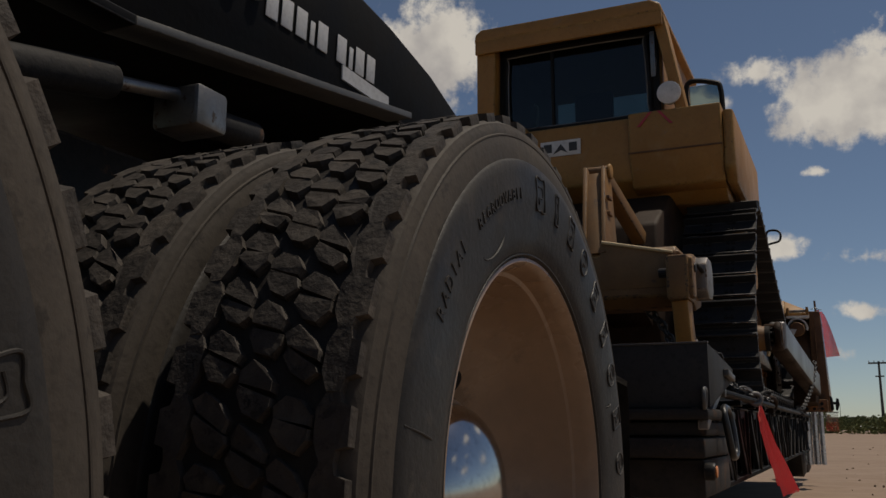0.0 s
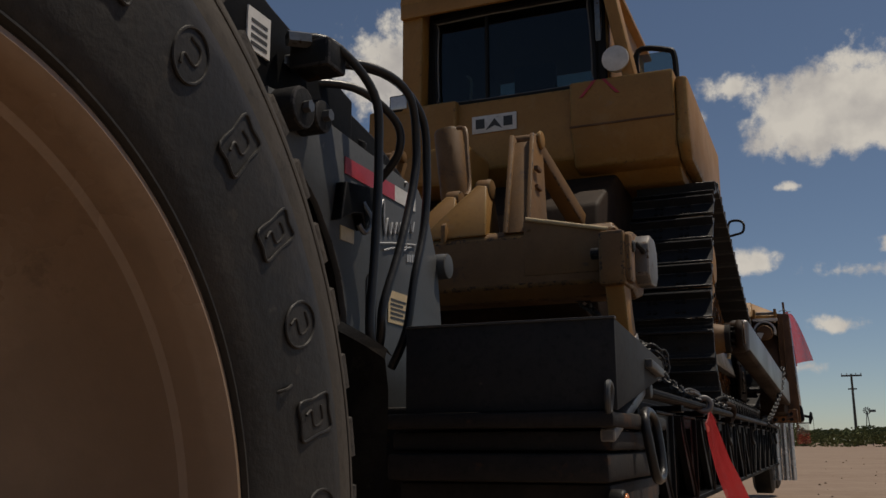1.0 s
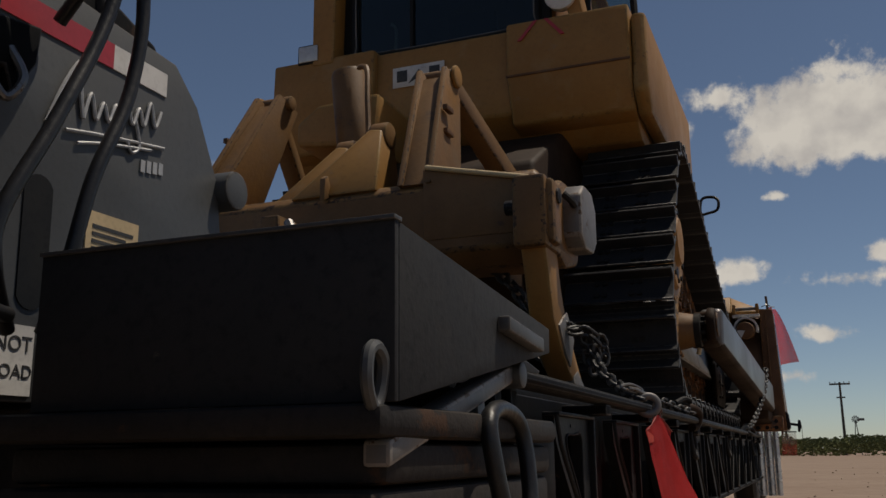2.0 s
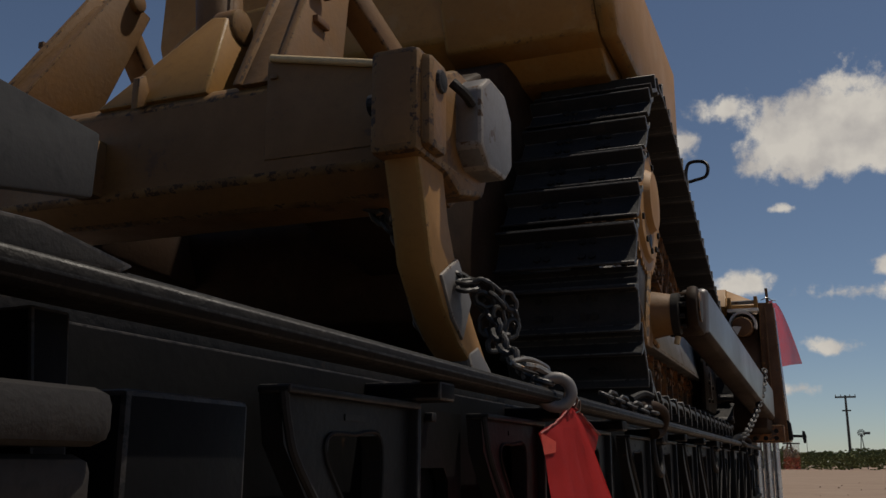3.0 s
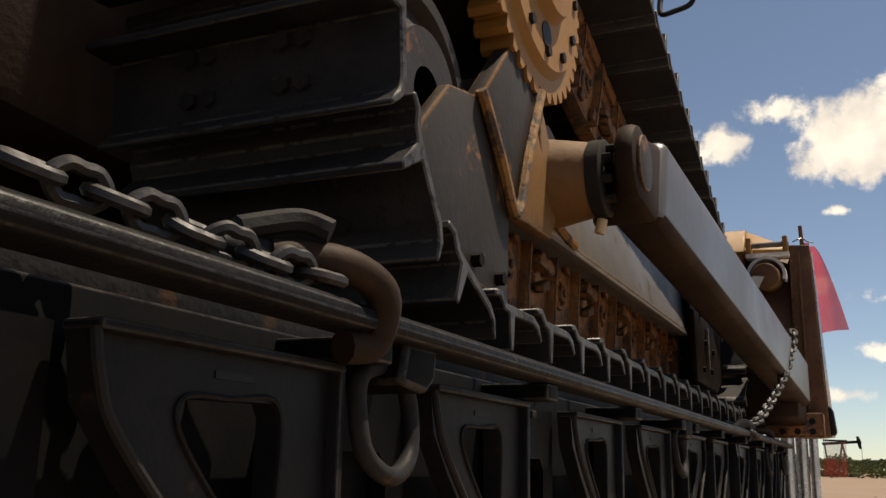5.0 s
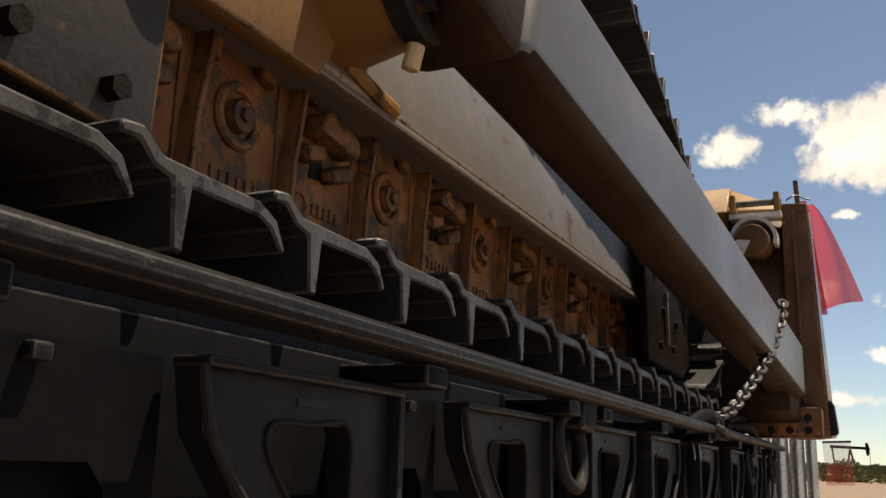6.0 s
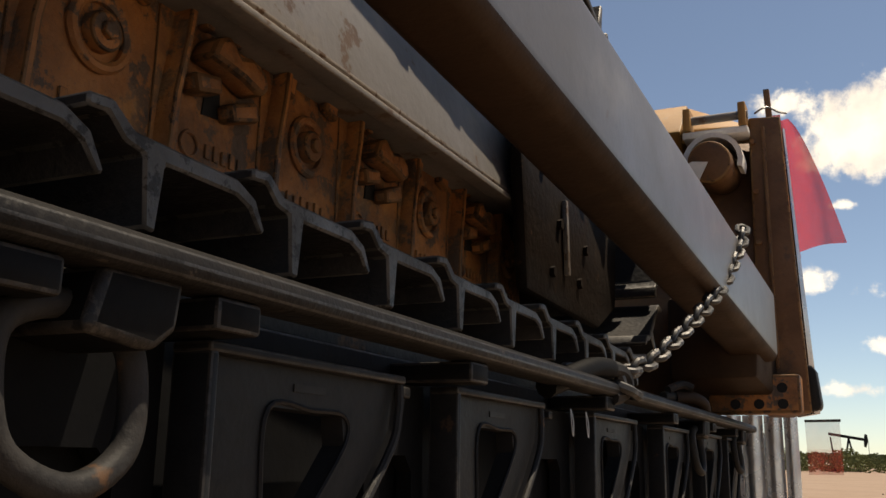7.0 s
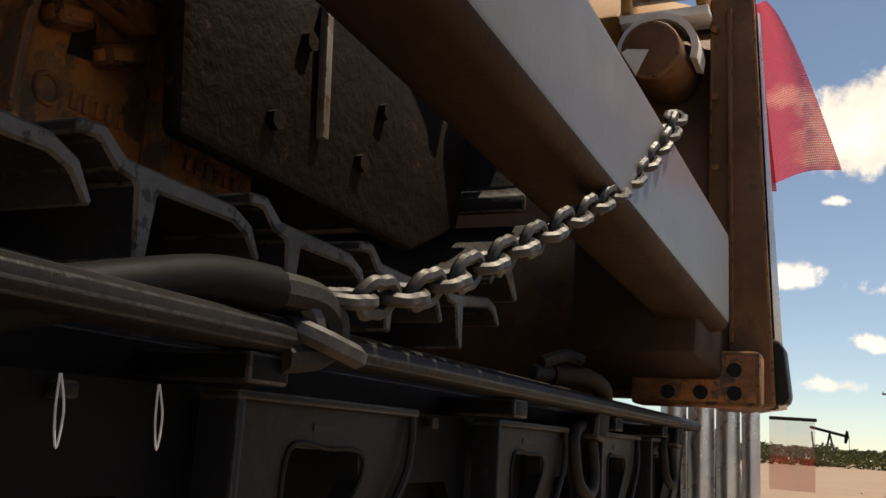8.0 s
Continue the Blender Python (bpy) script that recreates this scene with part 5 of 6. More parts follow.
def dozer():
    t = thing("bulldozer", (XC, 8.7, 0.8), "dusty yellow tracked bulldozer with ripper chained on a trailer", "bulldozer")
    # --- right and left undercarriage
    build_track(t, -0.60, False)
    build_track(t, 2 * XC + 0.60 + 0.56, True)
    for x_out, s in ((-0.60, 1), (2 * XC + 0.60, -1)):
        def X(v):
            return x_out - s * v
        # sprocket with bolted segments
        y, z, _ = TRACK_CIRCLES[1]
        teeth = []
        for k in range(42):
            for dr, da in ((0.335, -0.5), (0.362, -0.2), (0.362, 0.2), (0.335, 0.5)):
                a = 2 * math.pi * (k + da * 0.9) / 42
                teeth.append((y + dr * math.cos(a), z + dr * math.sin(a)))
        sp = part("sprocket", prism("x", teeth, X(0.20), X(0.115), 0.0), YELLOW, t, "worn yellow toothed sprocket")
        part("sprocket_face", lathe([(0.0, 0.30), (0.02 * s, 0.28), (0.02 * s, 0.16), (0.05 * s, 0.14), (0.06 * s, 0.001)], (X(0.115), y, z), 48), YELLOW, sp)
        for k in range(12):
            a = math.pi * k / 6
            part("sprocket_bolt", rod((X(0.10), y + 0.245 * math.cos(a), z + 0.245 * math.sin(a)), (X(0.085), y + 0.245 * math.cos(a), z + 0.245 * math.sin(a)), 0.016, seg=6), DARK_STEEL, sp)
        for k in range(3):
            a = 2 * math.pi * k / 3 + 0.5
            # black discs laid on the face for the shaded depth of its holes
            part("sprocket_hole", rod((X(0.102), y + 0.20 * math.cos(a), z + 0.20 * math.sin(a)), (X(0.092), y + 0.20 * math.cos(a), z + 0.20 * math.sin(a)), 0.035, seg=20), CAB_BLACK, sp)
        for (cy, cz, _) in (TRACK_CIRCLES[0], TRACK_CIRCLES[2]):
            part("idler", lathe([(0.0, 0.06), (0.0, 0.14), (-0.03 * s, 0.15), (-0.05 * s, 0.2), (-0.02 * s, 0.215), (-0.02 * s, 0.245), (-0.14 * s, 0.245), (-0.14 * s, 0.06)], (X(0.17), cy, cz), 48), FRAME_DARK, t)
        for k in range(8):
            part("track_roller", rod((X(0.33), 7.75 + 0.335 * k, 1.12), (X(0.45), 7.75 + 0.335 * k, 1.12), 0.075), DARK_STEEL, t)
        # roller frame with a sloping guard along its foot
        part("roller_frame", prism("y", [(X(0.17), 1.195), (X(0.155), 1.208), (X(0.20), 1.45), (X(0.26), 1.49), (X(0.40), 1.49), (X(0.40), 1.195)], 7.80, 10.30, 0.006), STEEL_GREY, t, "scuffed grey roller frame with worn yellow paint")
        part("guard_lip", hull8([(X(0.148), 7.78, 1.186), (X(0.185), 7.78, 1.186), (X(0.185), 7.78, 1.198), (X(0.148), 7.78, 1.198)], [(X(0.148), 10.31, 1.186), (X(0.185), 10.31, 1.186), (X(0.185), 10.31, 1.198), (X(0.148), 10.31, 1.198)], 0.002), STEEL_GREY, t)
        part("idler_cover", prism("x", [(7.27, 1.08), (7.45, 0.975), (7.79, 0.945), (7.80, 1.155), (7.60, 1.37), (7.46, 1.34), (7.34, 1.22)], X(0.16), X(0.13), 0.006), FRAME_DARK, t, "dark grey idler cover plate")
        part("cover_rib", tube([(X(0.12), 7.60, 1.38), (X(0.115), 7.70, 1.26), (X(0.115), 7.80, 1.155), (X(0.115), 7.88, 1.32), (X(0.115), 7.98, 1.52)], 0.014, 8), RUST_YELLOW, t)
        part("frame_wedge", prism("x", [(7.62, 1.38), (7.80, 1.16), (7.98, 1.52), (7.84, 1.62)], X(0.17), X(0.125), 0.006), FRAME_DARK, t)
        part("frame_gusset", prism("x", [(7.82, 1.165), (8.12, 1.17), (8.20, 1.30), (8.02, 1.56), (7.99, 1.53)], X(0.17), X(0.135), 0.006), YELLOW_WORN, t)
        for k in range(3):
            part("cover_bolt", rod((X(0.13), 7.46 + 0.13 * k, 1.02 - 0.015 * k), (X(0.11), 7.46 + 0.13 * k, 1.02 - 0.015 * k), 0.015, seg=6), OILY_SHADED, t)
        part("front_guard", prism("x", [(10.14, 0.98), (10.72, 0.97), (10.90, 1.05), (10.93, 1.25), (10.80, 1.42), (10.2, 1.47), (10.10, 1.3)], X(0.145), X(0.112), 0.012), OILY_SHADED, t, "oily front idler guard, its shade in the dark colour")
        part("guard_bar", hull8([(X(0.111), 10.40, 1.06), (X(0.098), 10.40, 1.06), (X(0.098), 10.415, 1.06), (X(0.111), 10.415, 1.06)], [(X(0.111), 10.385, 1.25), (X(0.098), 10.385, 1.25), (X(0.098), 10.40, 1.25), (X(0.111), 10.40, 1.25)], 0.002), STEEL_GREY, t)
        for yy, zz in ((10.30, 1.05), (10.36, 1.18), (10.52, 1.06), (10.58, 1.16), (10.24, 1.30)):
            part("guard_bolt", rod((X(0.112), yy, zz), (X(0.10), yy, zz), 0.014, seg=6), OILY_SHADED, t)
        # trunnion with its bolted cap
        tn = part("trunnion", lathe([(0, 0.125), (0.07 * s, 0.112), (0.13 * s, 0.100), (0.13 * s, 0.001)], (X(0.17), 8.20, 1.345), 40), YELLOW_WORN, t)
        part("trunnion_cap", lathe([(0.0, 0.104), (0.035 * s, 0.104), (0.04 * s, 0.097), (0.04 * s, 0.06), (0.03 * s, 0.055), (0.03 * s, 0.001)], (X(0.04), 8.20, 1.345), 40), DARK_STEEL, tn)
        for k in range(8):
            a = math.pi * k / 4 + 0.3
            part("cap_bolt", rod((X(0.0), 8.20 + 0.076 * math.cos(a), 1.345 + 0.076 * math.sin(a)), (X(-0.025), 8.20 + 0.076 * math.cos(a), 1.345 + 0.076 * math.sin(a)), 0.013, seg=6), DARK_STEEL, tn)
        part("cap_key", rod((X(-0.02), 8.16, 1.385), (X(-0.075), 8.185, 1.385), 0.016, seg=10, w=0.003), STEEL_GREY, tn, "bright locking key")
        part("grease_nipple", rod((X(0.02), 8.20, 1.235), (X(0.03), 8.20, 1.195), 0.015, seg=8, w=0.003), LABEL, tn)
        part("cradle_rib", tube([(X(0.135), 7.99, 1.54), (X(0.145), 8.03, 1.42), (X(0.155), 8.10, 1.30), (X(0.152), 8.22, 1.235), (X(0.152), 8.38, 1.212)], 0.014, 8), RUST_YELLOW, t, "peeling yellow weld rib")
        part("cradle_rib", tube([(X(0.15), 8.06, 1.50), (X(0.15), 8.08, 1.40), (X(0.15), 8.14, 1.29), (X(0.15), 8.24, 1.235), (X(0.152), 8.33, 1.215)], 0.010, 8), RUST_YELLOW, t)
        # push arm to the blade
        arm_bm = hull8([(X(0.03), 8.30, 1.245), (X(-0.115), 8.32, 1.25), (X(-0.115), 8.40, 1.51), (X(0.03), 8.38, 1.505)],
                                     [(X(-0.10), 11.78, 0.965), (X(-0.255), 11.80, 0.97), (X(-0.255), 11.80, 1.24), (X(-0.10), 11.78, 1.235)], 0)
        bevelled(arm_bm, 0.034, 5)
        for f in arm_bm.faces:          # downward faces: rust-brown, darkened so the underside's shade is in the colour
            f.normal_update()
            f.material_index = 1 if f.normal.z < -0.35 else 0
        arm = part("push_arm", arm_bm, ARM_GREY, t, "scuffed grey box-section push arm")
        part("arm_root", hull8([(X(-0.04), 8.14, 1.28), (X(-0.09), 8.14, 1.28), (X(-0.09), 8.16, 1.45), (X(-0.04), 8.16, 1.45)], [(X(0.09), 8.32, 1.235), (X(-0.105), 8.33, 1.24), (X(-0.105), 8.40, 1.49), (X(0.09), 8.38, 1.485)], 0.03), BROWN_DARK, arm)
        part("arm_knuckle", rod((X(-0.035), 8.20, 1.375), (X(-0.09), 8.20, 1.375), 0.105, seg=32, w=0.018), BROWN_DARK, arm)
        part("knuckle_plate", rod((X(-0.09), 8.20, 1.375), (X(-0.10), 8.20, 1.375), 0.075, seg=32, w=0.004), FRAME_DARK, arm)
        part("arm_foot", hull8([(X(0.10), 11.6, 0.90), (X(-0.20), 11.6, 0.90), (X(-0.22), 11.6, 1.2), (X(0.10), 11.6, 1.2)], [(X(0.2), 12.1, 0.84), (X(-0.23), 12.1, 0.84), (X(-0.23), 12.1, 1.25), (X(0.2), 12.1, 1.25)], 0.02), BROWN_DARK, arm)
    # --- body
    part("fuel_tank", prism("x", [(7.32, 3.13), (7.30, 2.82), (7.34, 2.60), (7.62, 2.42), (9.2, 2.42), (9.2, 3.13)], XC - 1.14, -0.80, 0.02), YELLOW, t, "yellow rear fuel tank")
    part("tank_wing", prism("x", [(7.27, 3.15), (7.255, 2.80), (7.36, 2.53), (7.5, 2.50), (9.0, 2.50), (9.0, 3.15)], -1.53, -0.79, 0.02), YELLOW, t)
    part("wing_seam", box(-1.53, -0.79, 7.248, 7.256, 2.795, 2.808, 0), BROWN, t)
    part("wing_side", prism("x", [(7.30, 3.10), (7.28, 2.62), (7.40, 2.50), (9.3, 2.48), (9.3, 3.10)], -0.79, -0.70, 0.03), YELLOW, t, "yellow fender side, dust-worn")
    part("tank_wing", prism("x", [(7.27, 3.15), (7.255, 2.80), (7.36, 2.53), (7.5, 2.50), (9.0, 2.50), (9.0, 3.15)], 2 * XC + 0.79, 2 * XC + 1.53, 0.02), YELLOW, t)
    part("hull", prism("x", [(6.75, 1.15), (6.6, 1.5), (6.75, 2.1), (7.4, 2.46), (11.5, 2.5), (11.7, 1.3), (9, 1.0)], XC - 0.74, XC + 0.74, 0.03), BROWN_DARK, t, "dirt-stained rear hull")
    part("hood", prism("x", [(8.9, 2.45), (8.9, 3.1), (11.6, 2.95), (11.7, 2.2)], XC - 0.55, XC + 0.55, 0.04), YELLOW, t)
    for sx in (-1, 1):
        part("final_drive", rod((XC + sx * 0.7, 7.97, 1.87), (XC + sx * 1.15, 7.97, 1.87), 0.26, w=0.02), DARK_STEEL, t)
    # maker's plate: white with plain dark shapes
    pl = part("maker_plate", box(-2.29, -1.94, 7.292, 7.30, 2.865, 3.0, 0.002), WHITE, t, "white plate with dark bars")
    for x0, x1 in ((-2.26, -2.19), (-2.04, -1.97)):
        part("plate_bar", box(x0, x1, 7.289, 7.292, 2.90, 2.975, 0), INK, pl)
    part("plate_mark", prism("y", [(-2.18, 2.885), (-2.11, 2.97), (-2.05, 2.885), (-2.11, 2.915)], 7.289, 7.292, 0), INK, pl)
    # --- cab
    cab = part("cab", box(-2.7, -1.28, 7.4, 9.0, 3.08, 3.12, 0.005), YELLOW, t, "yellow cab on the rear deck")
    for x0, x1 in ((-2.72, -2.625), (-1.355, -1.26)):
        part("side_wall", box(x0, x1, 7.44, 9.0, 3.10, 3.98, 0.02), YELLOW, cab)
    part("window_surround", box(-2.70, -1.28, 7.40, 7.44, 3.10, 3.165, 0.004), CAB_BLACK, cab)
    part("window_surround", box(-2.70, -1.28, 7.40, 7.44, 3.865, 3.98, 0.004), CAB_BLACK, cab)
    part("window_surround", box(-2.70, -2.61, 7.40, 7.44, 3.165, 3.865, 0.004), CAB_BLACK, cab)
    part("window_surround", box(-1.37, -1.28, 7.40, 7.44, 3.165, 3.865, 0.004), CAB_BLACK, cab)
    part("front_wall", box(-2.62, -1.36, 8.96, 9.0, 3.10, 3.5, 0.01), YELLOW, cab)
    part("roof", prism("y", [(-2.87, 3.98), (-2.86, 4.06), (-2.80, 4.10), (-1.30, 4.10), (-1.22, 4.06), (-1.20, 3.98)], 7.22, 9.1, 0.02), YELLOW, cab, "yellow cab roof")
    part("roof_skirt", box(-2.86, -1.21, 7.225, 7.26, 3.87, 3.99, 0.008), YELLOW, cab)
    part("roof_post", hull8([(-2.86, 7.26, 3.10), (-2.70, 7.26, 3.10), (-2.70, 7.44, 3.10), (-2.86, 7.44, 3.10)], [(-2.86, 7.26, 3.98), (-2.68, 7.26, 3.98), (-2.68, 7.44, 3.98), (-2.86, 7.44, 3.98)], 0.015), YELLOW, cab)
    part("roof_post", hull8([(-1.14, 7.32, 3.10), (-1.05, 7.32, 3.10), (-1.05, 7.55, 3.10), (-1.14, 7.55, 3.10)], [(-1.30, 7.28, 3.98), (-1.205, 7.28, 3.98), (-1.205, 7.5, 3.98), (-1.30, 7.5, 3.98)], 0.015), YELLOW, cab)
    frame_pts = [(-2.56, 3.16), (-1.42, 3.16), (-1.36, 3.24), (-1.38, 3.80), (-1.45, 3.87), (-2.55, 3.87), (-2.62, 3.80), (-2.62, 3.23)]
    part("window_frame", tube([(u, 7.395, v) for u, v in frame_pts], 0.022, 8, closed=True), CAB_BLACK, cab)
    part("window_rim", tube([(XC + (u - XC) * 0.965, 7.385, 3.515 + (v - 3.515) * 0.95) for u, v in frame_pts], 0.006, 6, closed=True), STEEL_GREY, cab)
    part("pane", box(-2.20, -1.38, 7.405, 7.411, 3.17, 3.86, 0), GLASS, cab)
    part("pane", box(-2.60, -2.20, 7.415, 7.421, 3.17, 3.86, 0), GLASS, cab)
    part("window_bar", box(-2.212, -2.19, 7.385, 7.415, 3.17, 3.86, 0.002), CAB_BLACK, cab)
    part("ceiling_lining", box(-2.62, -1.36, 7.5, 8.95, 3.93, 3.975, 0), CAB_BLACK, cab)
    part("seat", join(box(-2.15, -1.80, 7.9, 8.0, 3.12, 3.62, 0.03), box(-2.15, -1.80, 8.0, 8.4, 3.12, 3.25, 0.03)), CAB_BLACK, cab)
    part("windscreen", box(-2.62, -1.36, 8.97, 8.98, 3.5, 3.95, 0), GLASS, cab)
    part("side_lining", box(-2.615, -2.61, 7.5, 8.95, 3.12, 3.95, 0), CAB_BLACK, cab)
    part("side_lining", box(-1.372, -1.365, 7.5, 8.95, 3.12, 3.95, 0), CAB_BLACK, cab)
    part("lever", tube([(-2.42, 7.6, 3.15), (-2.41, 7.6, 3.3), (-2.40, 7.58, 3.42), (-2.43, 7.57, 3.46)], 0.012, 8), WHITE, cab, "pale grab handle")
    part("screen", box(-1.72, -1.65, 8.6, 8.62, 3.35, 3.42, 0.004), LENS, cab)
    # side window of the cab and its door mirror frame
    part("mirror_frame", tube([(-1.10, 7.7, 3.20), (-1.10, 7.72, 3.50), (-0.88, 7.72, 3.48), (-0.83, 7.72, 3.42), (-0.82, 7.7, 3.20)], 0.022, 8), CAB_BLACK, t, "black tubular guard frame")
    part("guard_glass", box(-1.09, -0.84, 7.715, 7.72, 3.2, 3.47, 0), GLASS, t)
    part("rear_lamp", rod((-1.19, 7.36, 3.29), (-1.19, 7.28, 3.29), 0.085, 0.10, w=0.01), WHITE, t, "round pale rear work lamp")
    part("side_bracket", prism("x", [(7.3, 3.45), (7.3, 3.85), (7.42, 3.85), (7.36, 3.6)], -1.33, -1.29, 0.004), SHINY, t)
    for s in (-1, 1):
        part("red_stripe", hull8([(-1.31 + s * 0.02, 7.266, 3.14), (-1.31 + s * 0.045, 7.266, 3.14), (-1.31 + s * 0.045, 7.268, 3.14), (-1.31 + s * 0.02, 7.268, 3.14)],
                                 [(-1.31 + s * 0.12, 7.255, 3.02), (-1.31 + s * 0.145, 7.255, 3.02), (-1.31 + s * 0.145, 7.262, 3.02), (-1.31 + s * 0.12, 7.262, 3.02)], 0), RED, t)
    wl_ = part("work_lamp", box(-2.97, -2.80, 7.26, 7.36, 3.12, 3.26, 0.015), CAB_BLACK, t, "black square work lamp")
    part("lens", box(-2.955, -2.815, 7.25, 7.262, 3.135, 3.245, 0.006), LENS, wl_)
    part("grab_loop", tube([(-0.66, 9.30, 2.36), (-0.60, 9.30, 2.36), (-0.54, 9.3, 2.38), (-0.53, 9.32, 2.45), (-0.57, 9.34, 2.49), (-0.65, 9.34, 2.48)], 0.011, 8, closed=True), CAB_BLACK, t)
    # --- ripper
    rp = part("ripper_beam", prism("x", [(5.66, 1.40), (5.66, 1.67), (5.70, 1.71), (5.95, 1.71), (6.0, 1.66), (6.0, 1.38), (5.92, 1.33), (5.74, 1.33)], -2.60, -0.93, 0.015), YELLOW_WORN, t, "worn yellow ripper beam")
    part("beam_socket", box(-0.955, -0.825, 5.42, 5.90, 1.335, 1.605, 0.02), YELLOW_WORN, rp)
    part("socket_cap", prism("x", [(5.67, 1.42), (5.73, 1.372), (5.87, 1.378), (5.93, 1.43), (5.93, 1.57), (5.87, 1.63), (5.74, 1.632), (5.67, 1.58)], -0.835, -0.752, 0.012), STEEL_GREY, rp, "grey eight-sided end cap")
    part("socket_strap", box(-0.845, -0.80, 5.44, 5.56, 1.35, 1.59, 0.02), YELLOW_WORN, rp)
    part("socket_collar", prism("x", [(5.60, 1.34), (5.72, 1.30), (5.90, 1.34), (5.95, 1.43), (5.95, 1.60), (5.88, 1.655), (5.70, 1.65), (5.60, 1.60)], -0.90, -0.826, 0.02), YELLOW_WORN, rp)
    part("pin_keeper", tube([(-0.80, 5.58, 1.56), (-0.775, 5.60, 1.535), (-0.775, 5.65, 1.53), (-0.79, 5.68, 1.545)], 0.014, 8), DARK_STEEL, rp)
    part("beam_upstand", hull8([(-1.40, 5.656, 1.45), (-1.40, 5.69, 1.45), (-1.40, 5.69, 1.75), (-1.40, 5.656, 1.75)], [(-0.94, 5.656, 1.45), (-0.94, 5.69, 1.45), (-0.94, 5.69, 1.655), (-0.94, 5.656, 1.655)], 0.002), YELLOW_WORN, rp)
    part("lifting_lug", tube([(-0.93, 5.6, 1.60), (-0.93, 5.59, 1.63), (-0.915, 5.6, 1.65), (-0.90, 5.61, 1.63), (-0.90, 5.61, 1.60)], 0.016, 8), YELLOW_WORN, rp)
    for yy, zz in ((5.50, 1.53), (5.56, 1.52)):
        part("pin", rod((-0.84 if yy < 5.55 else -1.02, yy, zz), (-0.79 if yy < 5.55 else -0.95, yy, zz), 0.03, seg=12, w=0.005), DARK_STEEL, rp)
    # pale rod added to paint the light along the plate's top edge
    part("weld_bar", rod((-1.385, 5.65, 1.755), (-0.95, 5.65, 1.662), 0.011), LABEL, rp, "top edge with its light painted pale")
    shank = [(5.43, 1.45), (5.635, 1.45), (5.635, 1.34), (5.67, 1.22), (5.71, 1.145), (5.79, 1.05), (5.885, 0.955), (5.98, 0.87), (5.89, 0.845), (5.74, 0.915), (5.635, 0.995), (5.55, 1.09), (5.51, 1.22), (5.46, 1.36)]
    for cx in (-0.89, 2 * XC + 0.89):
        sh = part("shank", prism("x", shank, cx - 0.048, cx + 0.048, 0.012), YELLOW, t, "curved yellow ripper shank with grey tip")
        part("shank_guard", prism("x", [(5.60, 1.07), (5.715, 1.135), (5.815, 1.035), (5.75, 0.925), (5.675, 0.975)], cx - 0.056, cx + 0.056, 0.006), STEEL_GREY, sh)
        part("shank_tip", prism("x", [(5.80, 0.90), (5.88, 0.93), (6.06, 0.83), (6.04, 0.812), (5.86, 0.815)], cx - 0.05, cx + 0.05, 0.01), STEEL_GREY, sh)
    part("centre_socket", box(-2.06, -1.97, 5.48, 5.67, 1.40, 1.58, 0.012), YELLOW_WORN, rp)
    part("socket_chain", tube([(-1.88, 5.41, 1.52), (-1.85, 5.39, 1.47), (-1.86, 5.39, 1.41), (-1.90, 5.40, 1.39)], 0.02, 8), SHINY, rp)
    for sx in (1, -1):
        def Y(v):
            return XC + sx * (v - XC)
        # leaning tower: a box of front plate and two cheeks, open behind
        for dx in (0.0, 0.125):
            part("tower_cheek", hull8([(Y(-1.515 + dx), 5.645, 1.69), (Y(-1.487 + dx), 5.645, 1.69), (Y(-1.487 + dx), 6.01, 1.69), (Y(-1.515 + dx), 6.01, 1.69)],
                                      [(Y(-1.60 + dx), 6.06, 2.38), (Y(-1.572 + dx), 6.06, 2.38), (Y(-1.572 + dx), 6.24, 2.34), (Y(-1.60 + dx), 6.24, 2.34)], 0.006), YELLOW_WORN, t)
        part("tower_front", hull8([(Y(-1.487), 5.655, 1.69), (Y(-1.39), 5.655, 1.69), (Y(-1.39), 5.685, 1.69), (Y(-1.487), 5.685, 1.69)], [(Y(-1.572), 6.065, 2.33), (Y(-1.475), 6.065, 2.33), (Y(-1.475), 6.095, 2.33), (Y(-1.572), 6.095, 2.33)], 0.004), YELLOW_WORN, t)
        for k in range(2):
            part("step_bar", box(Y(-1.395) - 0.012, Y(-1.395) + 0.012, 5.90, 5.98, 1.99 + 0.11 * k, 2.015 + 0.11 * k, 0.003), BROWN, t)
        part("tower_pin", rod((Y(-1.62), 6.15, 2.36), (Y(-1.43), 6.15, 2.36), 0.038, w=0.008), YELLOW_WORN, t)
        part("pin_head", rod((Y(-1.445), 6.15, 2.355), (Y(-1.42), 6.15, 2.355), 0.055, w=0.01), YELLOW, t)
        part("link_strut", hull8([(Y(-1.55), 6.15, 2.30), (Y(-1.45), 6.15, 2.30), (Y(-1.45), 6.15, 2.40), (Y(-1.55), 6.15, 2.40)], [(Y(-1.35), 7.0, 1.75), (Y(-1.25), 7.0, 1.75), (Y(-1.25), 7.0, 1.86), (Y(-1.35), 7.0, 1.86)], 0.01), YELLOW_WORN, t)
        part("drawbar", hull8([(Y(-1.5), 5.85, 1.40), (Y(-1.2), 5.85, 1.40), (Y(-1.2), 5.85, 1.62), (Y(-1.5), 5.85, 1.62)], [(Y(-1.6), 6.9, 1.30), (Y(-1.3), 6.9, 1.30), (Y(-1.3), 6.9, 1.52), (Y(-1.6), 6.9, 1.52)], 0.015), BROWN_DARK, t)
    # lift cylinder and inner lugs
    part("lift_cylinder", rod((-2.03, 6.30, 2.02), (-2.10, 6.33, 2.56), 0.092, w=0.025, seg=28), YELLOW_WORN, t)
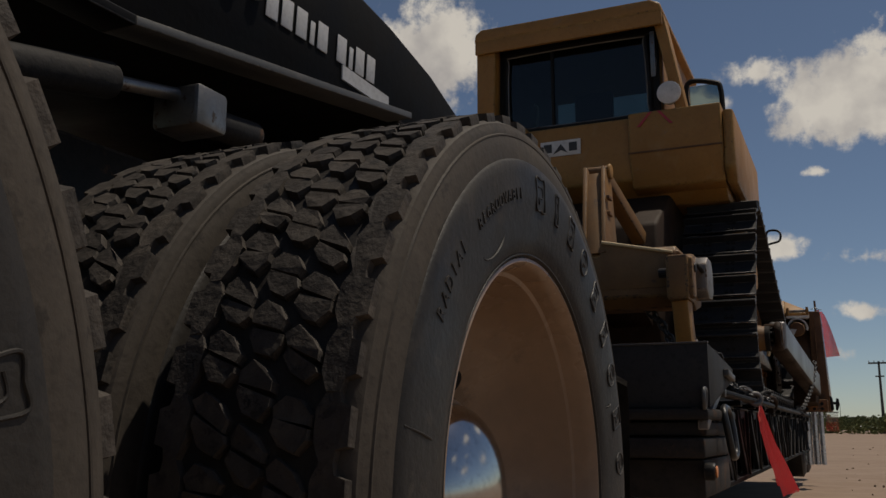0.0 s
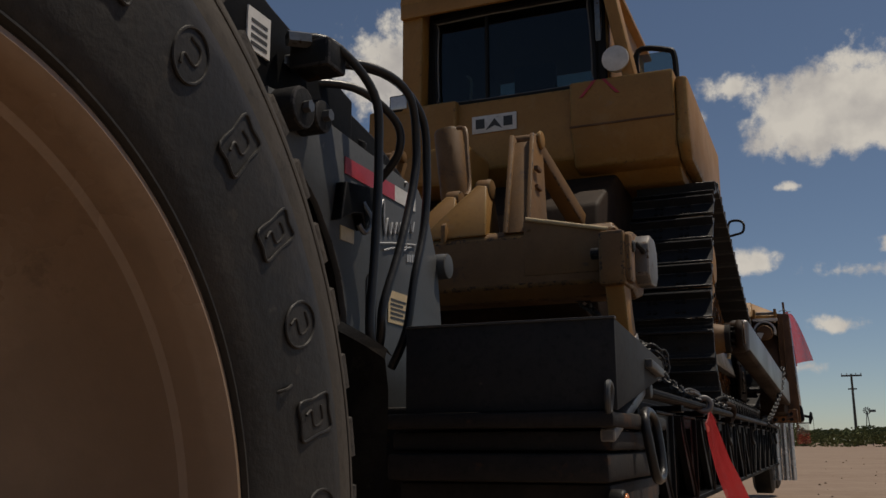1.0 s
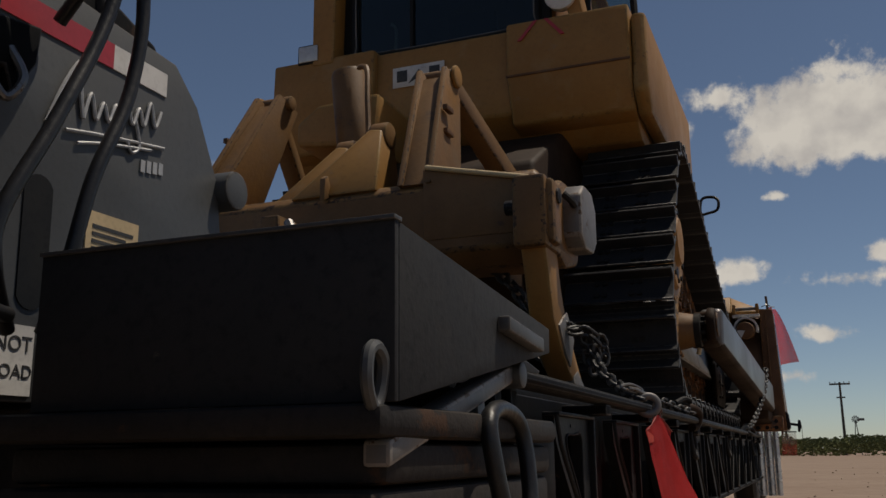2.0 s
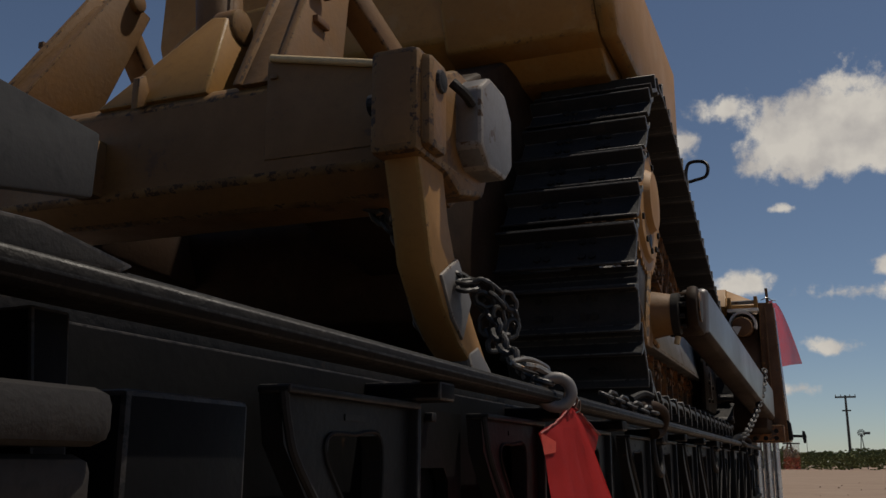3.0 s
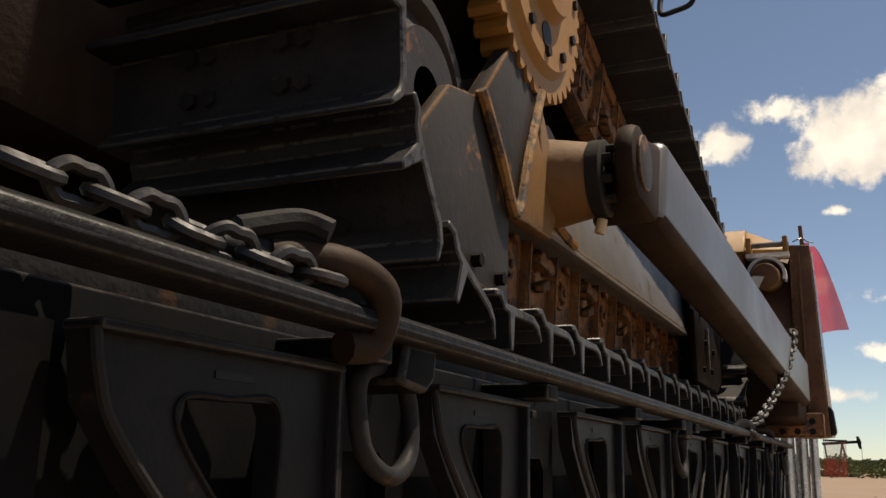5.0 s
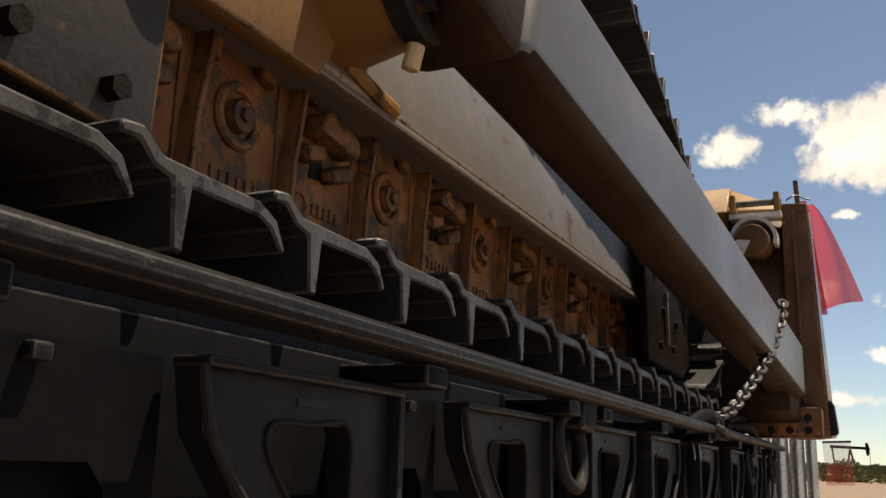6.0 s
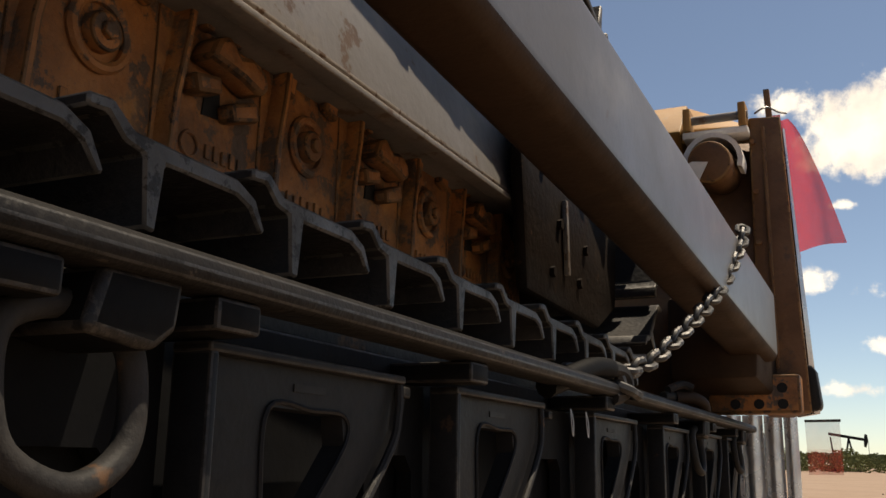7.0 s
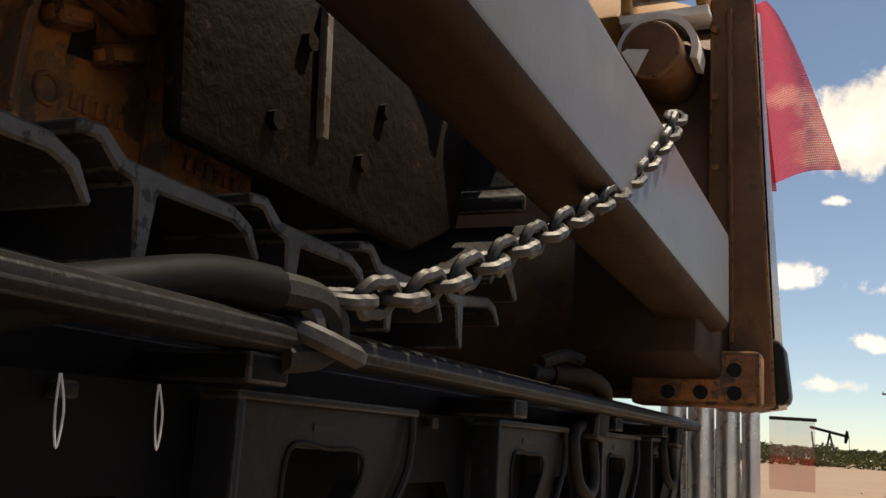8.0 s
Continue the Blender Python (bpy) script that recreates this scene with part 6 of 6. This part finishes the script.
    part("cylinder_rod", rod((-2.02, 6.27, 1.85), (-2.03, 6.30, 2.02), 0.045), CHROME, t)
    part("rear_tank", prism("y", [(-2.66, 2.36), (-2.16, 2.30), (-2.13, 2.62), (-2.52, 2.60), (-2.66, 2.50)], 6.75, 7.25, 0.03), YELLOW, t)
    # wedge-shaped lift lugs with bosses
    for dx, dy in ((0.0, 0.0), (-0.25, 0.16)):
        part("lift_lug", hull8([(-2.03 + dx, 5.66 + dy, 1.69), (-1.615 + dx, 5.66 + dy, 1.69), (-1.63 + dx, 5.98 + dy, 1.69), (-2.03 + dx, 5.98 + dy, 1.69)],
                               [(-1.715 + dx, 5.80 + dy, 2.02), (-1.655 + dx, 5.80 + dy, 2.01), (-1.655 + dx, 5.93 + dy, 2.00), (-1.715 + dx, 5.93 + dy, 2.01)], 0.012), YELLOW, t)
        part("lug_boss", rod((-1.73 + dx, 5.87 + dy, 2.0), (-1.64 + dx, 5.87 + dy, 2.0), 0.062, w=0.012), YELLOW_WORN, t)
    part("gusset", prism("x", [(5.63, 1.66), (5.63, 1.76), (5.66, 1.78), (5.70, 1.70)], -1.865, -1.84, 0.004), YELLOW_WORN, t)
    part("hydraulic_line", tube([(-2.0, 6.25, 2.54), (-1.93, 6.20, 2.50), (-1.90, 6.15, 2.32), (-1.87, 6.1, 2.10), (-1.85, 6.0, 2.02)], 0.014, 8), YELLOW_WORN, t)
    # --- blade, seen from behind
    bl = part("blade", prism("x", [(12.10, 0.82), (12.02, 1.1), (12.05, 1.5), (12.16, 1.85), (12.26, 2.00), (12.32, 2.00), (12.22, 1.85), (12.12, 1.5), (12.10, 1.1), (12.16, 0.82)], -3.55, -0.37, 0.008), BROWN, t, "brown rusted blade, curved, seen from behind")
    part("end_plate", hull8([(-0.44, 12.0, 0.80), (-0.255, 12.0, 0.80), (-0.300, 12.0, 1.99), (-0.425, 12.0, 2.00)], [(-0.44, 12.32, 0.80), (-0.345, 12.34, 0.80), (-0.345, 12.30, 2.01), (-0.425, 12.30, 2.02)], 0.010), BROWN, bl)
    # bare outer face as an added pale strip; its sunlight is in the colour
    part("wear_edge", hull8([(-0.254, 12.04, 0.80), (-0.232, 12.05, 0.80), (-0.290, 12.05, 1.95), (-0.297, 12.04, 1.95)], [(-0.335, 12.32, 0.80), (-0.325, 12.32, 0.80), (-0.335, 12.30, 1.95), (-0.340, 12.30, 1.95)], 0.002), ALU, bl, "bare outer edge of end plate, sunlight in its colour")
    part("end_plate_rib", box(-0.375, -0.362, 11.985, 12.0, 0.97, 1.95, 0.003), BROWN, bl)
    for k in range(5):
        part("plate_bolt", rod((-0.41, 11.985, 1.05 + 0.21 * k), (-0.41, 12.0, 1.05 + 0.21 * k), 0.011, seg=6), RUST, bl)
    part("edge_post", hull8([(-0.358, 12.04, 1.98), (-0.333, 12.04, 1.98), (-0.333, 12.07, 1.98), (-0.358, 12.07, 1.98)], [(-0.364, 12.04, 2.13), (-0.340, 12.04, 2.13), (-0.340, 12.07, 2.13), (-0.364, 12.07, 2.13)], 0.003), BROWN, bl)
    part("spill_guard", prism("x", [(12.08, 1.90), (12.0, 1.98), (12.20, 2.17), (12.34, 2.16), (12.30, 2.0)], -3.2, -0.70, 0.01), YELLOW, bl, "tan spill guard")
    part("guard_corner", hull8([(-0.70, 12.02, 1.93), (-0.70, 12.28, 2.0), (-0.70, 12.22, 2.165), (-0.70, 12.02, 1.99)], [(-0.43, 12.06, 1.93), (-0.43, 12.22, 1.96), (-0.43, 12.20, 2.03), (-0.43, 12.06, 1.99)], 0.008), YELLOW, bl)
    part("tilt_cylinder", rod((-0.56, 11.80, 1.765), (-0.555, 12.12, 1.80), 0.085, w=0.01), BROWN, bl)
    part("cylinder_collar", prism("y", [(-0.557 + r * math.cos(b), 1.795 + r * math.sin(b)) for r, bs in ((0.118, range(0, 13)), (0.098, range(12, -1, -1))) for b in (math.pi * (k - 1) / 10 for k in bs)], 11.88, 12.0, 0), WHITE, bl, "white half-round collar")
    part("collar_gusset", prism("y", [(-0.64, 1.765), (-0.53, 1.825), (-0.60, 1.695)], 11.80, 11.84, 0), WHITE, bl)
    part("cylinder_bracket", box(-0.68, -0.42, 11.93, 12.04, 1.915, 1.945, 0.006), WHITE, bl)
    for x in (-0.66, -0.44):
        part("clamp_plate", box(x - 0.015, x + 0.015, 11.92, 12.02, 1.945, 2.045, 0.005), YELLOW, bl)
    part("clamp_pin", rod((-0.68, 11.96, 2.0), (-0.42, 11.96, 2.0), 0.018), STEEL_GREY, bl)
    bit = part("end_bit", box(-0.62, -0.285, 11.90, 12.02, 0.795, 0.94, 0.012), RUST, bl, "rusty bolted end bit")
    for j in range(2):
        for i in range(3):
            # hole depth painted with a black disc on the solid bit
            part("bolt_hole", rod((-0.52 + 0.085 * i, 11.898, 0.83 + 0.06 * j), (-0.52 + 0.085 * i, 11.91, 0.83 + 0.06 * j), 0.019, seg=16), CAB_BLACK, bit)
    part("rubber_pad", prism("y", [(-0.285, 0.81), (-0.235, 0.81), (-0.222, 0.83), (-0.235, 0.96), (-0.25, 0.985), (-0.285, 0.985)], 12.02, 12.14, 0.012), CAB_BLACK, bl, "black rounded rubber pad")
    return t


dozer()


# ---- silver strips under the blade ----
def strips():
    for i, (x, w) in enumerate(((-0.66, 0.045), (-0.565, 0.045), (-0.475, 0.04), (-0.40, 0.03))):
        prof = [(x - w + 0.0 + 2 * w * k / 8, 12.75 - w * 0.8 * math.sin(math.pi * k / 8)) for k in range(9)]
        inner = [(u, v + 0.006) for u, v in prof[::-1]]
        s = lone("fender_strip", prism("z", prof + inner, 0.16, 0.83, 0), ALU, (x, 12.75, 0.16), "upright bright metal fender strip under the blade", "fender strip", "bright strips under the blade")


strips()


# ---- chains ----
def link_bm(L, r):
    a, b = L * 0.5 - r * 1.2, r * 2.1
    pts = [(-a, b, 0), (0, b, 0), (a, b, 0), (a + b, 0, 0), (a, -b, 0), (0, -b, 0), (-a, -b, 0), (-a - b, 0, 0)]
    return tube([(x * 0.86, y, z) for x, y, z in pts], r, 7, closed=True)


def chain(points, L=0.050, r=0.0070, label="bright steel tie-down chain", jitter=0.0, seed=1, twist=90):
    pts = [Vector(p) for p in points]
    line = []
    n_ = len(pts)
    for i in range(n_ - 1):
        p0, p1, p2, p3 = pts[max(i - 1, 0)], pts[i], pts[i + 1], pts[min(i + 2, n_ - 1)]
        for k in range(20):
            t = k / 20
            line.append(0.5 * (2 * p1 + (p2 - p0) * t + (2 * p0 - 5 * p1 + 4 * p2 - p3) * t * t + (3 * p1 - p0 - 3 * p2 + p3) * t ** 3))
    line.append(pts[-1])
    t_ = thing("chain", pts[0], label, "chain", "tie-down chains")
    rnd = random.Random(seed)
    pitch, acc, k, first = L * 0.80, 0.0, 0, None
    for a, b in zip(line, line[1:]):
        acc += (b - a).length
        if acc >= pitch:
            acc -= pitch
            q = (b - a).to_track_quat("X", "Z").to_matrix().to_4x4()
            j = Vector([rnd.uniform(-jitter, jitter) for _ in range(3)])
            m = Matrix.Translation(b + j) @ q @ Matrix.Rotation(radians(twist * (k % 2) + 20 + rnd.uniform(-12, 12)), 4, "X")
            if first is None:
                first = part("chain_link", link_bm(L, r), CHAIN_STEEL, t_, at=(0, 0, 0))
                first.matrix_local = Matrix.Translation(-ORIGIN[t_]) @ m
            else:
                twin("chain_link", first, t_, m)
            k += 1
    return t_


chain([(-0.50, 10.10, 0.79), (-0.475, 10.25, 0.82), (-0.45, 10.42, 0.89), (-0.42, 10.62, 0.985), (-0.395, 10.83, 1.09), (-0.378, 11.0, 1.20), (-0.37, 11.12, 1.29), (-0.375, 11.2, 1.35)], L=0.056, r=0.0076, label="steel chain from deck rail up to the push arm")
chain([(-0.50, 5.34, 0.775), (-0.56, 5.44, 0.80), (-0.64, 5.58, 0.85), (-0.70, 5.66, 0.90), (-0.74, 5.72, 0.96), (-0.78, 5.74, 1.03), (-0.83, 5.72, 1.08), (-0.90, 5.66, 1.09)], label="steel chain from rail hook to the ripper shank")
chain([(-0.83, 5.670, 1.060), (-0.78, 5.710, 1.070), (-0.73, 5.760, 1.030), (-0.715, 5.790, 0.970), (-0.73, 5.770, 0.920), (-0.76, 5.730, 0.930), (-0.765, 5.720, 0.990)], jitter=0.012, seed=3, label="bunched steel chain wrapped round the shank")
chain([(-0.83, 5.650, 1.030), (-0.785, 5.690, 1.040), (-0.74, 5.730, 1.000), (-0.735, 5.750, 0.940), (-0.75, 5.730, 0.900)], jitter=0.012, seed=5, label="bunched steel chain wrapped round the shank")
chain([(-1.22, 5.86, 1.36), (-1.15, 5.86, 1.33), (-1.08, 5.86, 1.26), (-1.03, 5.86, 1.16), (-1.0, 5.86, 1.06), (-0.985, 5.85, 0.98)], L=0.062, r=0.010, seed=6, label="heavy steel chain hanging behind the shank")
chain([(-0.62, 6.35, 0.83), (-0.58, 6.5, 0.81), (-0.54, 6.62, 0.79), (-0.52, 6.70, 0.785)], seed=8, label="steel chain lying on the deck edge")
chain([(-0.60, 9.98, 0.79), (-0.53, 10.06, 0.77), (-0.50, 10.11, 0.755), (-0.495, 10.16, 0.745)], L=0.075, r=0.011, seed=9, label="heavy chain end hooked on the rail")


def hook(at, r, label):
    t = thing("rail_hook", at, label, "hook", "hooks on the rail")
    x, y, z = at
    part("ring", tube([(x + r * math.cos(a), y + 0.012 * math.cos(a), z + r * math.sin(a)) for a in (math.pi * k / 5 for k in range(10))], 0.0125, 10, closed=True), STEEL_GREY, t)
    part("throat", tube([(x - 0.055, y - 0.03, z + 0.052), (x - 0.03, y - 0.012, z + 0.046), (x - 0.005, y, z + r)], 0.009, 8), SHINY, t)
    part("clasp", tube([(x - 0.075, y - 0.05, z + 0.056), (x - 0.05, y - 0.02, z + 0.066), (x - 0.02, y + 0.01, z + 0.05), (x - 0.03, y - 0.005, z + 0.038)], 0.006, 8, closed=True), SHINY, t)
    return t


hook((-0.495, 5.375, 0.760), 0.029, "grey steel hook hanging over the rail")


def binder(at, label):
    x, y, z = at
    t = thing("chain_binder", at, label, "chain binder", "hooks on the rail")
    part("jaw", tube([(x - 0.05, y - 0.10, z + 0.03), (x + 0.0, y - 0.03, z + 0.03), (x + 0.02, y + 0.02, z + 0.005), (x + 0.005, y + 0.03, z - 0.045), (x - 0.01, y - 0.01, z - 0.055)], 0.020, 10), BROWN_DARK, t)
    part("shackle", tube([(x - 0.06, y - 0.14, z + 0.05), (x - 0.03, y - 0.08, z + 0.07), (x - 0.0, y - 0.06, z + 0.06)], 0.013, 8), DARK_STEEL, t)
    part("handle_grip", rod((x - 0.07, y - 0.16, z + 0.03), (x - 0.03, y - 0.03, z + 0.035), 0.015, w=0.004), DARK_STEEL, t)


binder((-0.515, 6.76, 0.775), "rust-brown load binder hooked over rail")
binder((-0.545, 11.22, 0.775), "rust-brown load binder hooked over far rail")


def big_hook():
    t = thing("grab_hook", (-0.51, 10.05, 0.77), "dark forged grab hook clipped over deck rail", "hook", "hooks on the rail")
    part("shank", tube([(-0.55, 9.78, 0.735), (-0.535, 9.87, 0.76), (-0.52, 9.97, 0.785), (-0.51, 10.05, 0.79)], 0.021, 10), BLACK, t)
    part("throat", tube([(-0.51, 10.02, 0.79), (-0.50, 10.10, 0.79), (-0.495, 10.13, 0.77), (-0.50, 10.12, 0.745), (-0.51, 10.07, 0.735)], 0.016, 8), DARK_STEEL, t)


big_hook()


# ---- flags ----
def sheet(rows, uvs=(3.0, 4.0)):
    bm = bmesh.new()
    uv = bm.loops.layers.uv.new("UVMap")
    nr, nc = len(rows), len(rows[0])
    g = [[bm.verts.new(p) for p in r] for r in rows]
    for j in range(nr - 1):
        for i in range(nc - 1):
            f = bm.faces.new((g[j][i], g[j][i + 1], g[j + 1][i + 1], g[j + 1][i]))
            for lp, (a, b) in zip(f.loops, ((i, j), (i + 1, j), (i + 1, j + 1), (i, j + 1))):
                lp[uv].uv = (a / (nc - 1) * uvs[0], b / (nr - 1) * uvs[1])
    return bm


def near_flag():
    at = (-0.470, 5.345, 0.735)
    t = thing("warning_flag", at, "red mesh warning flag wired to rail hook", "flag", "red warning flags")

    def hem(keys, v):
        k = max(i for i in range(len(keys) - 1) if keys[i][0] <= v)
        f = (v - keys[k][0]) / (keys[k + 1][0] - keys[k][0])
        return Vector(keys[k][1]).lerp(Vector(keys[k + 1][1]), f)
    free = ((0.0, (-0.470, 5.155, 0.672)), (0.08, (-0.468, 5.185, 0.640)), (0.20, (-0.462, 5.178, 0.590)), (0.45, (-0.430, 5.130, 0.480)), (1.0, (-0.360, 5.080, 0.265)))
    ridge = ((0.0, (-0.478, 5.425, 0.738)), (0.08, (-0.462, 5.455, 0.700)), (0.20, (-0.446, 5.495, 0.640)), (0.45, (-0.410, 5.530, 0.520)), (1.0, (-0.300, 5.545, 0.270)))
    back = ((0.0, (-0.474, 5.430, 0.736)), (0.30, (-0.478, 5.540, 0.650)), (1.0, (-0.400, 5.60, 0.290)))
    edge_ = ((0.0, (-0.474, 5.665, 0.682)), (0.10, (-0.476, 5.660, 0.668)), (0.30, (-0.480, 5.590, 0.600)), (1.0, (-0.42, 5.62, 0.285)))
    rows = []
    for j in range(61):
        v = j / 60
        a, b = hem(free, v), hem(ridge, v)
        row = []
        for i in range(41):
            w = i / 40
            p = a.lerp(b, w)
            p.x += 0.012 * math.sin(math.pi * w) * math.sin(5.5 * w + 3 * v) * min(1, 0.2 + 2 * v) + 0.0025 * math.sin(21 * w + 9 * v) * min(1, 3 * v)
            p.z += (0.0035 * math.sin(9 * w) - 0.006 * math.sin(math.pi * w)) * max(0, 1 - 8 * v)
            row.append(p[:])
        rows.append(row)
    part("cloth", sheet(rows, (0.9, 1.5)), FLAG_RED, t)
    rows = []
    for j in range(31):
        v = j / 30
        a, b = hem(ridge, v), hem(edge_, v)
        mid = hem(back, v)
        rows.append([(a.lerp(mid, 2 * w) if w < 0.5 else mid.lerp(b, 2 * w - 1))[:] for w in (k / 16 for k in range(17))])
    part("back_fold", sheet(rows, (0.5, 1.5)), FLAG_RED, t, "shaded fold of the red cloth")
    # turned-over corner, a brighter red that holds its light, and frayed pale seams along the top
    fold = [(-0.466, 5.152, 0.674), (-0.462, 5.245, 0.659), (-0.460, 5.232, 0.640), (-0.463, 5.165, 0.635)]
    rows = [[tuple(Vector(fold[0]).lerp(Vector(fold[1]), u).lerp(Vector(fold[3]).lerp(Vector(fold[2]), u), v)) for u in (k / 8 for k in range(9))] for v in (k / 8 for k in range(9))]
    part("corner_fold", sheet(rows, (0.4, 0.3)), FLAG_LIT_FOLD, t, "turned-over corner of the cloth")
    def seam_line(p, q, n_, sag):
        p, q = Vector(p), Vector(q)
        return [p.lerp(q, k / n_) + Vector((0.004, 0, -sag * math.sin(math.pi * k / n_) + 0.0012 * math.sin(2.7 * k))) for k in range(n_ + 1)]
    part("seam", tube(seam_line((-0.470, 5.155, 0.672), (-0.478, 5.425, 0.738), 10, 0.005), 0.0018, 6), FLAG_SEAM, t, "pale frayed seam")
    part("seam", tube(seam_line((-0.478, 5.425, 0.738), (-0.474, 5.665, 0.682), 8, 0.0), 0.0018, 6), FLAG_SEAM, t, "pale frayed seam")
    part("tie_wire", tube([(-0.475, 5.40, 0.775), (-0.460, 5.41, 0.748), (-0.474, 5.43, 0.732), (-0.490, 5.42, 0.748)], 0.0022, 6, closed=True), SHINY, t)
    part("wire_tail", tube([(-0.474, 5.43, 0.735), (-0.466, 5.455, 0.748), (-0.470, 5.47, 0.728), (-0.474, 5.445, 0.722)], 0.0016, 6), SHINY, t)
    return t


def far_flag():
    at = (-0.335, 12.08, 2.04)
    t = thing("warning_flag", at, "thin red mesh flag blowing from the blade corner", "flag", "red warning flags")
    rows = []
    for j in range(16):
        v = j / 15
        z = 2.00 - 0.56 * v
        x0, x1 = -0.315 + 0.035 * v, -0.275 + 0.19 * v ** 0.75
        rows.append([(x0 + (x1 - x0) * u, at[1] + 0.025 * math.sin(u * 5 + v * 2) * (0.3 + v), z + 0.03 * u * v) for u in (k / 14 for k in range(15))])
    part("cloth", sheet(rows, (0.5, 0.8)), FLAG_FAR, t)
    part("hem", sheet([[(-0.335 + 0.05 * v + 0.03 * u, at[1] - 0.012, 2.02 - 0.61 * v) for u in (0, 0.5, 1)] for v in (k / 10 for k in range(11))], (0.1, 0.8)), FLAG_RED, t)
    part("tie_wire", tube([(-0.40, 12.02, 2.02), (-0.37, 12.0, 2.03), (-0.345, 12.02, 2.04), (-0.31, 12.03, 2.02), (-0.28, 12.06, 2.02)], 0.004, 6), SHINY, t)
    return t


def low_flag():
    at = (-0.3, 12.75, 0.80)
    t = thing("warning_flag", at, "bleached red and white mesh flag hanging low", "flag", "red warning flags")
    for nm, z0, z1, m in (("pale_cloth", 0.80, 0.68, FLAG_PALE), ("red_cloth", 0.68, 0.57, FLAG_THIN)):
        part(nm, sheet([[(-0.34 + 0.145 * u, 12.75 + 0.012 * math.sin(9 * u + v), z0 + (z1 - z0) * v) for u in (k / 10 for k in range(11))] for v in (0, 0.33, 0.66, 1)], (0.6, 0.6)), m, t)
    part("rod", rod((-0.34, 12.75, 0.805), (-0.19, 12.75, 0.805), 0.006), DARK_STEEL, t)
    return t


NEAR_FLAG, FAR_FLAG, LOW_FLAG = near_flag(), far_flag(), low_flag()


# ---- what moves ----
def motions():
    def sway(ob, amount, rate, phase, axis="y"):
        x, y, z = ob.location
        rows = []
        for k in range(17):
            t_ = k * 0.5
            a = amount * (math.sin(rate * t_ + phase) + 0.4 * math.sin(2.3 * rate * t_ + 1.7 * phase))
            rows.append((t_, pose(x, y, z, 0.5 * a, a, 0.8 * a)))
        walk(ob, rows)
    sway(NEAR_FLAG, 1.2, 1.9, 0.4)
    sway(FAR_FLAG, 2.2, 2.6, 1.1)
    sway(LOW_FLAG, 1.8, 2.4, 2.0)
    bx, by, bz = PUMP_BEAM.location
    walk(PUMP_BEAM, [(k * 0.5, pose(bx, by, bz, 0, 4 + 9 * math.sin(2 * math.pi * (k * 0.5 - 6.2) / 7.0), 0)) for k in range(17)])


motions()
